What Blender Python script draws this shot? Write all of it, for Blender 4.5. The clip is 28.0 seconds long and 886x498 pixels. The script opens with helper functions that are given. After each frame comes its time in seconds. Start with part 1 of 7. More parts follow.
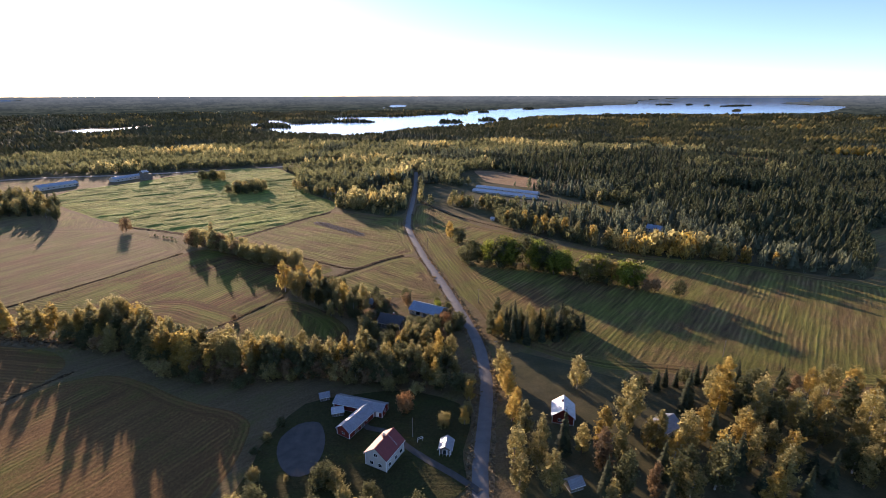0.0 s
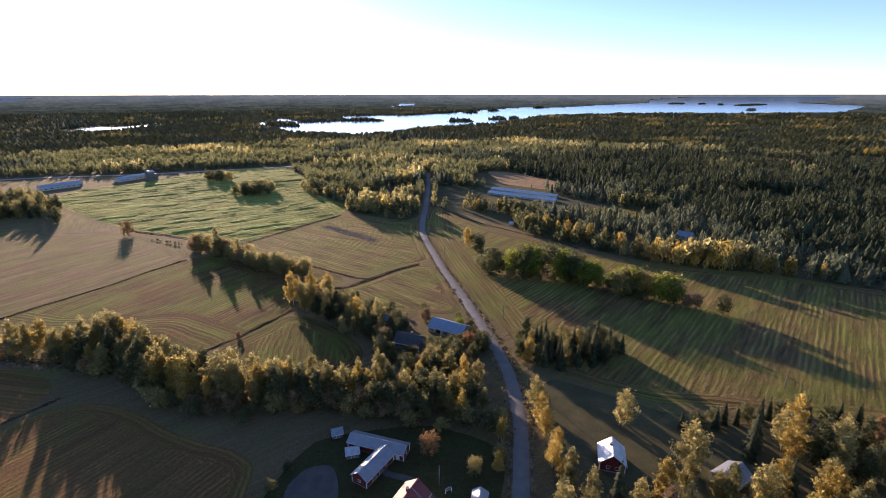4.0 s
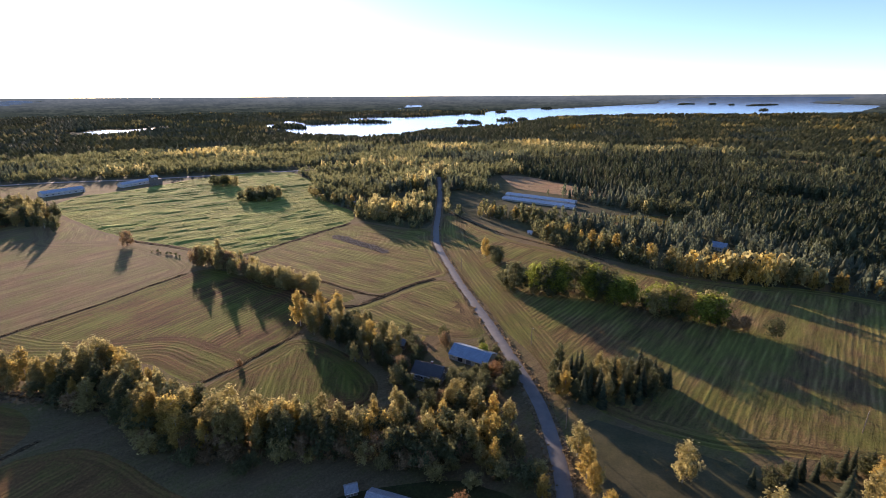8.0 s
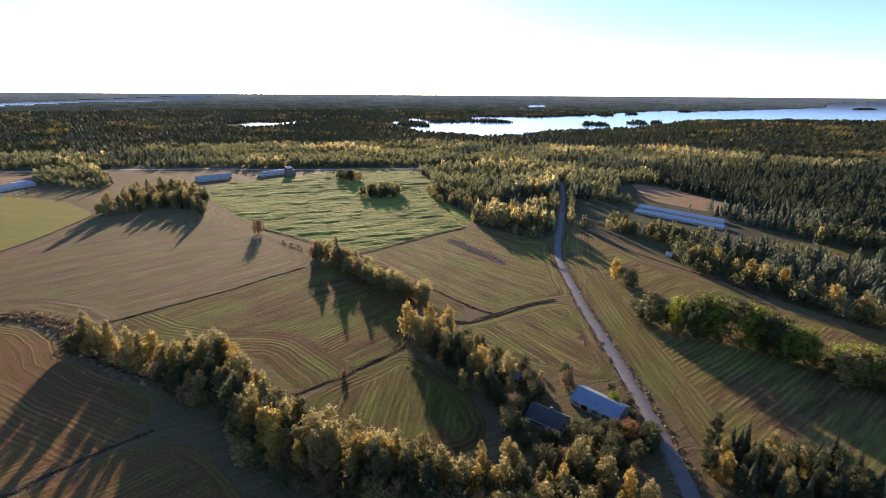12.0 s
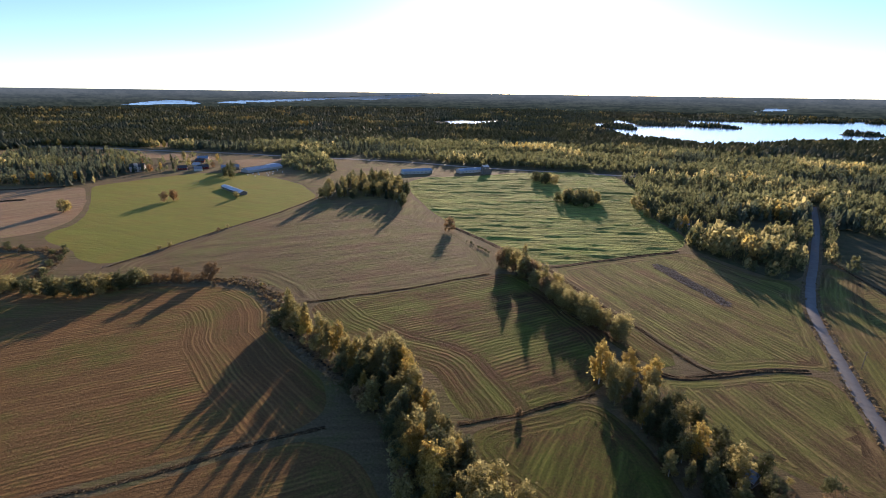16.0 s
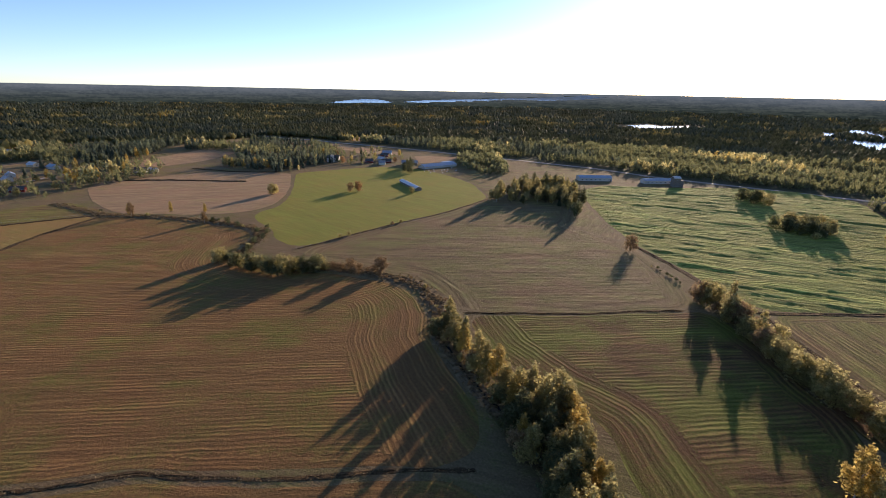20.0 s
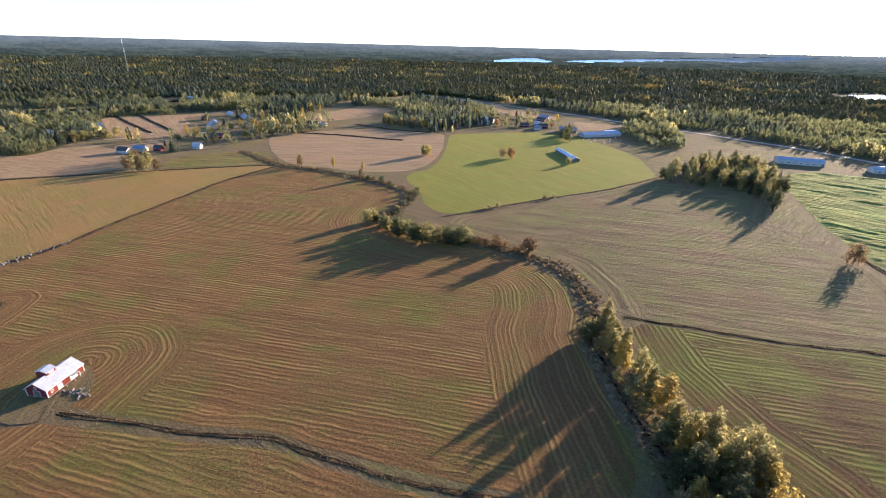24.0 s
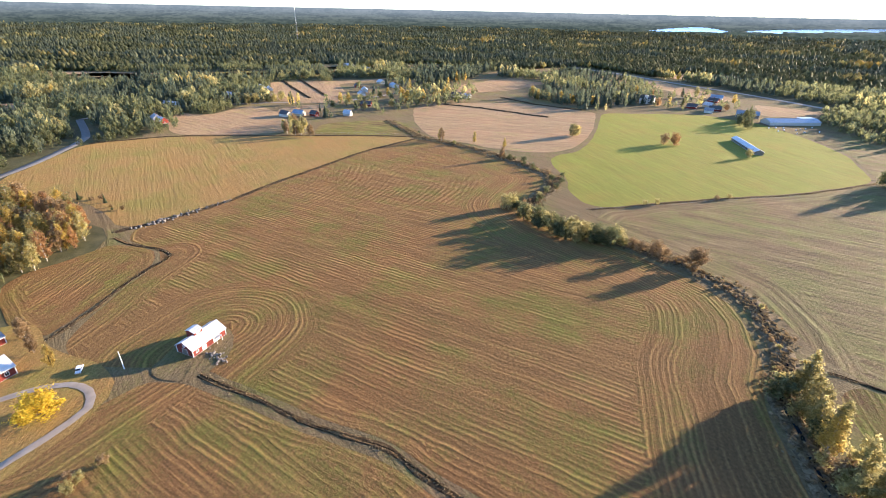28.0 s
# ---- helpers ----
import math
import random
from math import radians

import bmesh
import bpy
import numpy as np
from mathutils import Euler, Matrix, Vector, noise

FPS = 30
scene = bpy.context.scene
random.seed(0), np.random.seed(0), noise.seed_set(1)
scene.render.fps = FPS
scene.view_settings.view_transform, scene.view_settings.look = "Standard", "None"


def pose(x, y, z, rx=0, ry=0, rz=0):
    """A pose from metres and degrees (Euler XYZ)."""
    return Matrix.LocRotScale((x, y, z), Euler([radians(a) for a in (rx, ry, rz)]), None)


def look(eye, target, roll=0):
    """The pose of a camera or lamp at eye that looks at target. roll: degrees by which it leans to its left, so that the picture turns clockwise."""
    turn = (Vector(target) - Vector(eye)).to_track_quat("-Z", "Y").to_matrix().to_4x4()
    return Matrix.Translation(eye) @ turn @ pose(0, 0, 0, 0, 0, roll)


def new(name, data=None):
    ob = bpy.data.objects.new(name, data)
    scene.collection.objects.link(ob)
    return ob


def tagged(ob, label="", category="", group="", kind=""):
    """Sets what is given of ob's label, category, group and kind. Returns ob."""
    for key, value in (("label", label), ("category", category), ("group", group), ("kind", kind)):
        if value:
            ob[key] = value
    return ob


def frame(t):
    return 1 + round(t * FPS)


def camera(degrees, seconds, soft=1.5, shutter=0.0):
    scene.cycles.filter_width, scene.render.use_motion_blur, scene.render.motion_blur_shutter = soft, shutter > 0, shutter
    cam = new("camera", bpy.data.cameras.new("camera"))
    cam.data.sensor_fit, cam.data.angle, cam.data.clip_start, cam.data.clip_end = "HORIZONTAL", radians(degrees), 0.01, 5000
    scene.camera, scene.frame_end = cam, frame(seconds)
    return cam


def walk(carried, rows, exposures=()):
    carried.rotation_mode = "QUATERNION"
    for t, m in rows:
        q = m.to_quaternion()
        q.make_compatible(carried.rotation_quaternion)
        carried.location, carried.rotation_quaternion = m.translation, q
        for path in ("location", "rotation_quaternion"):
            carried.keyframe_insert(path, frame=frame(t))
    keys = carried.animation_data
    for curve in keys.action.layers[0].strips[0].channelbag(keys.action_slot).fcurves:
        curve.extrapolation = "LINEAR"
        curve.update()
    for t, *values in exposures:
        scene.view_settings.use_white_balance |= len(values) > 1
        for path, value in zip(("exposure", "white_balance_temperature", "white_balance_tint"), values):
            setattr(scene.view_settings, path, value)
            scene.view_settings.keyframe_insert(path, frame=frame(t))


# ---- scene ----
# Camera: a small drone that flies over autumn farmland and turns to its left.
PATH = [  # seconds, eye x y z, heading to the left of +y, pitch, roll
    (0.0, 0.00, -0.00, 114.48, 0.00, -18.06, -0.11),
    (0.5, -0.72, 3.00, 114.22, 0.11, -18.09, -0.10),
    (1.0, -1.52, 5.98, 114.04, 0.27, -18.20, -0.13),
    (1.5, -2.39, 8.94, 113.97, 0.38, -18.19, -0.05),
    (2.0, -3.35, 11.84, 113.94, 0.54, -18.23, -0.08),
    (2.5, -4.38, 14.68, 113.88, 0.68, -18.20, 0.08),
    (3.0, -5.52, 17.54, 113.82, 0.77, -18.25, -0.02),
    (3.5, -6.74, 20.46, 113.81, 0.83, -18.23, -0.03),
    (5.5, -10.35, 32.92, 113.54, 1.36, -18.10, -0.23),
    (6.0, -11.38, 35.77, 113.84, 1.47, -18.07, -0.23),
    (6.5, -12.43, 38.66, 114.08, 1.53, -18.09, -0.25),
    (7.0, -13.50, 41.63, 114.17, 1.60, -18.12, -0.18),
    (7.5, -14.52, 44.64, 114.17, 1.66, -18.10, -0.15),
    (8.0, -15.53, 47.62, 114.21, 1.72, -18.05, -0.30),
    (8.5, -16.60, 50.57, 114.32, 1.88, -17.98, -0.09),
    (9.0, -17.65, 53.61, 114.48, 2.43, -18.00, -0.10),
    (9.5, -18.64, 56.71, 114.68, 3.41, -18.04, -0.16),
    (10.0, -19.59, 59.79, 114.83, 5.24, -18.04, -0.09),
    (10.5, -20.68, 62.91, 114.85, 7.51, -18.02, 0.09),
    (11.0, -22.00, 66.16, 114.72, 10.20, -18.06, 0.20),
    (11.5, -23.49, 69.52, 114.49, 12.69, -18.10, 0.33),
    (12.0, -25.01, 72.94, 114.13, 15.60, -18.14, 0.39),
    (12.5, -26.53, 76.35, 113.68, 18.39, -18.12, 0.46),
    (14.5, -35.67, 89.37, 112.52, 30.38, -18.20, 0.59),
    (15.0, -38.29, 92.00, 112.44, 33.19, -18.23, 0.68),
    (15.5, -40.87, 94.55, 112.48, 35.82, -18.28, 0.78),
    (16.0, -43.49, 96.90, 112.53, 38.52, -18.34, 0.79),
    (16.5, -46.10, 98.94, 112.48, 41.05, -18.42, 0.84),
    (17.0, -48.77, 100.66, 112.36, 43.78, -18.41, 0.92),
    (17.5, -51.57, 102.25, 112.26, 46.38, -18.47, 0.94),
    (18.0, -54.54, 103.84, 112.06, 49.06, -18.47, 0.94),
    (18.5, -57.72, 105.45, 111.71, 51.37, -18.48, 1.04),
    (19.0, -60.97, 106.97, 111.36, 53.83, -18.52, 1.11),
    (19.5, -64.30, 108.27, 111.06, 56.16, -18.54, 1.13),
    (20.0, -67.82, 109.31, 110.77, 58.63, -18.54, 1.14),
    (20.5, -71.29, 110.16, 110.56, 60.98, -18.56, 1.23),
    (21.0, -74.37, 110.88, 110.59, 63.54, -19.14, 1.25),
    (21.5, -77.07, 111.54, 110.79, 65.93, -20.41, 1.25),
    (23.5, -90.18, 114.18, 110.87, 74.27, -23.35, 1.30),
    (24.0, -93.86, 113.65, 110.71, 76.41, -23.34, 1.42),
    (24.5, -97.36, 113.11, 110.59, 78.54, -23.36, 1.46),
    (25.0, -100.71, 112.58, 110.48, 80.77, -23.32, 1.43),
    (25.5, -103.99, 112.07, 110.32, 82.59, -23.41, 1.42),
    (26.0, -107.14, 111.53, 110.03, 84.52, -23.94, 1.47),
    (26.5, -110.18, 110.97, 109.69, 86.43, -25.21, 1.40),
    (27.0, -113.26, 110.37, 109.54, 88.57, -26.30, 1.38),
    (27.5, -116.41, 109.61, 109.62, 90.65, -26.67, 1.24),
    (28.0, -119.55, 108.65, 109.82, 92.80, -26.87, 1.20),
]


def heading(x, y, z, yaw, pitch, roll):
    a, b = radians(yaw), radians(pitch)
    way = Vector((-math.sin(a) * math.cos(b), math.cos(a) * math.cos(b), math.sin(b)))
    return look((x, y, z), Vector((x, y, z)) + way * 100, roll)


cam = camera(86.4, 28.0, soft=0.5)
walk(cam, [(row[0], heading(*row[1:])) for row in PATH],
     exposures=[(0.0, 0.90, 6450, 26), (12.0, 0.88, 6300, 23), (15.0, 0.62, 6100, 19), (20.5, 0.54, 6350, 21), (23.5, 1.34, 6050, 17), (25.0, 1.50, 6020, 16), (26.0, 1.52, 6000, 16), (28.0, 1.95, 6150, 14)])

# ---- sky and sun ----
SUN_LEFT, SUN_UP = 30.0, 10.0  # degrees to the left of +y, and above the horizon
world = bpy.data.worlds.new("sky")
scene.world = world
world.use_nodes = True
wn = world.node_tree.nodes
sky = wn.new("ShaderNodeTexSky")
sky.sky_type = "NISHITA"
sky.sun_disc = False
sky.sun_elevation = radians(SUN_UP)
sky.sun_rotation = radians(-SUN_LEFT)
sky.air_density, sky.dust_density, sky.ozone_density = 0.62, 0.12, 2.3
wn["Background"].inputs["Strength"].default_value = 0.15
world.node_tree.links.new(sky.outputs[0], wn["Background"].inputs["Color"])

sun_data = bpy.data.lights.new("sun", "SUN")
sun_data.energy, sun_data.angle, sun_data.color = 5.0, radians(0.6), (1.0, 0.80, 0.56)
sun = new("sun", sun_data)
_a, _b = radians(SUN_LEFT), radians(SUN_UP)
sun_way = Vector((-math.sin(_a) * math.cos(_b), math.cos(_a) * math.cos(_b), math.sin(_b)))
sun.matrix_world = look(sun_way * 900, (0, 0, 0))


# ---- materials ----
class Nodes:
    """A short hand for node trees."""

    def __init__(self, name, rough=0.9, metal=0.0, spec=0.3):
        self.mat = bpy.data.materials.new(name)
        self.mat.use_nodes = True
        self.t = self.mat.node_tree
        self.bsdf = self.t.nodes["Principled BSDF"]
        self.bsdf.inputs["Roughness"].default_value = rough
        self.bsdf.inputs["Metallic"].default_value = metal
        self.bsdf.inputs["Specular IOR Level"].default_value = spec
        self.where = None

    def add(self, kind, **values):
        n = self.t.nodes.new(kind)
        for k, v in values.items():
            if k in n.inputs:
                n.inputs[k].default_value = v
        return n

    def link(self, a, b):
        self.t.links.new(a, b)

    def coords(self, obj=False):
        if self.where is None:
            self.where = self.add("ShaderNodeTexCoord").outputs["Object"] if obj else self.add("ShaderNodeNewGeometry").outputs["Position"]
        return self.where

    def noise(self, scale, detail=3.0, rough=0.6, stretch=None):
        n = self.add("ShaderNodeTexNoise", Scale=scale, Detail=detail, Roughness=rough)
        if stretch:
            m = self.add("ShaderNodeMapping", Scale=stretch[:3], Rotation=(0, 0, stretch[3] if len(stretch) > 3 else 0))
            self.link(self.coords(), m.inputs["Vector"])
            self.link(m.outputs[0], n.inputs["Vector"])
        else:
            self.link(self.coords(), n.inputs["Vector"])
        return n.outputs["Fac"]

    def ramp(self, fac, stops):
        n = self.t.nodes.new("ShaderNodeValToRGB")
        e = n.color_ramp.elements
        while len(e) < len(stops):
            e.new(0.5)
        for el, (p, c) in zip(e, stops):
            el.position, el.color = p, (*c, 1) if len(c) == 3 else c
        self.link(fac, n.inputs[0])
        return n.outputs["Color"]

    def math(self, op, a, b=0.0, c=None):
        n = self.t.nodes.new("ShaderNodeMath")
        n.operation = op
        for i, v in enumerate((a, b) if c is None else (a, b, c)):
            if isinstance(v, (int, float)):
                n.inputs[i].default_value = v
            else:
                self.link(v, n.inputs[i])
        return n.outputs[0]

    def mix(self, fac, a, b, blend="MIX"):
        n = self.t.nodes.new("ShaderNodeMix")
        n.data_type, n.blend_type = "RGBA", blend
        for i, v in ((0, fac), (6, a), (7, b)):
            if isinstance(v, (int, float)):
                n.inputs[i].default_value = v
            elif isinstance(v, tuple):
                n.inputs[i].default_value = (*v, 1)
            else:
                self.link(v, n.inputs[i])
        return n.outputs[2]

    def base(self, color):
        self.link(color, self.bsdf.inputs["Base Color"])
        return self

    def bump(self, height, strength=0.5, distance=0.2):
        n = self.add("ShaderNodeBump", Strength=strength, Distance=distance)
        self.link(height, n.inputs["Height"])
        self.link(n.outputs[0], self.bsdf.inputs["Normal"])
        return self


def shade(c, k):
    return tuple(v * k for v in c)


def plain(name, color, rough=0.7, metal=0.0, grain=3.0, vary=0.25, fine=30.0):
    """A painted, wooden or stone surface with stains and grain."""
    m = Nodes(name, rough, metal)
    m.coords(obj=True)
    big, small = m.noise(grain, 4), m.noise(fine, 2)
    both = m.math("ADD", m.math("MULTIPLY", big, 0.65), m.math("MULTIPLY", small, 0.35))
    m.base(m.ramp(both, [(0.3, shade(color, 1 - vary)), (0.7, shade(color, 1 + vary))]))
    m.bump(small, 0.15, 0.02)
    return m.mat


def leaf(name, dark, light, glow=0.35):
    """Foliage: many leaves, each clump a little different, that let the low sun through."""
    m = Nodes(name, 0.7, spec=0.2)
    isl = m.add("ShaderNodeNewGeometry").outputs["Random Per Island"]
    one = m.add("ShaderNodeObjectInfo").outputs["Random"]
    f = m.math("ADD", m.math("MULTIPLY", isl, 0.6), m.math("MULTIPLY", one, 0.4))
    col = m.ramp(f, [(0.1, dark), (0.55, tuple((a + b) / 2 for a, b in zip(dark, light))), (0.9, light)])
    m.base(col)
    tr = m.add("ShaderNodeBsdfTranslucent")
    m.link(col, tr.inputs["Color"])
    mx = m.add("ShaderNodeMixShader", Fac=glow)
    m.link(m.bsdf.outputs[0], mx.inputs[1])
    m.link(tr.outputs[0], mx.inputs[2])
    m.link(mx.outputs[0], m.t.nodes["Material Output"].inputs["Surface"])
    return m.mat


def field_mat(name, soil, straw, green, greenness=0.4, period=2.5, contrast=0.6, rough_noise=0.5, relief=0.6, streaky=1.0):
    """Ploughed, stubble or crop land: rows follow the attributes "row" and "along"; patches of green come through."""
    m = Nodes(name, 0.95, spec=0.1)
    row, along = m.add("ShaderNodeAttribute"), m.add("ShaderNodeAttribute")
    row.attribute_name, along.attribute_name = "row", "along"
    wob = m.noise(0.05, 3)
    r = m.math("ADD", row.outputs["Fac"], m.math("MULTIPLY", wob, 6.0 * rough_noise))
    lanes = m.add("ShaderNodeCombineXYZ")
    m.link(r, lanes.inputs[0])
    m.link(m.math("MULTIPLY", along.outputs["Fac"], 0.09), lanes.inputs[1])
    streaks = []
    for scale, detail in ((0.42, 4.0), (0.10, 3.0)):
        n = m.add("ShaderNodeTexNoise", Scale=scale, Detail=detail, Roughness=0.65)
        m.link(lanes.outputs[0], n.inputs["Vector"])
        streaks.append(n.outputs["Fac"])
    fine = m.noise(0.9, 4, 0.7)
    r = m.math("ADD", r, m.math("MULTIPLY", fine, 0.8 * rough_noise))
    s1 = m.math("SINE", m.math("MULTIPLY", r, 6.283 / period))
    s2 = m.math("SINE", m.math("MULTIPLY", r, 6.283 / (period * 3.37)))
    broken = m.ramp(streaks[0], [(0.36, (0.1,) * 3), (0.58, (1.0,) * 3)])
    stripes = m.math("ADD", m.math("MULTIPLY", m.math("MULTIPLY", s1, broken), 0.62), m.math("MULTIPLY", s2, 0.05))
    patch = m.noise(0.03, 5, 0.65)
    clod = m.noise(1.1, 5, 0.8)
    fade = m.ramp(m.math("ADD", m.math("MULTIPLY", m.noise(0.02, 4), 0.7), m.math("MULTIPLY", streaks[1], 0.3)), [(0.42, (0.08,) * 3), (0.62, (1.0,) * 3)])
    lum = m.math("ADD", 0.5, m.math("MULTIPLY", m.math("MULTIPLY", stripes, fade), 0.5 * contrast))
    lum = m.math("ADD", lum, m.math("MULTIPLY", m.math("SUBTRACT", streaks[0], 0.5), 1.5 * streaky))
    lum = m.math("ADD", lum, m.math("MULTIPLY", m.math("SUBTRACT", streaks[1], 0.5), 0.9 * streaky))
    lum = m.math("ADD", lum, m.math("MULTIPLY", m.math("SUBTRACT", clod, 0.5), 1.1))
    ground = m.ramp(lum, [(0.08, shade(soil, 0.55)), (0.5, tuple(0.62 * a + 0.38 * b for a, b in zip(soil, straw))), (0.92, shade(straw, 1.25))])
    ruddy = m.ramp(m.noise(0.021, 4, 0.6), [(0.45, (0,) * 3), (0.62, (1,) * 3)])
    ground = m.mix(m.math("MULTIPLY", ruddy, 0.4), ground, m.ramp(lum, [(0.05, (soil[0] * 1.05, soil[1] * 0.85, soil[2] * 0.9)), (0.95, (straw[0] * 1.1, straw[1] * 0.88, straw[2] * 0.9))]))
    gmask = m.math("ADD", patch, m.math("MULTIPLY", m.math("SUBTRACT", streaks[1], 0.5), 0.5))
    gmask = m.math("ADD", gmask, m.math("MULTIPLY", m.math("SUBTRACT", fine, 0.5), 0.4))
    lo = 0.74 - 0.45 * greenness
    gm = m.ramp(gmask, [(lo, (0,) * 3), (min(lo + 0.25, 1.0), (1,) * 3)])
    gcol = m.ramp(lum, [(0.1, shade(green, 0.38)), (0.9, shade(green, 1.45))])
    m.base(m.mix(m.math("MULTIPLY", gm, 0.85), ground, gcol))
    m.bsdf.inputs["Sheen Weight"].default_value = 0.12
    m.bsdf.inputs["Sheen Roughness"].default_value = 0.4
    m.bsdf.inputs["Sheen Tint"].default_value = (*(min(1.0, v * 2.4) for v in straw), 1)
    m.bump(m.math("ADD", m.math("MULTIPLY", m.math("MULTIPLY", stripes, fade), 0.75 * contrast), m.math("ADD", clod, m.math("MULTIPLY", streaks[0], 1.6))), relief * 1.25, 0.6)
    return m.mat


def ground_mat():
    m = Nodes("rough_ground", 0.95, spec=0.1)
    a, b, c = m.noise(0.012, 5), m.noise(0.12, 5, 0.7), m.noise(1.4, 4, 0.75)
    f = m.math("ADD", m.math("MULTIPLY", b, 0.6), m.math("MULTIPLY", c, 0.4))
    grass = m.ramp(f, [(0.3, (0.045, 0.046, 0.018)), (0.52, (0.105, 0.098, 0.040)), (0.7, (0.20, 0.155, 0.070))])
    moss = m.ramp(f, [(0.3, (0.050, 0.052, 0.028)), (0.7, (0.145, 0.122, 0.064))])
    m.base(m.mix(m.ramp(a, [(0.42, (0,) * 3), (0.6, (1,) * 3)]), moss, grass))
    m.bump(f, 0.6, 0.5)
    return m.mat


def verge_mat():
    m = Nodes("verge_grass", 0.95, spec=0.1)
    b, c = m.noise(0.30, 5, 0.75), m.noise(1.3, 4, 0.8)
    f = m.math("ADD", m.math("MULTIPLY", b, 0.5), m.math("MULTIPLY", c, 0.5))
    m.base(m.ramp(f, [(0.30, (0.022, 0.017, 0.010)), (0.44, (0.110, 0.080, 0.045)), (0.58, (0.27, 0.20, 0.115)), (0.80, (0.12, 0.115, 0.045))]))
    m.bump(f, 0.9, 0.5)
    return m.mat


def ditch_mat():
    """Bare dark soil and wet dead grass on the banks of field ditches."""
    m = Nodes("ditch_soil", 0.95, spec=0.05)
    b, c = m.noise(0.5, 5, 0.75), m.noise(2.0, 4, 0.8)
    f = m.math("ADD", m.math("MULTIPLY", b, 0.5), m.math("MULTIPLY", c, 0.5))
    m.base(m.ramp(f, [(0.32, (0.022, 0.014, 0.008)), (0.50, (0.070, 0.046, 0.024)), (0.66, (0.21, 0.145, 0.070))]))
    m.bump(f, 0.9, 0.4)
    return m.mat


def road_mat(name, dark, light):
    m = Nodes(name, 0.75, spec=0.35)
    b, c = m.noise(0.3, 4), m.noise(12.0, 3, 0.8)
    f = m.math("ADD", m.math("MULTIPLY", b, 0.6), m.math("MULTIPLY", c, 0.4))
    m.base(m.ramp(f, [(0.3, dark), (0.7, light)]))
    m.bump(c, 0.3, 0.02)
    return m.mat


def water_mat():
    m = Nodes("stream_water", 0.12, spec=0.5)
    m.bsdf.inputs["Base Color"].default_value = (0.012, 0.022, 0.032, 1)
    m.bsdf.inputs["IOR"].default_value = 1.33
    m.bump(m.noise(0.35, 3, 0.6), 0.06, 0.15)
    return m.mat


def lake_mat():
    """Calm water, almost a mirror: metallic, with pale sky blue put into its colour for the reflection."""
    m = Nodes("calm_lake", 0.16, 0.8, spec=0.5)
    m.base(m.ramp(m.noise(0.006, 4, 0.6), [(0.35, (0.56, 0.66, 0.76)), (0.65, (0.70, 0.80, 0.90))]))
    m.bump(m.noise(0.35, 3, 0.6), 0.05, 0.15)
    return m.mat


def roof_mat(name, color, rough=0.45, metal=0.0, seam=0.6):
    """Seamed sheet metal: ribs run down the slope, with stains."""
    m = Nodes(name, rough, metal, spec=0.5)
    m.coords(obj=True)
    w = m.add("ShaderNodeTexWave", Scale=1.0 / seam * 0.5, Distortion=0.0)
    w.bands_direction = "X"
    m.link(m.coords(), w.inputs["Vector"])
    big, small = m.noise(0.6, 5, 0.7), m.noise(9.0, 3)
    f = m.math("ADD", m.math("MULTIPLY", big, 0.7), m.math("MULTIPLY", small, 0.3))
    col = m.ramp(f, [(0.3, shade(color, 0.72)), (0.7, shade(color, 1.18))])
    line = m.ramp(w.outputs["Fac"], [(0.0, (0.55,) * 3), (0.12, (1,) * 3)])
    m.base(m.mix(1.0, col, line, "MULTIPLY"))
    m.bump(w.outputs["Fac"], 0.25, 0.04)
    return m.mat


def board_mat(name, color, board=0.16):
    """Vertical boards."""
    m = Nodes(name, 0.85)
    m.coords(obj=True)
    w = m.add("ShaderNodeTexWave", Scale=0.5 / board)
    w.bands_direction = "X"
    m.link(m.coords(), w.inputs["Vector"])
    f = m.math("ADD", m.math("MULTIPLY", m.noise(0.8, 4), 0.6), m.math("MULTIPLY", m.noise(14.0, 3), 0.4))
    col = m.ramp(f, [(0.3, shade(color, 0.65)), (0.7, shade(color, 1.25))])
    m.base(m.mix(1.0, col, m.ramp(w.outputs["Fac"], [(0.0, (0.6,) * 3), (0.2, (1,) * 3)]), "MULTIPLY"))
    m.bump(w.outputs["Fac"], 0.3, 0.02)
    return m.mat


M_GROUND, M_VERGE, M_DITCH, M_WATER, M_LAKE = ground_mat(), verge_mat(), ditch_mat(), water_mat(), lake_mat()
M_ROAD = road_mat("asphalt", (0.14, 0.13, 0.12), (0.23, 0.212, 0.195))
M_GRAVEL = road_mat("gravel", (0.23, 0.185, 0.145), (0.40, 0.33, 0.265))
M_STUBBLE = field_mat("stubble_field", (0.080, 0.049, 0.024), (0.285, 0.19, 0.080), (0.145, 0.158, 0.032), 0.88, contrast=0.8, rough_noise=0.25)
M_STUBBLE_RED = field_mat("harvested_field", (0.084, 0.046, 0.021), (0.315, 0.180, 0.065), (0.130, 0.134, 0.028), 0.62, contrast=0.7, streaky=0.36, period=2.1)
M_STUBBLE_GREY = field_mat("grey_stubble", (0.098, 0.068, 0.036), (0.265, 0.190, 0.092), (0.150, 0.150, 0.044), 0.76, contrast=0.3, streaky=0.7)
M_STUBBLE_GREEN = field_mat("weedy_stubble", (0.060, 0.032, 0.016), (0.20, 0.112, 0.044), (0.125, 0.148, 0.024), 0.84, contrast=1.1, streaky=0.8)
M_TAN = field_mat("tan_field", (0.19, 0.125, 0.070), (0.43, 0.285, 0.155), (0.24, 0.20, 0.070), 0.42, contrast=0.3, streaky=0.6)
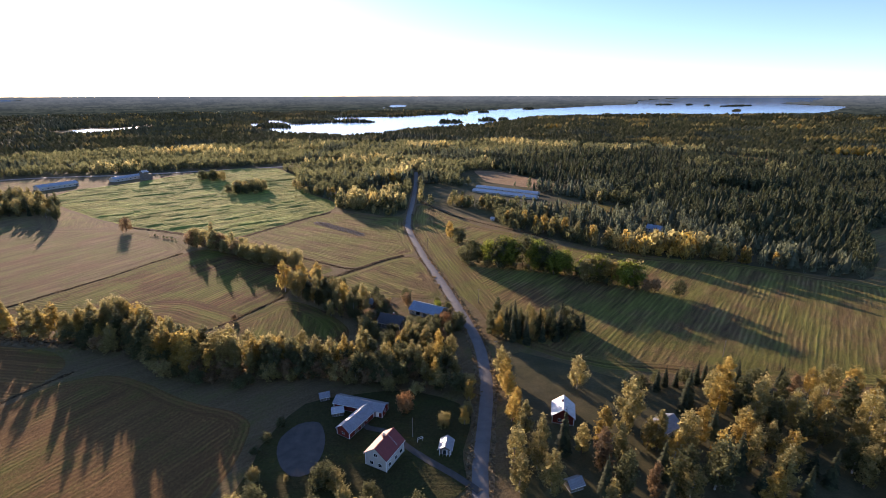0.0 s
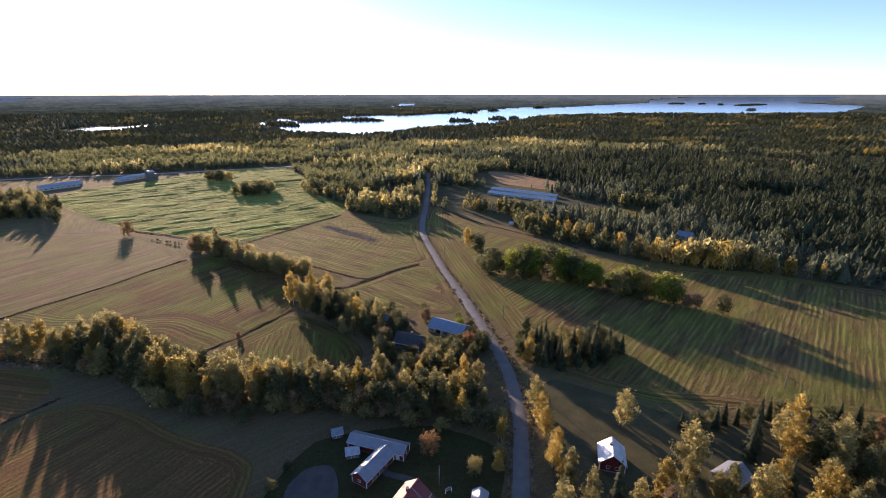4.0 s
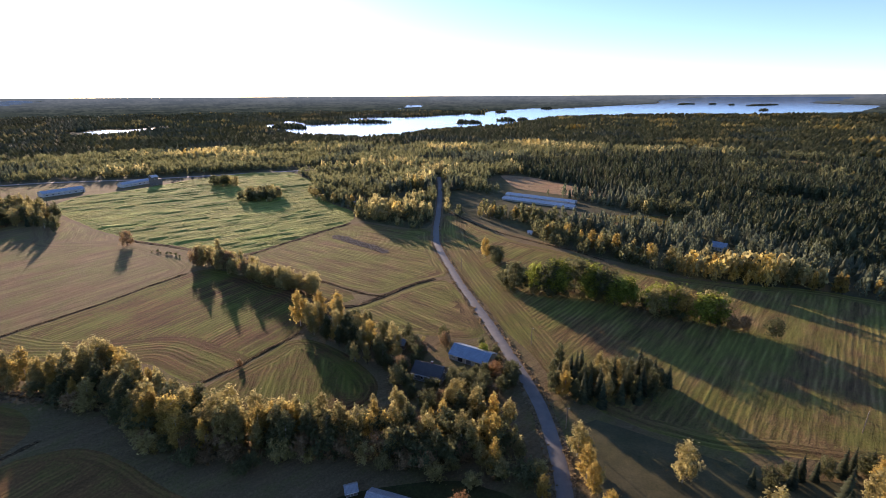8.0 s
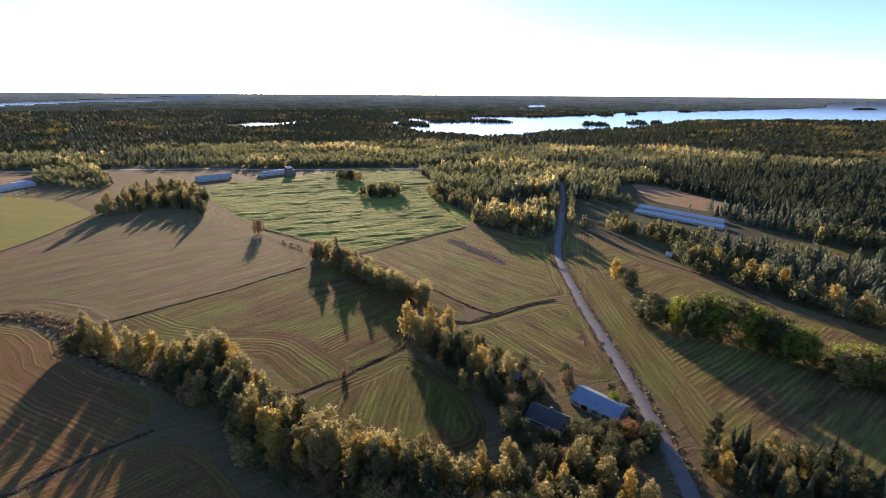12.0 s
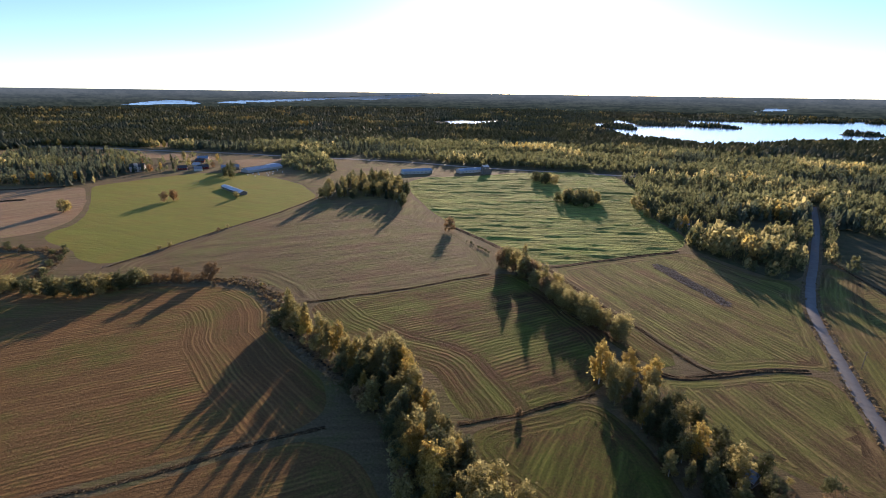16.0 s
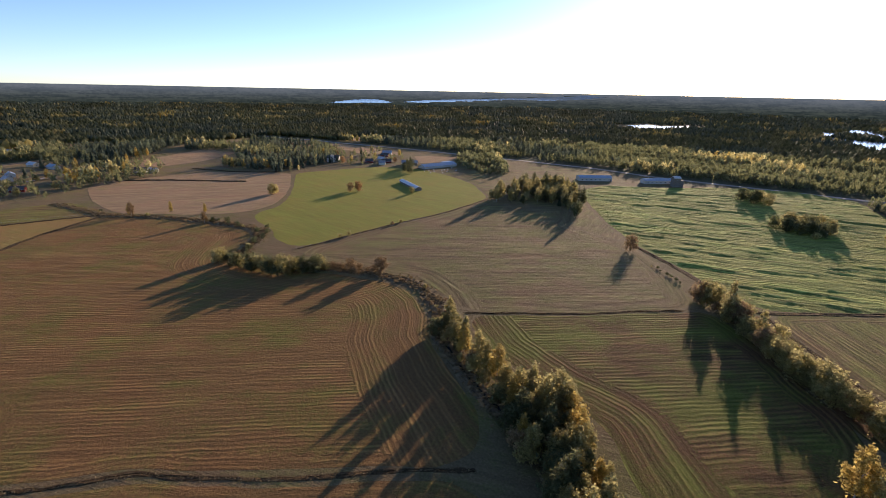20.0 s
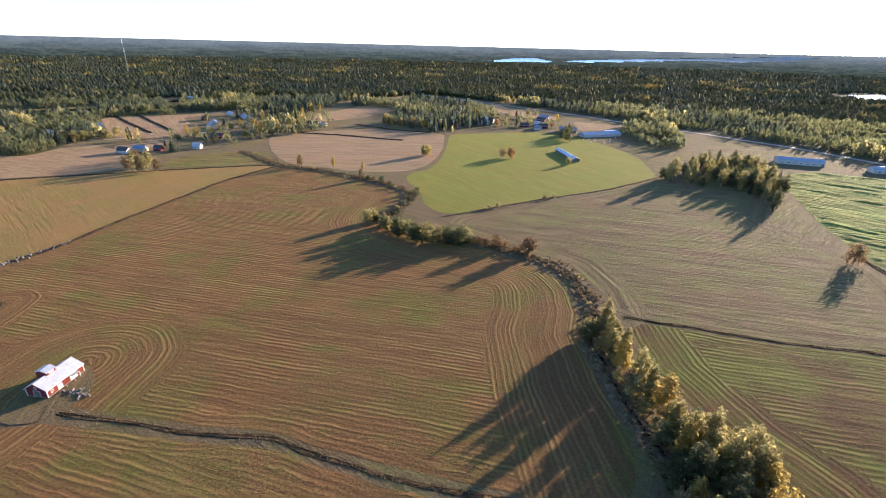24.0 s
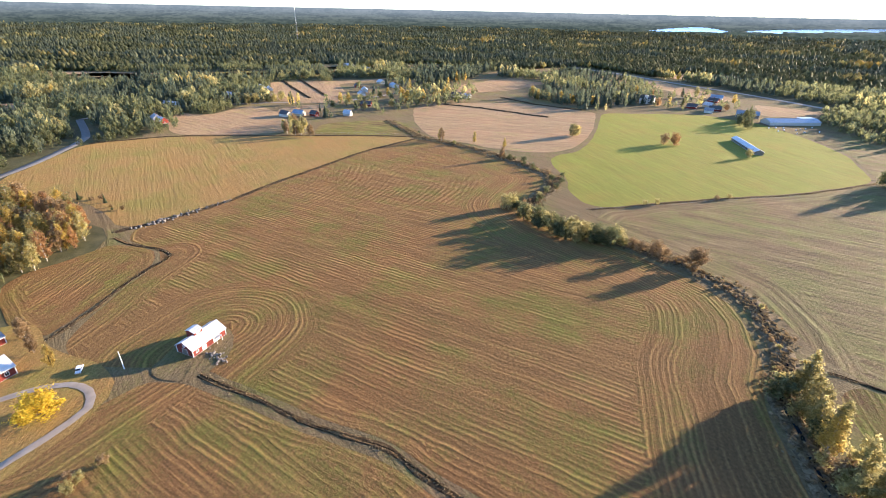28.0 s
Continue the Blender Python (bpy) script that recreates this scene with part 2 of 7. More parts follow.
M_YELLOWISH = field_mat("yellow_field", (0.16, 0.098, 0.036), (0.40, 0.25, 0.085), (0.20, 0.180, 0.044), 0.68, contrast=0.05, streaky=0.16)
M_MEADOW = field_mat("rough_meadow", (0.085, 0.065, 0.032), (0.26, 0.19, 0.10), (0.135, 0.135, 0.036), 0.6, contrast=0.1, streaky=0.3)
M_LUSH = field_mat("lush_pasture", (0.13, 0.125, 0.026), (0.30, 0.265, 0.055), (0.190, 0.205, 0.036), 0.85, contrast=0.12, relief=0.4, streaky=0.3, period=4.0)
M_CROP = field_mat("standing_crop", (0.100, 0.130, 0.026), (0.40, 0.40, 0.105), (0.180, 0.255, 0.046), 0.66, period=4.2, contrast=1.5, rough_noise=2.0, relief=1.0)
M_ROCKY = field_mat("stony_soil", (0.035, 0.026, 0.018), (0.17, 0.13, 0.085), (0.09, 0.10, 0.035), 0.3, contrast=0.3, rough_noise=1.2, relief=1.0)
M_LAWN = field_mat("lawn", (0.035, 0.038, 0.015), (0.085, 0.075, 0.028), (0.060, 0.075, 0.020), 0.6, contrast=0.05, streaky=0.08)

LEAF_GREEN = leaf("green_leaves", (0.085, 0.095, 0.046), (0.240, 0.240, 0.112), 0.70)
# Brighter green leaves: sunlight on the tall hedge put into the colour.
LEAF_SUNLIT = leaf("fresh_green_leaves", (0.105, 0.125, 0.024), (0.42, 0.46, 0.085), 0.66)
LEAF_OLIVE = leaf("olive_leaves", (0.25, 0.222, 0.100), (0.62, 0.535, 0.235), 0.78)
LEAF_YELLOW = leaf("yellow_leaves", (0.32, 0.240, 0.078), (0.76, 0.585, 0.185), 0.78)
LEAF_ORANGE = leaf("orange_leaves", (0.28, 0.155, 0.070), (0.58, 0.35, 0.155), 0.64)
LEAF_BROWN = leaf("bare_twigs_and_brown_leaves", (0.19, 0.125, 0.065), (0.45, 0.315, 0.165), 0.60)
LEAF_GOLD = leaf("bright_yellow_leaves", (0.42, 0.30, 0.030), (0.78, 0.58, 0.065), 0.60)
M_REED = leaf("dry_reed", (0.13, 0.095, 0.05), (0.36, 0.27, 0.15), 0.4)
LEAF_SPRUCE = leaf("spruce_needles", (0.038, 0.048, 0.024), (0.112, 0.126, 0.060), 0.42)
# Paler, bluer conifer needles: distance haze put into the colour.
LEAF_HAZED = leaf("pine_needles", (0.080, 0.098, 0.062), (0.210, 0.228, 0.135), 0.60)
M_BIRCH = plain("birch_bark", (0.46, 0.43, 0.38), 0.85, grain=1.5, vary=0.5)
M_BARK = plain("dark_bark", (0.10, 0.075, 0.055), 0.95, vary=0.4)
M_RED = board_mat("red_ochre_boards", (0.20, 0.035, 0.022))
M_WHITEWALL = plain("white_render", (0.56, 0.52, 0.45), 0.9, grain=0.5, vary=0.12)
M_WHITE = plain("white_paint", (0.78, 0.77, 0.73), 0.6, vary=0.08)
M_GREYWOOD = board_mat("grey_weathered_boards", (0.20, 0.17, 0.14))
M_YELLOWWALL = board_mat("cream_boards", (0.55, 0.47, 0.33))
R_RED = roof_mat("red_sheet_roof", (0.27, 0.05, 0.04))
R_GREY = roof_mat("grey_sheet_roof", (0.36, 0.37, 0.39), 0.4, 0.4)
R_WHITE = roof_mat("pale_galvanised_roof", (0.62, 0.63, 0.65), 0.42, 0.3)
R_BLUE = roof_mat("blue_grey_sheet_roof", (0.30, 0.37, 0.45), 0.4, 0.3)
R_DARK = roof_mat("dark_felt_roof", (0.085, 0.08, 0.08), 0.8)
M_GLASS = Nodes("window_glass", 0.08, spec=0.6)
M_GLASS.bsdf.inputs["Base Color"].default_value = (0.02, 0.025, 0.03, 1)
M_GLASS = M_GLASS.mat
M_YARD = road_mat("packed_gravel", (0.050, 0.047, 0.042), (0.118, 0.107, 0.092))
M_CONCRETE = plain("concrete", (0.33, 0.32, 0.30), 0.9)
M_STONE = plain("field_stone", (0.22, 0.185, 0.15), 0.9, grain=1.0, vary=0.4)
M_WOOD = plain("weathered_wood", (0.24, 0.19, 0.14), 0.9)
M_STEEL = plain("galvanised_steel", (0.42, 0.43, 0.44), 0.45, 0.7)
M_RUBBER_DARK = plain("rubber", (0.02, 0.02, 0.02), 0.9)
M_PLASTIC = plain("white_bale_wrap", (0.80, 0.80, 0.78), 0.35, vary=0.06)
M_BRICK = plain("red_brick", (0.30, 0.10, 0.07), 0.9, grain=2.0)


# ---- geometry helpers ----
HUB, EYE = np.array((-55.0, 70.0)), 113.0  # the middle of the flight, and its height
rng = np.random.default_rng(7)
from mathutils.geometry import delaunay_2d_cdt


def rolled(xy):
    """Flat map to land: past 2.4 km the land draws in and rises gently towards the horizon. Gives places and a size factor."""
    xy = np.asarray(xy, float).reshape(-1, 2)
    off = xy - HUB
    d = np.maximum(np.hypot(off[:, 0], off[:, 1]), 1e-6)
    near = np.where(d > 2400, 2400 + 2330 * (1 - np.exp(-(np.maximum(d, 2400) - 2400) / 2330)), d)
    k = near / d
    return np.c_[HUB + off * k[:, None], EYE * (1 - k)], k


def inside(pts, poly):
    """Which of the points lie in the polygon."""
    pts, poly = np.asarray(pts, float), np.asarray(poly, float)
    x, y = pts[:, 0], pts[:, 1]
    res = np.zeros(len(pts), bool)
    for (x0, y0), (x1, y1) in zip(poly, np.roll(poly, -1, 0)):
        if y0 == y1:
            continue
        res ^= ((y0 > y) != (y1 > y)) & (x < (x1 - x0) * (y - y0) / (y1 - y0) + x0)
    return res


def off_line(pts, line, closed=False):
    """Distance of the points from a line of points."""
    pts, line = np.asarray(pts, float), np.asarray(line, float)
    ends = np.roll(line, -1, 0) if closed else line[1:]
    best = np.full(len(pts), 1e9)
    for a, b in zip(line, ends):
        ab = b - a
        t = np.clip(((pts - a) @ ab) / max(ab @ ab, 1e-9), 0, 1)
        best = np.minimum(best, np.hypot(*(pts - a - t[:, None] * ab).T))
    return best


def smooth(line, step=6.0, closed=False, wobble=0.0):
    """A Catmull-Rom curve through the points, at even steps."""
    p = np.asarray(line, float)
    n = len(p)
    out = []
    for i in range(n if closed else n - 1):
        a, b, c, d = (p[(i + k) % n] if closed else p[min(max(i + k, 0), n - 1)] for k in (-1, 0, 1, 2))
        m = max(1, int(np.hypot(*(c - b)) / step))
        for t in np.arange(m) / m:
            t1 = 0.5 * (c - a) * 0.8
            t2 = 0.5 * (d - b) * 0.8
            h = (2 * t**3 - 3 * t**2 + 1, t**3 - 2 * t**2 + t, -2 * t**3 + 3 * t**2, t**3 - t**2)
            lim = np.hypot(*(c - b))
            t1, t2 = (v * min(1, lim / max(np.hypot(*v), 1e-6)) for v in (t1, t2))
            out.append(h[0] * b + h[1] * t1 + h[2] * c + h[3] * t2)
    if not closed:
        out.append(p[-1])
    out = np.array(out)
    if wobble:
        out = out + np.array([[noise.noise((x * 0.07, y * 0.07, 3.0)), noise.noise((x * 0.07, y * 0.07, 9.0))] for x, y in out]) * wobble
    return out


def mesh_np(name, verts, faces, mat, smooth_shade=False):
    """A mesh of faces with the same number of corners."""
    verts, faces = np.asarray(verts, np.float32), np.asarray(faces, np.int32)
    me = bpy.data.meshes.new(name)
    n, k = faces.shape
    me.vertices.add(len(verts))
    me.vertices.foreach_set("co", verts.ravel())
    me.loops.add(n * k)
    me.loops.foreach_set("vertex_index", faces.ravel())
    me.polygons.add(n)
    me.polygons.foreach_set("loop_start", np.arange(0, n * k, k, dtype=np.int32))
    me.update(calc_edges=True)
    if smooth_shade:
        me.polygons.foreach_set("use_smooth", np.ones(n, bool))
    me.materials.append(mat)
    return me


def sheet(name, poly, mat, z, step=7.0, rows=None, headland=0.0, wobble=1.0, label="", category="field", far=False, relief=0.0, bends=()):
    """A piece of land inside a polygon, with the attribute "row" across its rows (degrees of their direction from +x)."""
    if category == "field":
        p = np.asarray(poly, float)
        tight = []
        for a, b in zip(p, np.roll(p, -1, 0)):
            k = min(0.3, 9.0 / max(np.hypot(*(b - a)), 1e-6))
            tight += [a + (b - a) * k, b + (a - b) * k]
        poly = tight
    edge = smooth(poly, step, True, wobble)
    lo, hi = edge.min(0), edge.max(0)
    gx, gy = np.meshgrid(np.arange(lo[0], hi[0], step), np.arange(lo[1], hi[1], step))
    pts = np.c_[gx.ravel(), gy.ravel()]
    pts = pts + rng.uniform(-0.25, 0.25, pts.shape) * step
    pts = pts[inside(pts, edge)]
    pts = pts[off_line(pts, edge, True) > step * 0.45] if len(pts) else pts
    n = len(edge)
    allp = np.r_[edge, pts]
    mid = allp.mean(0)
    vs, _, fs, _, _, _ = delaunay_2d_cdt([Vector(p) for p in (allp - mid)], [], [list(range(n))], 1, 0.001)
    flat = np.array([v[:] for v in vs]) + mid
    land, _ = rolled(flat)
    zz = land[:, 2] + (z if not far else z * 20)
    me = bpy.data.meshes.new(name)
    me.from_pydata(np.c_[land[:, :2], zz].tolist(), [], [list(f) for f in fs])
    if me.polygons and me.polygons[0].normal.z < 0:
        me.flip_normals()
    me.materials.append(mat)
    if rows is not None:
        a = radians(rows)
        across = flat @ np.array((-math.sin(a), math.cos(a)))
        along = flat @ np.array((math.cos(a), math.sin(a)))
        ways, mode = [across], np.zeros(len(flat), int)
        for line, reach, ring in [(edge, headland, True)] * bool(headland) + [(b, r, False) for b, r in bends]:
            d = off_line(flat, line, ring)
            mode[d < reach] = len(ways)
            ways.append(d)
        corner = np.empty(len(me.loops), np.int32)
        me.loops.foreach_get("vertex_index", corner)
        tri = mode[corner].reshape(-1, 3)
        pick = np.repeat(np.where(tri[:, 1] == tri[:, 2], tri[:, 1], tri[:, 0]), 3)
        for key, values in (("row", np.array(ways)[pick, corner]), ("along", along[corner])):
            at = me.attributes.new(key, "FLOAT", "CORNER")
            at.data.foreach_set("value", values.astype(np.float32))
        if relief:
            lift = np.array([0.9 * noise.noise((q / 6.5 + s / 60.0, s / 58.0, 2.0)) + 0.6 * noise.noise((q / 3.0, s / 24.0, 7.0)) for q, s in zip(across, along)])
            deep = np.clip(off_line(flat, edge, True) / 6.0, 0, 1)
            for v, h in zip(me.vertices, np.maximum(lift + 0.55, 0) * relief * deep):
                v.co.z += h
            me.polygons.foreach_set("use_smooth", np.ones(len(me.polygons), bool))
    ob = new(name, me)
    tagged(ob, label, category, kind="structure")
    return ob


def ribbon(name, line, profile, mat, label="", category="", step=4.0, wobble=0.0, bumpy=0.0, kind="structure", z=0.0):
    """A strip along a line: profile is a list of (offset to the left, height)."""
    p = smooth(line, step, False, wobble)
    d = np.gradient(p, axis=0)
    d /= np.maximum(np.hypot(*d.T), 1e-6)[:, None]
    left = np.c_[-d[:, 1], d[:, 0]]
    k = len(profile)
    vs = []
    for i, q in enumerate(p):
        for j, (o, h) in enumerate(profile):
            inner = 0 < j < k - 1
            b = bumpy * noise.noise((q[0] * 0.3, q[1] * 0.3, j * 7.3)) if inner else 0
            w = o + bumpy * 1.2 * noise.noise((q[0] * 0.12, q[1] * 0.12, j * 3.1 + 50))
            vs.append((*(q + left[i] * w), max(z + h + b * (abs(h) + 0.1), 0.02)))
    fs = [(a * k + b, a * k + b + 1, (a + 1) * k + b + 1, (a + 1) * k + b) for a in range(len(p) - 1) for b in range(k - 1)]
    me = bpy.data.meshes.new(name)
    me.from_pydata(vs, [], [f[::-1] for f in fs])
    me.polygons.foreach_set("use_smooth", np.ones(len(fs), bool))
    me.materials.append(mat)
    if me.polygons[0].normal.z < 0:
        me.flip_normals()
    return tagged(new(name, me), label, category, kind=kind)


# ---- the land ----
def ground_sheet():
    radii = np.r_[0, np.linspace(60, 2400, 40), np.geomspace(2450, 19000, 46)]
    m = 160
    ang = np.linspace(0, 2 * np.pi, m, endpoint=False)
    flat = np.concatenate([HUB + r * np.c_[np.cos(ang), np.sin(ang)] for r in radii[1:]])
    land, _ = rolled(flat)
    vs = np.r_[[[*HUB, 0.0]], land]
    a = np.arange(m)
    b = (a + 1) % m
    quads = [np.c_[1 + i * m + a, 1 + (i + 1) * m + a, 1 + (i + 1) * m + b, 1 + i * m + b] for i in range(len(radii) - 2)]
    tris = np.c_[np.zeros(m, int), 1 + a, 1 + b]
    me = bpy.data.meshes.new("ground")
    me.from_pydata(vs.tolist(), [], [list(map(int, f)) for f in tris] + [list(map(int, f)) for q in quads for f in q])
    me.polygons.foreach_set("use_smooth", np.ones(len(me.polygons), bool))
    me.materials.append(M_GROUND)
    return tagged(new("ground", me), "rough grass and forest floor, olive and brown", "ground", kind="structure")


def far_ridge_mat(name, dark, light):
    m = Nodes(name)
    # emission stands in for haze; the ridges are no light source
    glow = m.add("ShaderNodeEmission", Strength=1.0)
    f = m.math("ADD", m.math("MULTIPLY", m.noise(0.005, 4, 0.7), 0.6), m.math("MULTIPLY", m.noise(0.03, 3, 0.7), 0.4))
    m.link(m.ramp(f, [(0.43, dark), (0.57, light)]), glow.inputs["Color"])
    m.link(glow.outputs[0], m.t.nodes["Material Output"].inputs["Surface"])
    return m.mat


def distant_ridges():
    """Wooded ridges four kilometres off and more, one behind the other, as a glowing backdrop up to the horizon, with
    haze painted into its colours. Lakes lie open between them.
    """
    steps = [3300, 3500, 3720, 3960, 4230, 4530, 4870, 5250, 5700, 6250, 6900, 7700, 8700, 10000, 11800, 14500, 19000]
    n = 1600
    a = np.radians(np.linspace(-60, 154, n))
    way = np.c_[-np.sin(a), np.cos(a)]
    for i, d in enumerate(steps):
        # share of haze in the glow colours, paler and bluer with distance
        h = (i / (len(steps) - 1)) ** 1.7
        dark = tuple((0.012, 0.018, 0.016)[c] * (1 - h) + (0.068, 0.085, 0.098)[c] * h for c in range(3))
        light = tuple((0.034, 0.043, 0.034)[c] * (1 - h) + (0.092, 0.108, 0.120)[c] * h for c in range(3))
        flat = HUB + way * (d * (1 + 0.03 * np.array([noise.noise((6 * q, d * 0.01, 0.0)) for q in a])))[:, None]
        land, k = rolled(flat)
        hide = EYE * (1 / d - 1 / steps[min(i + 1, len(steps) - 1)]) * d + 4
        tall = np.array([1.25 + 0.45 * noise.noise((25 * q, d * 0.02, 3.0)) + 0.35 * noise.noise((230 * q, d * 0.02, 8.0)) for q in a]) * k * hide
        if i == len(steps) - 1:
            tall = EYE - 7.0 - land[:, 2] + tall * 0.5
        wet = np.zeros(n, bool)
        for p in LAKES[:-1] if i < len(steps) - 1 else ():
            p = np.array(p, float)
            mid = p.mean(0)
            wet |= inside(flat, mid + (p - mid) * 1.02)
        vs = np.r_[np.c_[land[:, :2], land[:, 2] - 1.5], np.c_[land[:, :2], land[:, 2] + tall]]
        j = np.arange(n - 1)
        j = j[~(wet[:-1] | wet[1:])]
        tagged(new("backdrop", mesh_np("backdrop", vs, np.c_[j, j + n, j + n + 1, j + 1], far_ridge_mat("far_ridge", dark, light))), "wooded ridge near the horizon with haze painted as glow", "hills", kind="structure")


ground_sheet()

ROAD = [(-30, -150), (-12, -60), (2, 10), (8, 60), (10, 95), (12, 124), (14, 137), (16, 151), (18, 168), (18, 189), (17, 203), (15, 215), (12, 228), (9, 241), (6, 254), (2, 271),
        (-3, 289), (-8, 308), (-14, 330), (-20, 357), (-27, 388), (-32, 418), (-34, 462), (-34, 510), (-35, 570), (-37, 645), (-42, 740)]
FIELD_PATH = [(-29, 560), (-26, 530), (-8, 490), (13, 455), (48, 418), (74, 395), (92, 371)]
TRACK = [(-172, 374), (-130, 346), (-94, 324), (-72, 310), (-60, 305)]
DITCH_A = [(-253, 237), (-240, 261), (-223, 290), (-208, 324), (-199, 341)]
DITCH_X = [(-126, 211), (-114, 226), (-106, 241), (-95, 259)]
DITCH_F = [(-82, 291), (-71, 294), (-60, 305), (-46, 322), (-30, 335)]
DITCH_C = [(-292, 418), (-228, 395), (-180, 376), (-167, 391), (-144, 430), (-116, 475)]
DITCH_L = [(-399, 187), (-412, 228), (-428, 280), (-442, 337), (-474, 414)]
DITCH_Q = [(-161, 179), (-169, 166), (-176, 152), (-188, 126), (-200, 106), (-210, 91), (-218, 67), (-224, 52), (-231, 35), (-237, 20)]
DITCH_R = [(-332, -74), (-326, -60), (-317, -35), (-296, -38), (-264, -39), (-249, -41)]
ROCKS = [(-339, -79), (-357, -62), (-390, -40), (-426, -25), (-466, -5), (-519, 23), (-569, 62)]
DITCH_U = [(-510, -221), (-544, -167), (-554, -106), (-560, -65), (-570, 7), (-573, 61)]
CREEK = [(-640, 20), (-600, 45), (-571, 64), (-551, 92), (-527, 122), (-496, 150), (-476, 165), (-458, 173), (-436, 167), (-417, 157), (-398, 150), (-376, 164),
         (-356, 186), (-338, 208), (-306, 231), (-280, 231), (-258, 224), (-240, 214), (-212, 208), (-182, 204), (-152, 200), (-125, 190), (-95, 181), (-60, 184)]
ROAD_W = [(-330, -215), (-412, -217), (-445, -219), (-483, -226), (-530, -240), (-600, -300)]
FAR_ROAD = [(-1260, 340), (-1148, 418), (-1071, 455), (-996, 496), (-904, 548), (-804, 590), (-755, 612), (-699, 642), (-650, 662), (-588, 690), (-520, 706), (-488, 712), (-411, 742), (-340, 772), (-273, 800), (-190, 850)]
ROAD_MID = [(-600, -300), (-690, -240), (-707, -213), (-713, -178), (-726, -150), (-734, -126), (-739, -94), (-750, -63), (-800, -20), (-900, 40)]
FARM_TRACK = [(-150, -30), (-195, -12), (-208, -6), (-219, -3), (-226, -8), (-228, -16), (-225, -25), (-219, -33), (-212, -42)]

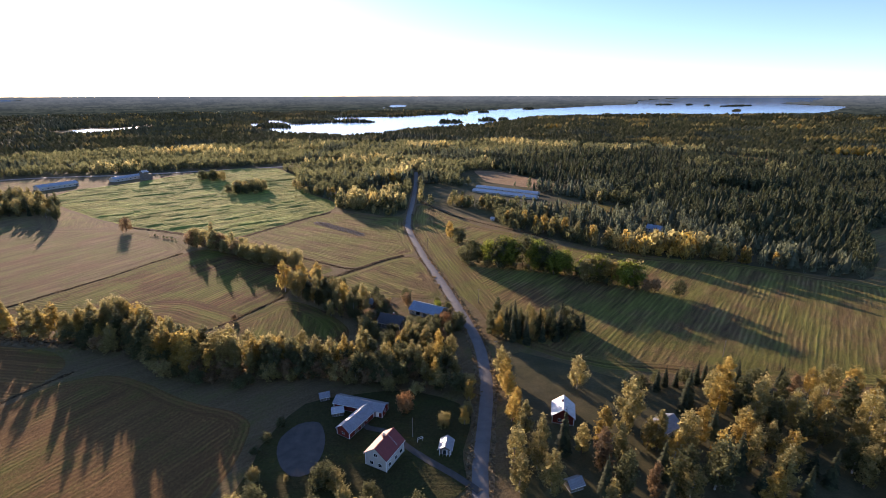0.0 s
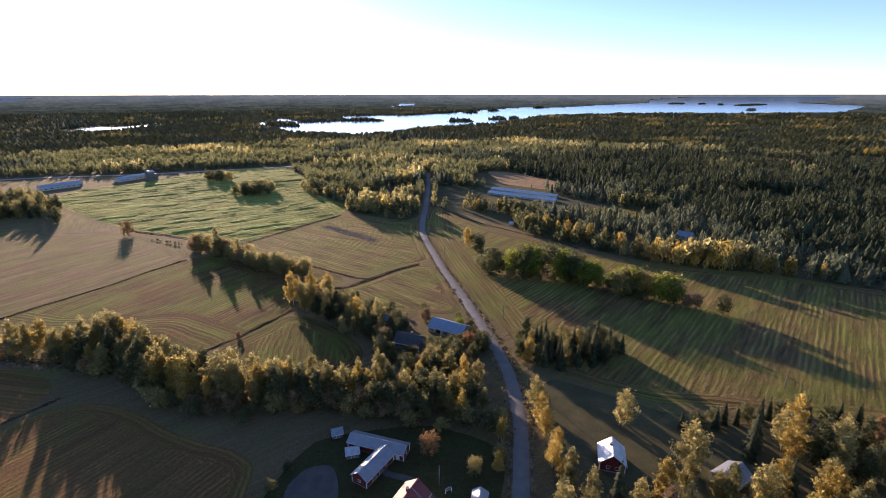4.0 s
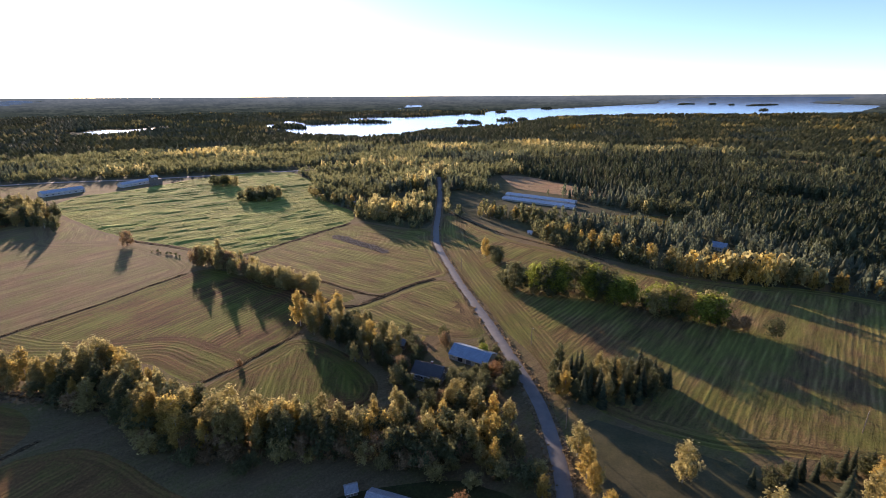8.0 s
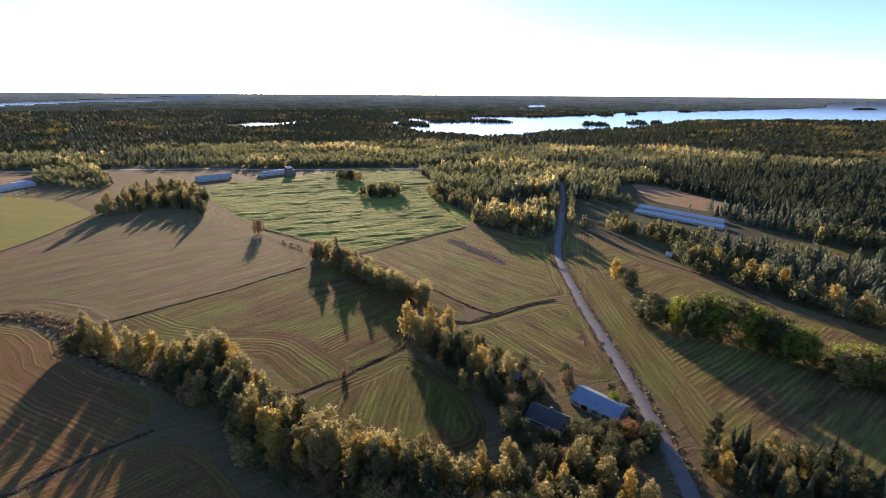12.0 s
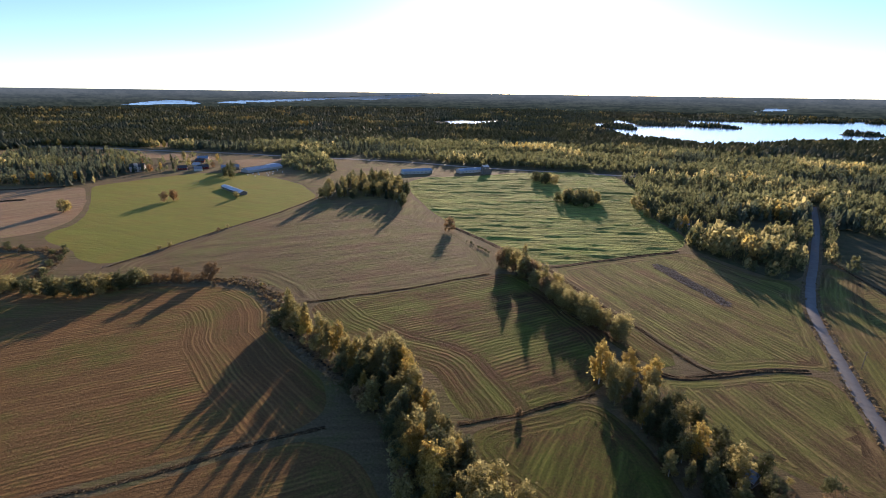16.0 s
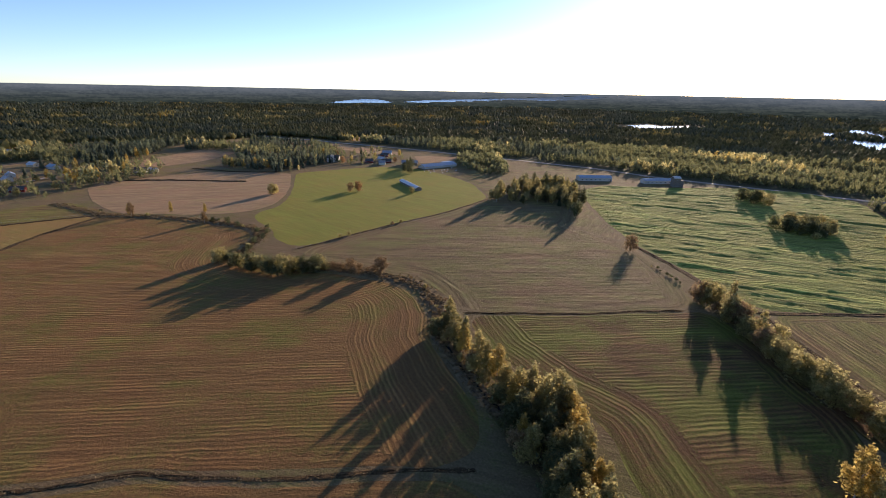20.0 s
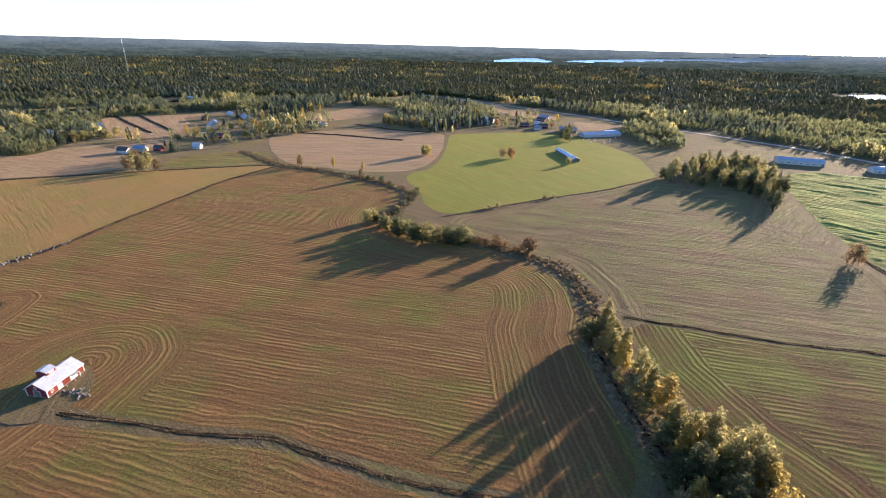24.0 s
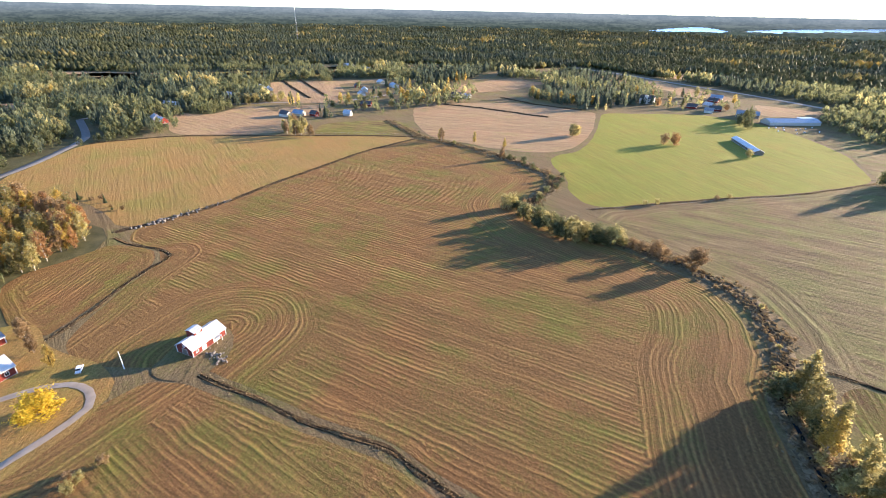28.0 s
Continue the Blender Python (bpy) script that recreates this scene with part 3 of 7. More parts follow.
FIELDS = [  # name, label, material, rows, headland, polygon
    ("meadow", "rough dry meadow between the fields", M_MEADOW, 40, 0,
     [(-480, 590), (-480, 414), (-560, 60), (-540, -200), (-384, -195), (-340, -80), (-262, -60), (-60, -40), (20, 60), (28, 200), (80, 170), (345, 140), (345, 250), (260, 290), (130, 344), (80, 388), (10, 474), (-28, 520), (-45, 452), (-113, 488), (-119, 524), (-160, 570), (-190, 625), (-218, 708), (-275, 790), (-335, 790), (-400, 718)]),
    ("meadow", "rough dry meadow round the far farms", M_MEADOW, 40, 0,
     [(-538, -200), (-572, -191), (-648, -227), (-642, -181), (-702, -173), (-752, -157), (-909, -217), (-936, -171), (-944, -112), (-982, -28), (-995, 66), (-1036, 85), (-1164, 176), (-1258, 313), (-1183, 428), (-1039, 502), (-904, 553), (-805, 598), (-720, 633), (-635, 651), (-579, 680), (-500, 700), (-425, 680), (-440, 600), (-478, 560), (-482, 420), (-520, 170), (-562, 60)]),
    ("field_of_standing_crop", "bright green standing crop in wavy rows", M_CROP, 40, 0,
     [(-292, 421), (-340, 449), (-417, 504), (-465, 552), (-472, 592), (-420, 660), (-400, 715), (-335, 785), (-275, 785), (-218, 705), (-190, 620), (-160, 566), (-120, 520), (-115, 480), (-144, 433), (-167, 395), (-181, 380), (-228, 398)]),
    ("wedge_field", "small dry brown wedge of stubble", M_STUBBLE_GREY, 120, 0, [(-425, 500), (-360, 428), (-351, 412), (-324, 414), (-297, 419), (-340, 446)]),
    ("middle_field", "grey-brown stubble field with faint rows", M_STUBBLE_GREY, 62, 14,
     [(-253, 240), (-240, 263), (-223, 292), (-208, 326), (-197, 352), (-239, 388), (-290, 415), (-352, 408), (-364, 428), (-430, 500), (-472, 418), (-440, 337), (-426, 280), (-410, 228), (-396, 192), (-372, 184), (-345, 212), (-318, 236), (-285, 240)]),
    ("pasture", "smooth bright green pasture", M_LUSH, 20, 0,
     [(-401, 189), (-414, 228), (-430, 280), (-444, 337), (-476, 414), (-550, 446), (-611, 452), (-689, 440), (-732, 395), (-728, 320), (-723, 272), (-640, 247), (-578, 226), (-537, 206), (-520, 180), (-490, 176), (-460, 184), (-433, 178)]),
    ("harvested_field", "wide red-brown harvested field with curving rows", M_STUBBLE_RED, 64, 6,
     [(-164, 176), (-176, 194), (-208, 201), (-238, 206), (-256, 216), (-278, 223), (-303, 223), (-332, 202), (-350, 181), (-372, 158), (-398, 143), (-420, 150), (-438, 161), (-458, 166), (-474, 158), (-494, 144), (-524, 117), (-548, 88), (-567, 60), (-519, 19), (-466, -8), (-426, -28), (-390, -43), (-357, -64), (-335, -72), (-315, -35), (-296, -36), (-264, -37), (-240, -30), (-236, -8), (-240, 20), (-234, 36), (-227, 52), (-221, 68), (-213, 92), (-203, 107), (-191, 127), (-179, 153)]),
    ("yellow_field", "dry yellow-brown field with green patches", M_YELLOWISH, 35, 0,
     [(-342, -78), (-359, -60), (-391, -38), (-427, -23), (-467, -3), (-520, 25), (-571, 60), (-570, 7), (-558, -65), (-552, -106), (-542, -167), (-512, -219), (-483, -222), (-445, -215), (-412, -212), (-386, -190), (-380, -130), (-362, -98)]),
    ("corner_field", "small red-brown stubble field", M_STUBBLE_RED, 0, 8, [(-316, -37), (-264, -41), (-246, -44), (-262, -72), (-285, -94), (-312, -76), (-328, -70)]),
    ("lower_field", "brown harvested field with long straight rows", M_STUBBLE_RED, 60, 6,
     [(-234, 12), (-226, 36), (-220, 52), (-214, 67), (-206, 91), (-196, 106), (-184, 126), (-172, 152), (-157, 177), (-127, 173), (-111, 162), (-72, 148), (-68, 136), (-69, 121), (-72, 80), (-90, 20), (-140, -20), (-200, -8), (-222, 0)]),
    ("weedy_field", "stubble field with green weeds between straight rows", M_STUBBLE_GREEN, 64, 10,
     [(-250, 235), (-238, 259), (-221, 288), (-206, 322), (-198, 338), (-192, 354), (-161, 340), (-134, 321), (-104, 304), (-93, 261), (-104, 243), (-112, 228), (-124, 214), (-134, 218), (-156, 232), (-179, 227), (-220, 227)]),
    ("nook_field", "stubble field with curved green rows", M_STUBBLE_GREEN, 100, 9, [(-95, 255), (-104, 239), (-112, 224), (-122, 207), (-105, 197), (-75, 192), (-52, 197), (-45, 212), (-58, 232), (-75, 247)]),
    ("roadside_field", "golden brown stubble field beside the road", M_STUBBLE, -32, 8,
     [(-171, 377), (-165, 391), (-142, 428), (-114, 472), (-105, 476), (-60, 452), (-39, 455), (-37, 418), (-32, 388), (-25, 357), (-20, 341), (-30, 338), (-46, 325), (-60, 308), (-72, 313), (-94, 327), (-130, 349)]),
    ("strip_field", "narrow weedy strip beside a track", M_STUBBLE_GREEN, -32, 0, [(-180, 373), (-130, 343), (-94, 321), (-73, 307), (-82, 294), (-103, 302), (-134, 324), (-161, 345), (-196, 362)]),
    ("short_field", "golden stubble field with furrows", M_STUBBLE, -40, 6, [(-80, 288), (-70, 291), (-59, 302), (-45, 319), (-30, 332), (-19, 331), (-13, 309), (-8, 290), (-3, 271), (0, 257), (-14, 254), (-50, 264), (-72, 273)]),
    ("right_field", "wide stubble field with rows and long tree shadows", M_STUBBLE, 51, 8,
     [(18, 245), (10, 262), (6, 277), (1, 294), (-4, 311), (-10, 333), (-16, 360), (-23, 390), (-28, 420), (-30, 462), (-28, 506), (-18, 506), (5, 461), (34, 416), (78, 381), (91, 359), (128, 338), (164, 326), (202, 320), (232, 302), (258, 285), (300, 262), (340, 215), (330, 170), (240, 160), (180, 166), (127, 172), (100, 177), (82, 178), (58, 186), (36, 202), (25, 222)]),
    ("pasture_by_the_wood", "dull brown pasture beside the wood", M_STUBBLE_GREY, 30, 0, [(256, 280), (278, 285), (304, 310), (333, 348), (362, 388), (400, 412), (470, 400), (480, 300), (420, 220), (344, 216), (305, 262)]),
    ("clearing", "pale stubble clearing among woods", M_TAN, 30, 0, [(48, 760), (94, 735), (153, 640), (150, 600), (112, 606), (60, 650)]),
    ("clearing", "pale stubble clearing among woods", M_STUBBLE, 30, 0, [(310, 622), (372, 587), (425, 541), (400, 530), (336, 560)]),
    ("tan_field", "pale tan stubble field", M_TAN, 60, 0, [(-550, -167), (-572, -188), (-602, -205), (-648, -222), (-642, -181), (-690, -168), (-707, -154), (-654, -100), (-575, -66), (-560, -106)]),
    ("tan_field", "brown stubble field below a farm", M_STUBBLE, 75, 0, [(-568, -41), (-612, -48), (-627, -29), (-646, 28), (-591, 60), (-577, 56), (-574, 5)]),
    ("strip_of_stubble", "narrow tan stubble strip", M_TAN, 75, 0, [(-658, -109), (-690, -122), (-714, -101), (-730, -62), (-656, -72), (-645, -86)]),
    ("beige_field", "wide beige stubble field", M_TAN, 80, 0, [(-572, 74), (-600, 62), (-644, 48), (-718, 39), (-752, 50), (-767, 106), (-780, 168), (-750, 226), (-725, 264), (-640, 243), (-582, 222), (-543, 200), (-528, 172), (-536, 135), (-555, 105)]),
    ("tan_field", "tan field with dark furrow strips", M_TAN, 20, 0, [(-905, -215), (-742, -142), (-733, -106), (-743, -38), (-905, -103), (-985, -30), (-995, -40), (-940, -112), (-925, -167)]),
    ("beige_field", "far pale stubble field", M_TAN, 30, 0, [(-838, 77), (-903, 75), (-956, 106), (-1083, 215), (-997, 248), (-889, 170)]),
    ("beige_field", "far tan stubble strip", M_TAN, 30, 0, [(-1098, 440), (-970, 475), (-868, 503), (-825, 463), (-895, 425), (-1005, 415)]),
    ("beige_field", "tan stubble field beside the cowshed", M_TAN, 30, 0, [(-821, 504), (-772, 565), (-728, 530), (-735, 470)]),
    ("grey_pasture", "grey-green grazed field", M_STUBBLE_GREY, 50, 0, [(-672, 502), (-600, 530), (-608, 570), (-551, 510), (-490, 450), (-480, 422), (-517, 436), (-570, 455), (-640, 456)]),
    ("grey_pasture", "dull strip of field beside the highway", M_STUBBLE_GREY, 50, 0, [(-610, 578), (-650, 640), (-588, 670), (-540, 660), (-505, 590), (-480, 556), (-470, 520), (-540, 516)]),
    ("tan_field", "distant pale field", M_TAN, 20, 0, [(-742, -534), (-812, -506), (-872, -442), (-800, -468), (-715, -514)]),
    ("tan_field", "distant pale field", M_TAN, 20, 0, [(-640, -480), (-683, -430), (-730, -385), (-630, -400)]),
    ("clearing", "dim pasture among woods", M_STUBBLE_GREEN, 30, 0, [(104, 514), (155, 508), (215, 500), (190, 476), (145, 458), (110, 494)]),
    ("stony_patch", "strip of dark stony soil", M_ROCKY, -32, 0, [(-124, 431), (-119, 437), (-98, 421), (-84, 409), (-67, 392), (-70, 385), (-84, 398), (-104, 412)]),
    ("rough_grass", "unploughed dry grass round the field barn", M_MEADOW, 0, 0, [(-231, 14), (-236, 24), (-243, 28), (-254, 27), (-263, 20), (-263, 12), (-256, 6), (-244, 6), (-236, 4)]),
    ("farm_lawn", "rough farm lawn", M_YELLOWISH, 0, 0, [(-243, -34), (-236, -4), (-218, 2), (-196, -6), (-150, -26), (-160, -60), (-230, -80), (-262, -60)]),
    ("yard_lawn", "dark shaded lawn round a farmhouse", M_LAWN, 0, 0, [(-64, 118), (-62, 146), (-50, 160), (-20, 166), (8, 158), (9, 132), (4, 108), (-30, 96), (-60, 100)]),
]
BENDS = {  # lines that the rows of a field run along, and how far from them
    "harvested_field": ((CREEK, 46), ([(-262, 19), (-244, 12)], 34), (DITCH_R[2:], 16)),
    "weedy_field": (([(-250, 228), (-220, 220), (-179, 220), (-156, 226), (-130, 212)], 30),),
    "middle_field": ((CREEK, 26),),
    "lower_field": (([(-237, 10), (-200, -8)], 18),),
    "right_field": ((ROAD, 26),),
}
OPEN = [np.array(f[5], float) for f in FIELDS if f[0] != "meadow"]
for i, (name, label, mat, rows, head, poly) in enumerate(FIELDS):
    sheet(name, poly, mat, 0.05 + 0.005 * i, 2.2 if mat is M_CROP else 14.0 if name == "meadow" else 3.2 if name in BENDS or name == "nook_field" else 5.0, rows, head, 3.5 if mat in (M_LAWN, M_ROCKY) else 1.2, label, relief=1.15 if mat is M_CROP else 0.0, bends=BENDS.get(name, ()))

LAKES = [
    [(-677, 1729), (-485, 1465), (-368, 1407), (-297, 1383), (-217, 1391), (-149, 1529), (-121, 1627), (-7, 1740), (144, 1868), (284, 2103), (418, 2471), (563, 2613), (661, 2642), (963, 2812), (1186, 2801), (1422, 2818), (1618, 2761), (1846, 2816), (2039, 2857), (2330, 3019), (2991, 3702), (3871, 4649), (3987, 4924), (4154, 5610), (4267, 6144), (6288, 8199), (11819, 14877), (11601, 15047), (10781, 15645), (9864, 16239), (8411, 16361), (5195, 11737), (3732, 9183), (2524, 6337), (1605, 5172), (865, 4212), (634, 4293), (285, 3664), (63, 3215), (-79, 2944), (-261, 2710), (-445, 2686), (-592, 2582), (-456, 2144), (-537, 2074), (-615, 2011), (-750, 2284), (-826, 2354), (-766, 2108), (-811, 2036)],
    [(-1252, 1616), (-1132, 1504), (-1098, 1561), (-1099, 1758), (-1159, 1852), (-1196, 1715), (-1262, 1748)],
    [(-3742, 1247), (-3697, 1435), (-3617, 1726), (-4173, 2059), (-4582, 2173), (-5347, 2403), (-5426, 2285), (-4836, 1861), (-4343, 1588)],
    [(-4114, 2132), (-3997, 2308), (-4309, 2991), (-4928, 3912), (-4864, 4621), (-6168, 6696), (-9897, 11619), (-12956, 14044), (-7570, 6558), (-6471, 4899), (-5488, 3463), (-4850, 2661)],
    [(-4936, 18461), (-3177, 16114), (-2315, 14736), (-718, 18400), (-743, 19088), (-2960, 18876), (-3997, 18686)],
    [(-540, 4158), (-445, 4402), (-351, 5263), (-440, 6055), (-620, 6208), (-539, 5177)],
    [(-4987, 18334), (-3371, 16591), (-1578, 17991), (3328, 18706), (2266, 18864), (-1658, 18928), (-3777, 18621)],
]
ISLANDS = [
    [(-693, 1798), (-646, 1777), (-585, 1771), (-556, 1780), (-659, 1977), (-720, 1986)],
    [(-486, 2169), (-424, 2141), (-336, 2126), (-290, 2132), (-360, 2214), (-441, 2231)],
    [(-25, 2074), (10, 2055), (62, 2054), (92, 2072), (60, 2191), (10, 2192)],
    [(163, 2258), (188, 2235), (227, 2232), (252, 2261), (233, 2338), (197, 2341)],
    [(257, 2303), (271, 2290), (295, 2287), (311, 2307), (306, 2396), (284, 2398)],
    [(-98, 3012), (-66, 2986), (-20, 2986), (6, 3014), (-26, 3171), (-70, 3170)],
    [(61, 3112), (91, 3069), (139, 3067), (168, 3108), (144, 3272), (98, 3258)],
    [(241, 3358), (262, 3326), (298, 3323), (323, 3367), (315, 3545), (281, 3548)],
    [(2462, 5619), (2487, 5546), (2595, 5590), (2722, 5754), (2813, 6077), (2705, 6025)],
    [(2774, 5567), (2757, 5480), (2815, 5514), (2913, 5659), (3058, 5992), (2998, 5953)],
    [(2781, 5186), (2759, 5106), (2810, 5140), (2890, 5252), (3038, 5560), (2986, 5522)],
    [(2751, 4841), (2852, 4842), (3101, 5001), (3328, 5221), (3312, 5367), (3058, 5188)],
    [(2054, 3468), (2050, 3428), (2091, 3446), (2153, 3518), (2239, 3694), (2197, 3673)],
    [(667, 4051), (685, 3991), (728, 4002), (769, 4092), (788, 4350), (746, 4337)],
]
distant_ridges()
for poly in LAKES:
    sheet("lake", poly, M_LAKE, 0.12, 90.0, None, 0, 12.0, "wide calm lake reflecting the sky, pale sky blue put into its colour", "lake", far=True)
for poly in ISLANDS:
    sheet("island", poly, M_GROUND, 0.17, 25.0, None, 0, 8.0, "low wooded island in the lake", "island", far=True)

ribbon("road", ROAD, [(-2.6, 0.0), (-2.5, 0.05), (0, 0.1), (2.5, 0.05), (2.6, 0.0)], M_ROAD, "narrow grey asphalt country road", "road", z=0.10)
ribbon("verge", ROAD, [(-4.6, 0.03), (-3.6, 0.12), (-2.5, 0.10)], M_VERGE, "dry grass verge beside the road", "verge", bumpy=0.5)
ribbon("verge", ROAD, [(2.5, 0.10), (3.6, 0.12), (4.6, 0.03)], M_VERGE, "dry grass verge beside the road", "verge", bumpy=0.5)
ribbon("road", ROAD_W, [(-3.4, 0.0), (-3.3, 0.06), (3.3, 0.06), (3.4, 0.0)], M_ROAD, "grey asphalt road", "road", z=0.10)
ribbon("road", ROAD_MID, [(-3, 0.0), (-2.9, 0.06), (2.9, 0.06), (3, 0.0)], M_GRAVEL, "pale gravel village road", "road", z=0.10)
ribbon("road", FAR_ROAD, [(-5.2, 0.0), (-5, 0.06), (5, 0.06), (5.2, 0.0)], M_GRAVEL, "pale distant road", "road", z=0.10)
ribbon("farm_track", FARM_TRACK, [(-1.3, 0.0), (-1.1, 0.03), (1.1, 0.03), (1.3, 0.0)], M_GRAVEL, "gravel farm track", "track", z=0.30, bumpy=0.2)
BANK = [(-2.0, 0.03), (-1.3, 0.22), (-0.6, 0.30), (-0.2, 0.10), (0.2, 0.10), (0.6, 0.30), (1.4, 0.24), (2.1, 0.03)]
LOW = [(o * 0.55, h * 0.75) for o, h in BANK]
for line, prof, what in ((DITCH_A, LOW, "narrow"), (DITCH_X, LOW, "narrow"), (DITCH_F, BANK, "overgrown"), (DITCH_C, BANK, "overgrown"), (DITCH_L, LOW, "narrow"), (DITCH_Q, [(o * 0.55, h * 0.5) for o, h in BANK], "overgrown"),
                         (DITCH_R, LOW, "narrow"), (ROCKS, BANK, "stony"), (DITCH_U, BANK, "overgrown"), (TRACK, LOW, "narrow"), (FIELD_PATH, LOW, "narrow")):
    ribbon("ditch_bank", line, prof, M_DITCH, what + " field ditch with dry grass on its banks", "ditch", step=1.6, wobble=1.0, bumpy=0.8, z=0.02)
for line in [[(-929, -204), (-841, -152), (-769, -108)], [(-950, -182), (-858, -130), (-787, -89)], [(-753, 74), (-735, 119), (-710, 161), (-686, 201)], [(-820, 153), (-770, 198), (-742, 249)]]:
    ribbon("ditch_bank", line, [(o * 1.2, h * 2.2) for o, h in BANK], M_DITCH, "dark overgrown ditch across a pale field", "ditch", step=4.0, wobble=2.0, bumpy=0.8, z=0.25)
ribbon("stream", CREEK, [(-0.6, 0.16), (0, 0.17), (0.6, 0.16)], M_WATER, "narrow dark stream between overgrown banks", "stream", step=4.0, wobble=2.0)
for s in (-1, 1):
    ribbon("stream_bank", CREEK, sorted([(s * 0.5, 0.12), (s * 1.0, 0.45), (s * 2.4, 0.35), (s * 4.2, 0.03)]), M_VERGE, "overgrown stream bank of dry grass and reeds", "bank", step=4.0, wobble=2.0, bumpy=0.8)


def tufts(name, label, lines, per_metre, wide, size, mat, seed):
    """Dry grass and reeds along lines: countless small blades, joined."""
    r = np.random.default_rng(seed)
    pts = []
    for line in lines:
        p = smooth(line, 1.5)
        n = int(len(p) * 1.5 * per_metre)
        pts.append(p[r.integers(0, len(p), n)] + r.normal(0, wide, (n, 2)))
    pts = np.concatenate(pts)
    n = len(pts)
    a = r.uniform(0, np.pi, n)
    s = size * r.uniform(0.4, 1.4, n)
    u = np.c_[np.cos(a), np.sin(a)] * s[:, None] * 0.7
    lean = r.normal(0, 0.3, (n, 2)) * s[:, None]
    z0 = np.full((n, 1), 0.05)
    vs = np.stack([np.c_[pts - u, z0], np.c_[pts + u, z0], np.c_[pts + u * 1.2 + lean, 0.1 + s * 0.8], np.c_[pts - u * 1.2 + lean, 0.1 + s]], 1).reshape(-1, 3)
    k = np.arange(n)[:, None] * 4
    fs = np.concatenate([k + [0, 1, 2], k + [0, 2, 3]], 0)
    return tagged(new(name, mesh_np(name, vs, fs, mat)), label, "grass", kind="stuff")


# ---- trees ----
def part(name, data, mat, parent, label=""):
    """A mesh (or a bmesh, which is used up) as one part under a thing or a part."""
    if isinstance(data, bmesh.types.BMesh):
        me = bpy.data.meshes.new(name)
        data.to_mesh(me)
        data.free()
    else:
        me = data
    if mat is not None and not me.materials:
        me.materials.append(mat)
    ob = new(name, me)
    ob.parent = parent
    if label:
        ob["label"] = label
    return ob


def thing(name, label, category, m=None, group="", kind=""):
    ob = new(name)
    ob.empty_display_size = 0.2
    if m is not None:
        ob.matrix_basis = m
    return tagged(ob, label, category, group, kind)


def tube(path, radii, sides=6):
    """Vertices and quads of a tapered tube along points."""
    path = np.asarray(path, float)
    vs, fs = [], []
    for i, (p, r) in enumerate(zip(path, radii)):
        d = path[min(i + 1, len(path) - 1)] - path[max(i - 1, 0)]
        d = Vector(d).normalized()
        u = d.orthogonal().normalized()
        w = d.cross(u)
        for k in range(sides):
            a = 2 * math.pi * k / sides
            vs.append(Vector(p) + (u * math.cos(a) + w * math.sin(a)) * r)
    for i in range(len(path) - 1):
        for k in range(sides):
            a, b = i * sides + k, i * sides + (k + 1) % sides
            fs.append((a, b, b + sides, a + sides))
    return [tuple(v) for v in vs], fs


def join_tubes(tubes):
    vs, fs = [], []
    for v, f in tubes:
        n = len(vs)
        vs += v
        fs += [tuple(i + n for i in q) for q in f]
    return np.array(vs), np.array(fs)


def flakes(r, centres, normals, size, single=False):
    """Small leaf clumps at the centres, facing about the normals: bent, of two triangles each, or single."""
    n = len(centres)
    nr = normals + r.normal(0, 0.55, (n, 3))
    nr /= np.linalg.norm(nr, axis=1)[:, None]
    u = np.cross(nr, r.normal(0, 1, (n, 3)))
    u /= np.maximum(np.linalg.norm(u, axis=1), 1e-6)[:, None]
    w = np.cross(nr, u)
    s = (size * r.uniform(0.55, 1.35, n))[:, None]
    a, b = centres - u * s, centres + u * s
    if single:
        vs = np.stack([a, b, centres + w * s * r.uniform(0.7, 1.5, (n, 1))], 1).reshape(-1, 3)
        return vs, np.arange(n * 3).reshape(-1, 3)
    c, d = centres + w * s * 0.8 + nr * s * 0.35, centres - w * s * 0.8 + nr * s * 0.35 * r.uniform(-1, 1, (n, 1))
    vs = np.stack([a, b, c, d], 1).reshape(-1, 3)
    k = np.arange(n)[:, None] * 4
    fs = np.concatenate([k + [0, 1, 2], k + [1, 0, 3]], 0)
    return vs, fs


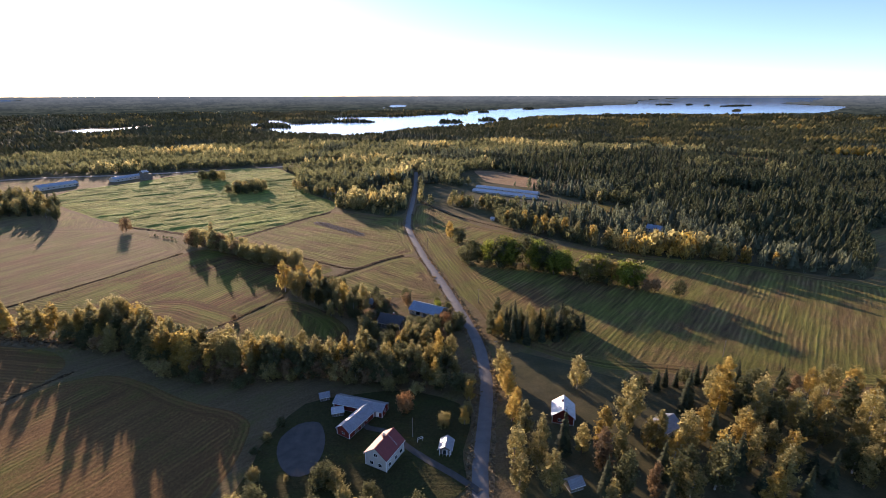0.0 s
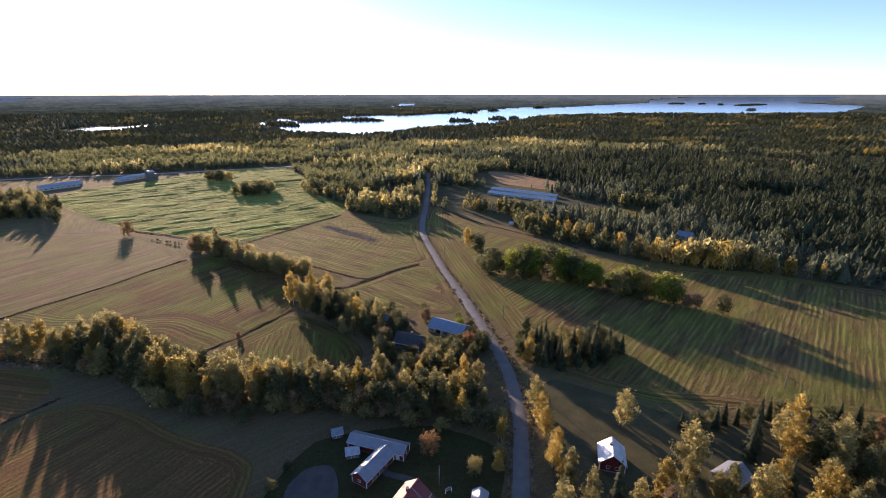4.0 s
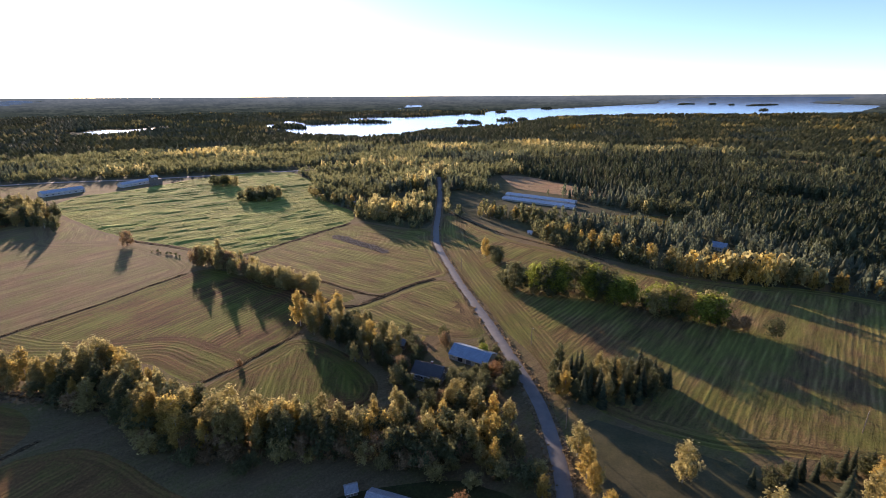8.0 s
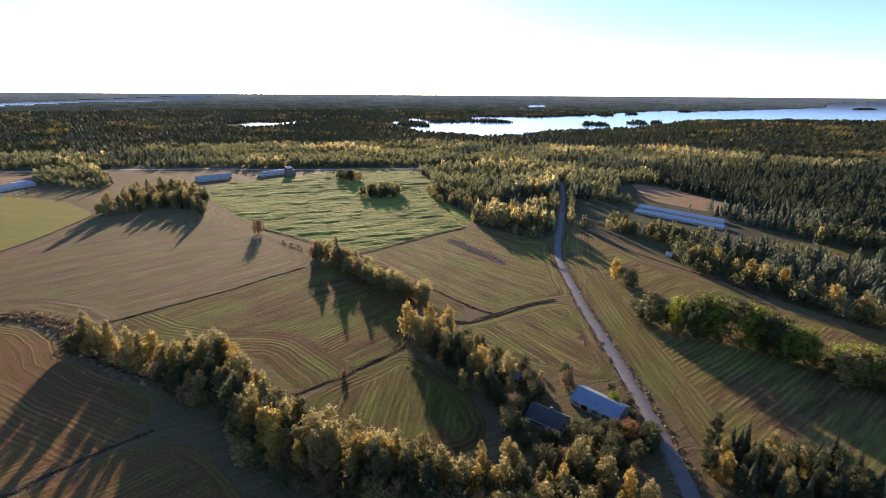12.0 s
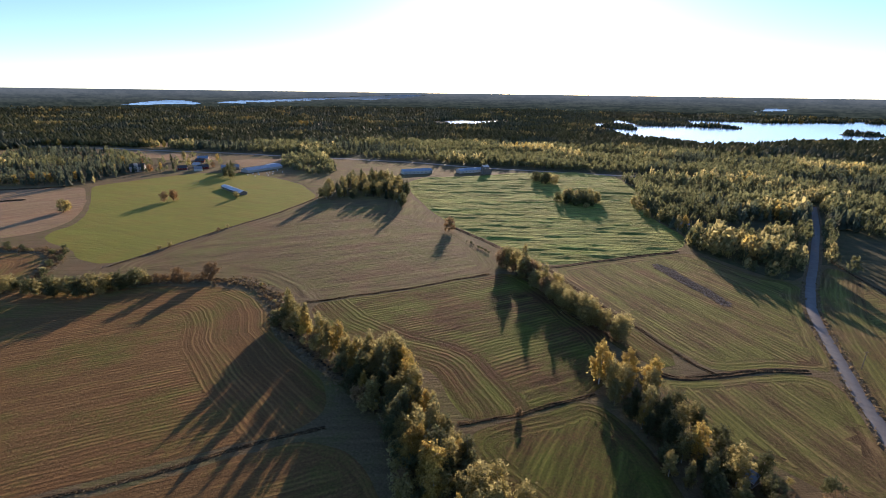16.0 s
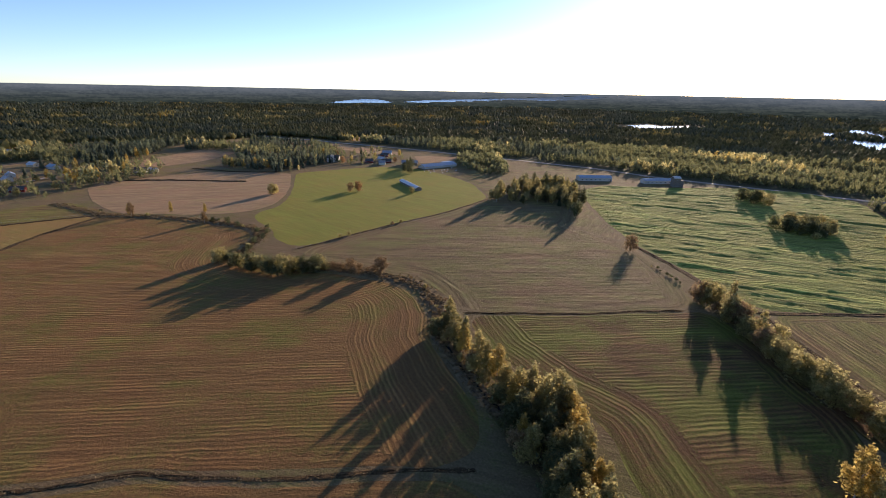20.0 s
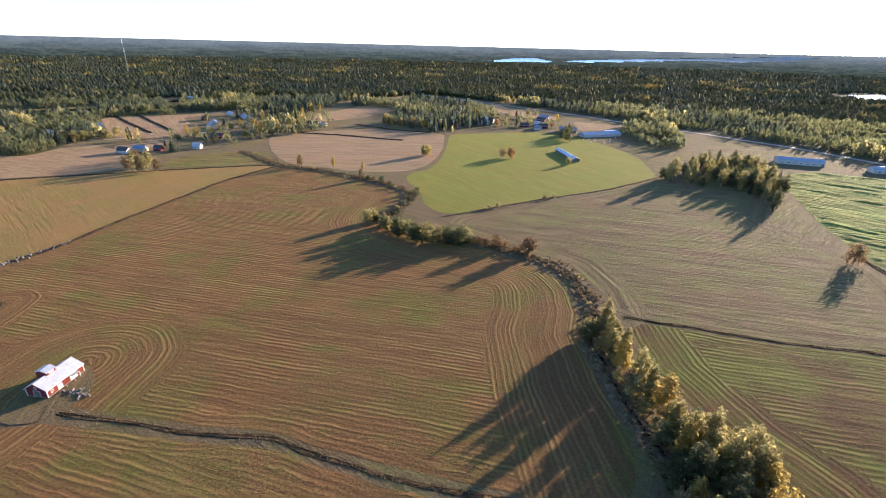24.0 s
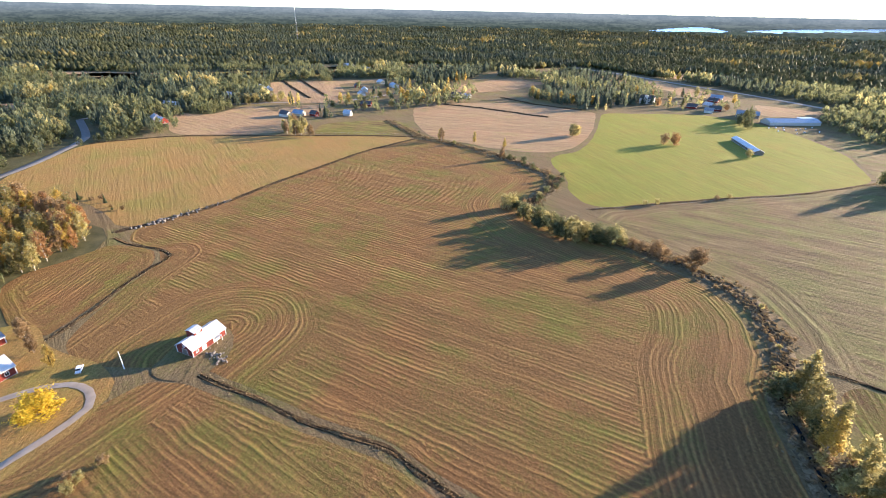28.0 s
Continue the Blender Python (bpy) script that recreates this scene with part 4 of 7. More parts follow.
def broadleaf(seed, height, width, low=0.1, branches=34, leaves=3000, size=0.4, lift=0.8, taper=0.6):
    """Trunk with rising branches, and a feathery crown of leaf clumps strung along them: two meshes' worth of arrays."""
    r = np.random.default_rng(seed)
    lean = r.normal(0, 0.025, 2) * height
    t = np.linspace(0, 1, 6)[:, None]
    stem = np.array([*lean, height * 0.92]) * t + np.c_[r.normal(0, 0.008 * height, (6, 2)) * t, np.zeros(6)]
    tubes = [tube(stem, height * 0.015 * (1 - 0.85 * t[:, 0]) + 0.02, 6)]
    roots, tips, reaches = [], [], []
    for i in range(branches):
        f = (i + r.uniform(0, 1)) / branches
        z = height * (low + (0.88 - low) * f)
        reach = width / 2 * ((1 - f) ** taper * 0.8 + 0.2) * min(1.0, 0.72 + 1.3 * f) * r.uniform(0.55, 1.15)
        a = i * 2.4 + r.uniform(-0.6, 0.6)
        root = np.array([np.interp(z, stem[:, 2], stem[:, 0]), np.interp(z, stem[:, 2], stem[:, 1]), z])
        tip = root + (math.cos(a) * reach, math.sin(a) * reach, lift * reach * r.uniform(0.4, 1.2))
        tip[2] = min(tip[2], height * r.uniform(0.95, 1.03))
        roots.append(root), tips.append(tip), reaches.append(reach)
        if i % 3 == 0:
            tubes.append(tube([root, (root + tip) / 2 + (0, 0, 0.06 * reach), tip], [height * 0.005, height * 0.003, 0.02], 3))
    roots.append(stem[4]), tips.append(stem[5] + (0, 0, 0.06 * height)), reaches.append(width * 0.25)
    tv, tf = join_tubes(tubes)
    roots, tips, reaches = np.array(roots), np.array(tips), np.array(reaches)
    weights = reaches ** 1.35
    which = r.choice(len(reaches), leaves, p=weights / weights.sum())
    u = (0.28 + 0.78 * r.beta(2.0, 1.35, leaves))[:, None]
    pts = roots[which] + (tips[which] - roots[which]) * u
    pts[:, 2] += 0.25 * reaches[which] * (u * (1 - u))[:, 0]
    pts += r.normal(0, 1, (leaves, 3)) * np.array((1, 1, 1.25)) * width * 0.062 * r.uniform(0.5, 1.25, (len(reaches), 1))[which]
    pts[:, 2] = np.maximum(pts[:, 2], 0.15)
    n = pts - (0, 0, height * 0.42)
    n /= np.linalg.norm(n, axis=1)[:, None]
    lv, lf = flakes(r, pts, n, size, True)
    return tv, tf, lv, lf


def spruce(seed, height, width, tiers=15, per=9, bare=0.06):
    r = np.random.default_rng(seed)
    tv, tf = tube([(0, 0, 0), (0.02 * height * r.normal(), 0, height * 0.5), (0, 0, height * 0.985)], [height * 0.014, height * 0.009, height * 0.001], 6)
    vs, fs = [], []
    for i in range(tiers):
        f = i / (tiers - 1)
        z = height * (bare + (0.97 - bare) * f)
        rad = width / 2 * (1 - f) ** 0.85 + 0.008 * height
        n = max(4, int(per * (1 - 0.5 * f)))
        for k in range(n):
            a = 2 * math.pi * (k + r.uniform(-0.3, 0.3)) / n + i * 0.7
            q = rad * r.uniform(0.7, 1.15)
            d = np.array([math.cos(a), math.sin(a), 0])
            s = np.array([-d[1], d[0], 0]) * q * 0.36
            zc = z + r.uniform(-0.02, 0.02) * height
            tip = d * q + (0, 0, zc - q * 0.42)
            mid = d * q * 0.55
            b = len(vs)
            vs += [np.array((0, 0, zc + 0.10 * q)), mid + s + (0, 0, zc - q * 0.26), tip, mid - s + (0, 0, zc - q * 0.26), mid + (0, 0, zc - q * 0.08)]
            fs += [(b, b + 1, b + 4), (b + 1, b + 2, b + 4), (b + 2, b + 3, b + 4), (b + 3, b, b + 4)]
    b = len(vs)
    vs += [np.array((0.0075 * height * math.cos(a), 0.0075 * height * math.sin(a), height * 0.92)) for a in (0, 2.1, 4.2)] + [np.array((0, 0, height))]
    fs += [(b, b + 1, b + 3), (b + 1, b + 2, b + 3), (b + 2, b, b + 3)]
    return np.array(tv), np.array(tf), np.array(vs), np.array(fs)


LEAVES = {"f": (LEAF_SUNLIT, "bright green"), "g": (LEAF_GREEN, "dull green"), "o": (LEAF_OLIVE, "olive and yellowing"), "y": (LEAF_YELLOW, "golden yellow"), "gold": (LEAF_GOLD, "bright yellow"), "r": (LEAF_ORANGE, "rusty orange"), "b": (LEAF_BROWN, "thin brownish")}
MOTHERS = {}


def mother(kind, tint, seed, near):
    """One tree of a kind ('birch', 'aspen', 'round', 'bush', 'spruce'), made when first wanted; finer for those near the flight."""
    key = (kind, tint, seed, near)
    if key not in MOTHERS:
        mat, word = LEAVES.get(tint, (LEAF_SPRUCE, "dark green"))
        n, k = (1.0, 1.0) if near else (0.50, 1.32)
        if kind == "birch":
            MOTHERS[key] = ("birch_tree", word + " birch with a pale slender trunk", broadleaf(seed, 20, 10.5, 0.05, 44, int(3100 * n), 0.46 * k, 1.0, 0.55), M_BIRCH, mat, "tree")
        elif kind == "aspen":
            MOTHERS[key] = ("aspen_tree", word + " aspen with a tall narrow crown", broadleaf(seed + 20, 20, 8.0, 0.05, 46, int(2800 * n), 0.43 * k, 1.25, 0.7), M_BARK, mat, "tree")
        elif kind == "round":
            MOTHERS[key] = ("broadleaf_tree", word + " broad round-crowned tree", broadleaf(seed, 13, 12.0, 0.0, 40, int(3000 * n), 0.43 * k, 0.75, 0.42), M_BARK, mat, "tree")
        elif kind == "bush":
            MOTHERS[key] = ("willow_bush", word + " willow bush in several humps", broadleaf(seed, 4.4, 5.8, 0.0, 22, int(1100 * n), 0.27 * k, 0.8, 0.45), M_BARK, mat, "bush")
        else:
            MOTHERS[key] = ("spruce_tree", "dark green spruce with drooping branches", spruce(seed, 19, 7.0, 20, 10), M_BARK, LEAF_SPRUCE, "tree")
    return MOTHERS[key]


FLIGHT = [(0, 0), (-20, 60), (-49, 101), (-100, 113), (-120, 109)]
USED = {}


def plant(kind, tint, x, y, scale, group, seed=None, wide=1.0):
    seed = int(rng.integers(0, 4)) if seed is None else seed
    near = bool(off_line([(x, y)], FLIGHT)[0] < 235)
    name, label, arrays, bark, mat, cat = mother(kind, tint, seed, near)
    turn = rng.uniform(0, 360)
    w = scale * wide * rng.uniform(0.92, 1.1)
    m = Matrix.LocRotScale((x, y, 0.0), Euler((0, 0, radians(turn))), (w, w, scale))
    key = (kind, tint, seed, near)
    if key not in USED:
        ob = thing(name, label, cat, None, group)
        tv, tf, lv, lf = arrays
        part("trunk", mesh_np("trunk", tv, tf, bark, True), None, ob)
        part("crown", mesh_np("crown", lv, lf, mat), None, ob)
        USED[key] = ob
        ob.matrix_basis = m
        return ob
    src = USED[key]
    ob = thing(name, label, cat, m, group)
    for c in src.children:
        k = new(c.name.split(".")[0], c.data)
        k.parent = ob
    return ob


def spread(poly, gap, seed, jitter=0.45):
    """Uneven places inside a polygon."""
    r = np.random.default_rng(seed)
    p = np.asarray(poly, float)
    lo, hi = p.min(0), p.max(0)
    gx, gy = np.meshgrid(np.arange(lo[0], hi[0], gap), np.arange(lo[1], hi[1], gap))
    pts = np.c_[gx.ravel(), gy.ravel()] + r.uniform(-jitter, jitter, (gx.size, 2)) * gap
    return pts[inside(pts, p)]


def stand(poly, gap, mix, group, seed, size=(0.8, 1.15), skip=()):
    """A group of trees in a polygon; mix is a list of (kind, tint, weight)."""
    r = np.random.default_rng(seed)
    w = np.array([m[2] for m in mix], float)
    for x, y in spread(poly, gap, seed):
        if any((x - a) ** 2 + (y - b) ** 2 < c * c for a, b, c in skip):
            continue
        kind, tint, _ = mix[r.choice(len(mix), p=w / w.sum())]
        plant(kind, tint, x, y, r.uniform(*size), group)


def row(line, gap, mix, group, seed, size=(0.7, 1.1), side=2.0):
    """Trees strung along a line."""
    r = np.random.default_rng(seed)
    w = np.array([m[2] for m in mix], float)
    for x, y in smooth(line, gap):
        kind, tint, _ = mix[r.choice(len(mix), p=w / w.sum())]
        plant(kind, tint, x + r.normal(0, side), y + r.normal(0, side), r.uniform(*size), group)


AUTUMN = [("birch", "o", 2.2), ("birch", "y", 1.6), ("birch", "g", 0.5), ("round", "o", 1), ("aspen", "o", 2.4), ("aspen", "y", 1.2), ("aspen", "g", 1)]
# belt along the stream
row([(-244, 220), (-230, 217), (-216, 213), (-200, 213), (-188, 213), (-178, 216)], 4.4, [("birch", "o", 3), ("aspen", "o", 2), ("birch", "y", 1)], "trees along the stream", 1, (0.62, 0.9), 1.2)
stand([(-190, 210), (-165, 200), (-138, 191), (-118, 178), (-90, 172), (-55, 175), (-50, 188), (-75, 187), (-105, 191), (-124, 203), (-140, 209), (-166, 223), (-184, 218)], 4.8, AUTUMN, "trees along the stream", 2, (0.62, 0.98))
stand([(-186, 208), (-165, 200), (-138, 191), (-118, 178), (-90, 172), (-55, 174), (-6, 168), (6, 178), (-40, 190), (-75, 185), (-105, 189), (-124, 200), (-140, 206), (-166, 219)], 8.0, [("bush", "g", 3), ("bush", "b", 1)], "bushes under the trees", 65, (1.5, 2.3))
row([(-244, 217), (-230, 214), (-216, 210), (-200, 210), (-188, 207), (-165, 198), (-138, 188), (-118, 175), (-90, 170), (-55, 173), (-22, 168), (4, 166)], 5.0, [("bush", "o", 2), ("bush", "g", 2), ("bush", "b", 1)], "bushes under the trees", 61, (1.0, 1.8), 2.0)
# grove beside the road and farmyard
stand([(-52, 174), (-22, 170), (4, 168), (9, 178), (8, 196), (-8, 200), (-30, 198), (-52, 194)], 6.2, AUTUMN, "trees behind the farmyard", 3, (0.48, 0.78))
row([(8, 142), (9, 150), (10, 158), (10, 168)], 8, [("round", "o", 2), ("birch", "y", 1)], "roadside trees", 4, (0.4, 0.6), 0.8)
plant("round", "r", -14, 151, 0.62, "", 2)
plant("round", "o", 0, 143, 0.45, "", 1)
stand([(-64, 100), (-58, 124), (-40, 122), (-28, 118), (-8, 112), (-2, 100)], 8, [("round", "o", 2), ("round", "g", 2), ("bush", "o", 1)], "garden trees and bushes", 41, (0.4, 0.7), ((-19, 127, 8),))
row([(-62, 128), (-58, 142)], 7, [("bush", "g", 1)], "garden trees and bushes", 42, (0.5, 0.8), 1.0)
# farm by the blue roof
stand([(-96, 268), (-78, 272), (-52, 262), (-40, 250), (-50, 226), (-62, 236), (-80, 250)], 6.6, [("birch", "o", 3), ("round", "g", 2), ("aspen", "g", 2), ("birch", "y", 1)], "trees round the farmstead", 5, (0.5, 0.8))
stand([(-46, 230), (-38, 254), (-22, 256), (-16, 250), (-20, 238), (-34, 230), (-42, 212), (-50, 216)], 6.6, [("round", "g", 2), ("bush", "o", 2), ("round", "b", 1)], "trees round the farmstead", 6, (0.45, 0.7), ((-42.5, 247.5, 6), (-31, 243, 4), (-26.5, 222, 8)))
stand([(-16, 208), (6, 208), (10, 222), (8, 232), (2, 226), (-8, 222)], 5.8, [("round", "g", 3), ("bush", "o", 1), ("round", "r", 0.4)], "trees round the farmstead", 7, (0.4, 0.62))
for x, y, s in ((-17, 214, 0.5), (-13, 221, 0.42), (-35, 212, 0.55), (-39, 222, 0.6), (-9, 212, 0.5), (-24, 210, 0.48), (-36, 229, 0.45), (3, 231, 0.4)):
    plant("round", "g", x, y, s, "trees round the farmstead")
row([(2, 240), (-4, 248)], 6, [("round", "g", 1)], "trees round the farmstead", 43, (0.35, 0.45), 0.8)
row([(-94, 270), (-87, 274), (-82, 272)], 5, [("birch", "y", 1)], "trees round the farmstead", 8, (0.8, 1.05), 2.0)
for k, (x, y) in enumerate([(-61, 233), (-55, 231), (-48, 230), (-42, 234), (-47, 246), (-39, 248)]):
    plant(("birch", "aspen", "birch")[k % 3], "oog"[k % 3], x, y, 0.5 + 0.05 * (k % 3), "trees round the farmstead")
for k, (x, y) in enumerate([(-26, 211), (-17, 218), (-14, 208), (-7, 204), (-1, 207), (3, 212), (7, 221), (-40, 215), (-33, 207), (-21, 202), (-13, 199), (-26, 199), (-6, 197), (-19, 197)]):
    plant("round", "ggogb"[k % 5], x, y, 0.48 + 0.06 * (k % 4), "trees round the farmstead")
plant("round", "f", *(-3, 239), 0.5, "trees round the farmstead")
# hedge between fields
row([(-200, 362), (-178, 352), (-158, 340), (-140, 328), (-122, 318), (-106, 310)], 4.6, [("aspen", "o", 1), ("round", "o", 3), ("round", "b", 1)], "hedge of small trees between fields", 9, (0.78, 1.1), 2.0)
row([(-202, 363), (-178, 352), (-158, 340), (-140, 328), (-122, 318), (-104, 309)], 3.4, [("bush", "o", 3), ("bush", "b", 1), ("bush", "g", 1)], "hedge of small trees between fields", 62, (1.0, 1.5), 1.4)
row([(-250, 388), (-226, 380), (-206, 368)], 5.0, [("bush", "g", 2), ("bush", "o", 1)], "hedge of small trees between fields", 10, (0.2, 0.45), 1.2)
row([(-196, 368), (-176, 357), (-156, 345), (-138, 333), (-120, 323), (-104, 315)], 9.0, [("round", "o", 3), ("round", "b", 1)], "hedge of small trees between fields", 68, (0.62, 0.92), 1.5)
plant("round", "b", -280, 402, 0.95, "", 1)
# clump of firs by the road, and hedge beyond
stand([(20, 212), (34, 202), (62, 204), (72, 216), (64, 228), (28, 228)], 4.6, [("spruce", "s", 5), ("aspen", "g", 2.5), ("round", "g", 2.0), ("aspen", "o", 1.0), ("birch", "y", 0.4)], "clump of trees by the road", 11, (0.55, 0.78))
row([(12, 326), (24, 318)], 5, [("round", "g", 2)], "hedge of tall trees", 12, (0.7, 0.85))
row([(28, 315), (44, 310), (60, 308), (72, 304)], 4.2, [("round", "f", 3), ("round", "g", 0.6)], "hedge of tall trees", 13, (1.3, 1.65), 2.6)
row([(76, 298), (92, 288), (106, 280), (118, 272)], 4.0, [("round", "o", 3), ("round", "f", 1), ("round", "y", 0.8)], "hedge of tall trees", 14, (1.05, 1.35), 2.2)
row([(122, 269), (130, 264), (138, 260)], 5, [("round", "g", 1), ("round", "b", 1)], "hedge of tall trees", 15, (0.6, 0.8))
row([(26, 312), (44, 306), (72, 300), (106, 276), (120, 268)], 6, [("bush", "g", 1), ("bush", "o", 1)], "hedge of tall trees", 63, (0.9, 1.4), 2.0)
plant("birch", "y", 6, 378, 0.8, "", 1)
row([(10, 376), (16, 370), (14, 364)], 5, [("round", "g", 2), ("round", "o", 1)], "bushy trees in the field", 16, (0.7, 0.9))
# birches along the wood edge
row([(60, 434), (76, 412), (90, 396), (110, 376), (131, 357), (152, 346), (175, 335)], 6.0, [("aspen", "y", 1), ("aspen", "o", 3), ("birch", "y", 2), ("round", "o", 1.5)], "golden trees along the wood edge", 47, (0.6, 0.9), 4.0)
row([(8, 500), (22, 497), (38, 493), (58, 486)], 7, [("birch", "y", 2), ("birch", "o", 1)], "golden trees before the poultry houses", 64, (0.5, 0.75), 2.5)
row([(180, 332), (200, 321), (222, 311)], 6.0, [("aspen", "y", 2), ("aspen", "o", 2)], "golden trees along the wood edge", 48, (0.6, 0.8), 4.0)
# near wood on the right
stand([(24, 104), (22, 118), (24, 132), (32, 142), (40, 132), (58, 138), (72, 148), (84, 156), (92, 162), (128, 166), (180, 160), (230, 154), (200, 104)], 8.8, [("birch", "o", 3), ("birch", "y", 0.8), ("birch", "g", 1.2), ("aspen", "b", 0.6), ("aspen", "y", 0.8), ("spruce", "s", 2.4), ("aspen", "o", 3), ("aspen", "g", 2)], "trees of the near wood", 17, (0.6, 1.0), ((44, 148, 11), (79, 141, 10), (80, 156, 9), (40, 115, 6)))
row([(76, 164), (92, 168), (108, 170), (126, 170), (140, 168)], 3.4, [("spruce", "s", 3), ("round", "g", 1)], "trees of the near wood", 18, (0.45, 0.62), 1.2)
row([(26, 140), (27, 152), (26, 166), (25, 178)], 6, [("birch", "y", 2), ("birch", "o", 1)], "roadside trees", 19, (0.45, 0.7), 1.0)
plant("birch", "o", 54.5, 166, 0.78, "")
# grove on the middle field
stand([(-470, 406), (-442, 426), (-424, 452), (-392, 450), (-364, 434), (-400, 480), (-425, 505), (-470, 535), (-510, 530), (-500, 480), (-485, 440)], 10.0, [("birch", "o", 2), ("round", "g", 2), ("aspen", "g", 2), ("aspen", "o", 2), ("round", "o", 1), ("spruce", "s", 0.6)], "grove in the fields", 20, (0.65, 1.15))
# bushes along the stream and ditches
row([(-568, -66), (-562, -54), (-559, -42)], 6, [("birch", "b", 1), ("birch", "o", 1)], "thin birches at the field corner", 67, (0.6, 0.8), 2.0)
row([(-588, 60), (-563, 83), (-558, 114), (-541, 142)], 26, [("aspen", "y", 2), ("aspen", "b", 1), ("bush", "g", 1)], "thin trees along the stream", 66, (0.45, 0.6), 1.0)
row([(-399, 139), (-382, 146), (-367, 155), (-353, 167), (-350, 180), (-351, 191)], 4.0, [("round", "g", 2), ("round", "o", 2), ("bush", "o", 1)], "bushes along the stream", 21, (0.68, 1.0), 2.8)
row([(-399, 139), (-382, 146), (-367, 155), (-353, 167), (-350, 180), (-351, 191)], 3.6, [("bush", "g", 2), ("bush", "o", 2)], "bushes along the stream", 29, (0.8, 1.4), 3.0)
row([(-338, 207), (-334, 215), (-323, 220)], 4.0, [("round", "b", 1), ("bush", "b", 2)], "bushes along the stream", 30, (0.5, 0.9), 2.0)
row([(-356, 184), (-346, 196), (-336, 206)], 4.5, [("bush", "b", 3), ("bush", "o", 1)], "bushes along the stream", 22, (0.8, 1.3), 2.5)
row([(-330, 214), (-300, 230), (-270, 228), (-246, 218)], 6.5, [("bush", "b", 3), ("bush", "o", 1)], "bushes along the stream", 23, (0.25, 0.6), 3.0)
row([(-566, 72), (-548, 96), (-520, 126), (-496, 148)], 12.0, [("bush", "b", 2), ("birch", "b", 1), ("bush", "o", 1)], "bushes along the stream", 24, (0.4, 0.75), 2.0)
for x, y, k, tint, s in ((-411, 224, "bush", "o", 0.7), (-413, 232, "bush", "o", 0.8), (-426, 276, "bush", "b", 0.7), (-430, 286, "bush", "o", 0.7), (-572, 302, "round", "r", 0.9), (-575, 294, "round", "b", 0.8),
                         (-594, 212, "round", "o", 0.95), (-600, 216, "round", "y", 0.8), (-112, 229, "bush", "b", 0.65), (-536, 352, "round", "o", 0.6), (-322, 662, "round", "g", 1.2), (-262, 572, "round", "g", 0.9), (-250, 574, "round", "o", 0.9), (-240, 570, "round", "g", 1.0), (-226, 564, "bush", "o", 1.3)):
    plant(k, tint, x, y, s, "")
plant("round", "gold", -215, -14, 0.62, "", 2, 1.6)
stand([(-266, 572), (-239, 566), (-219, 575), (-222, 600), (-250, 612), (-272, 600)], 11, [("round", "g", 2), ("round", "o", 1)], "trees in the standing crop", 69, (0.75, 1.15))
stand([(-338, 660), (-304, 652), (-322, 690), (-346, 694)], 13, [("round", "g", 2), ("round", "o", 1)], "trees in the standing crop", 70, (0.9, 1.2))
row([(-196, 614), (-168, 567), (-150, 556), (-125, 530)], 14, [("round", "o", 1), ("birch", "o", 1), ("aspen", "y", 1)], "trees at the edge of the crop", 71, (0.6, 0.9), 4.0)
row([(-192, 12), (-200, 14), (-196, 8)], 4, [("bush", "o", 1), ("bush", "b", 1)], "bushes by the farm track", 44, (0.5, 0.8), 1.5)
row([(-249, -50), (-242, -40), (-236, -28)], 7, [("aspen", "y", 1), ("birch", "b", 1)], "trees by the farm track", 45, (0.35, 0.5), 1.0)
stand([(-286, -98), (-298, -84), (-316, -76), (-334, -88), (-362, -122), (-374, -156), (-372, -190), (-330, -190), (-300, -140)], 7.5, [("aspen", "r", 1.5), ("birch", "b", 1.5), ("aspen", "b", 1), ("birch", "r", 0.8), ("aspen", "y", 2), ("birch", "o", 2.5), ("birch", "y", 1)], "rust-coloured grove", 25, (0.55, 0.85))
row([(-362, -98), (-380, -110), (-384, -150), (-384, -186)], 6.0, [("bush", "b", 2), ("bush", "g", 1), ("spruce", "s", 0.6)], "scrub at the field edge", 26, (0.3, 0.6), 2.5)
row([(-576, -70), (-590, -72), (-610, -76), (-586, -56)], 8, [("birch", "b", 1), ("aspen", "o", 1)], "thin birches at the field corner", 46, (0.5, 0.7), 2.5)

row([(-512, 138), (-496, 151), (-476, 166), (-458, 173), (-436, 167), (-417, 157), (-402, 150)], 5.0, [("bush", "g", 2), ("bush", "b", 1), ("bush", "o", 1)], "bushes along the stream", 107, (0.5, 1.0), 2.5)
# trees of the western village
row([(-772, 13), (-758, 25), (-772, 36), (-786, 47), (-800, 58), (-810, 70), (-820, 82)], 9.0, [("birch", "y", 2), ("birch", "o", 2), ("aspen", "y", 1)], "tall birches by the village", 101, (0.7, 1.0), 4.0)
row([(-865, 10), (-883, 26), (-895, 45), (-915, 66), (-958, 85), (-989, 103)], 12.0, [("birch", "o", 2), ("aspen", "y", 1), ("aspen", "g", 1)], "tall birches by the village", 102, (0.65, 0.95), 6.0)
row([(-826, 195), (-810, 207), (-799, 218), (-794, 230), (-789, 242), (-784, 253), (-779, 265), (-774, 278)], 9.0, [("birch", "y", 2), ("aspen", "y", 1), ("birch", "o", 1)], "golden birches at the field edge", 103, (0.6, 0.85), 3.0)
row([(-589, -75), (-575, -65), (-579, -61), (-586, -57)], 7.0, [("birch", "b", 1), ("birch", "o", 2)], "thin birches before the farm", 104, (0.5, 0.75), 3.0)
row([(-730, -195), (-729, -185), (-714, -166), (-718, -155), (-736, -146), (-748, -135)], 10.0, [("round", "o", 2), ("round", "g", 1)], "trees beside the village road", 105, (0.7, 1.0), 3.0)
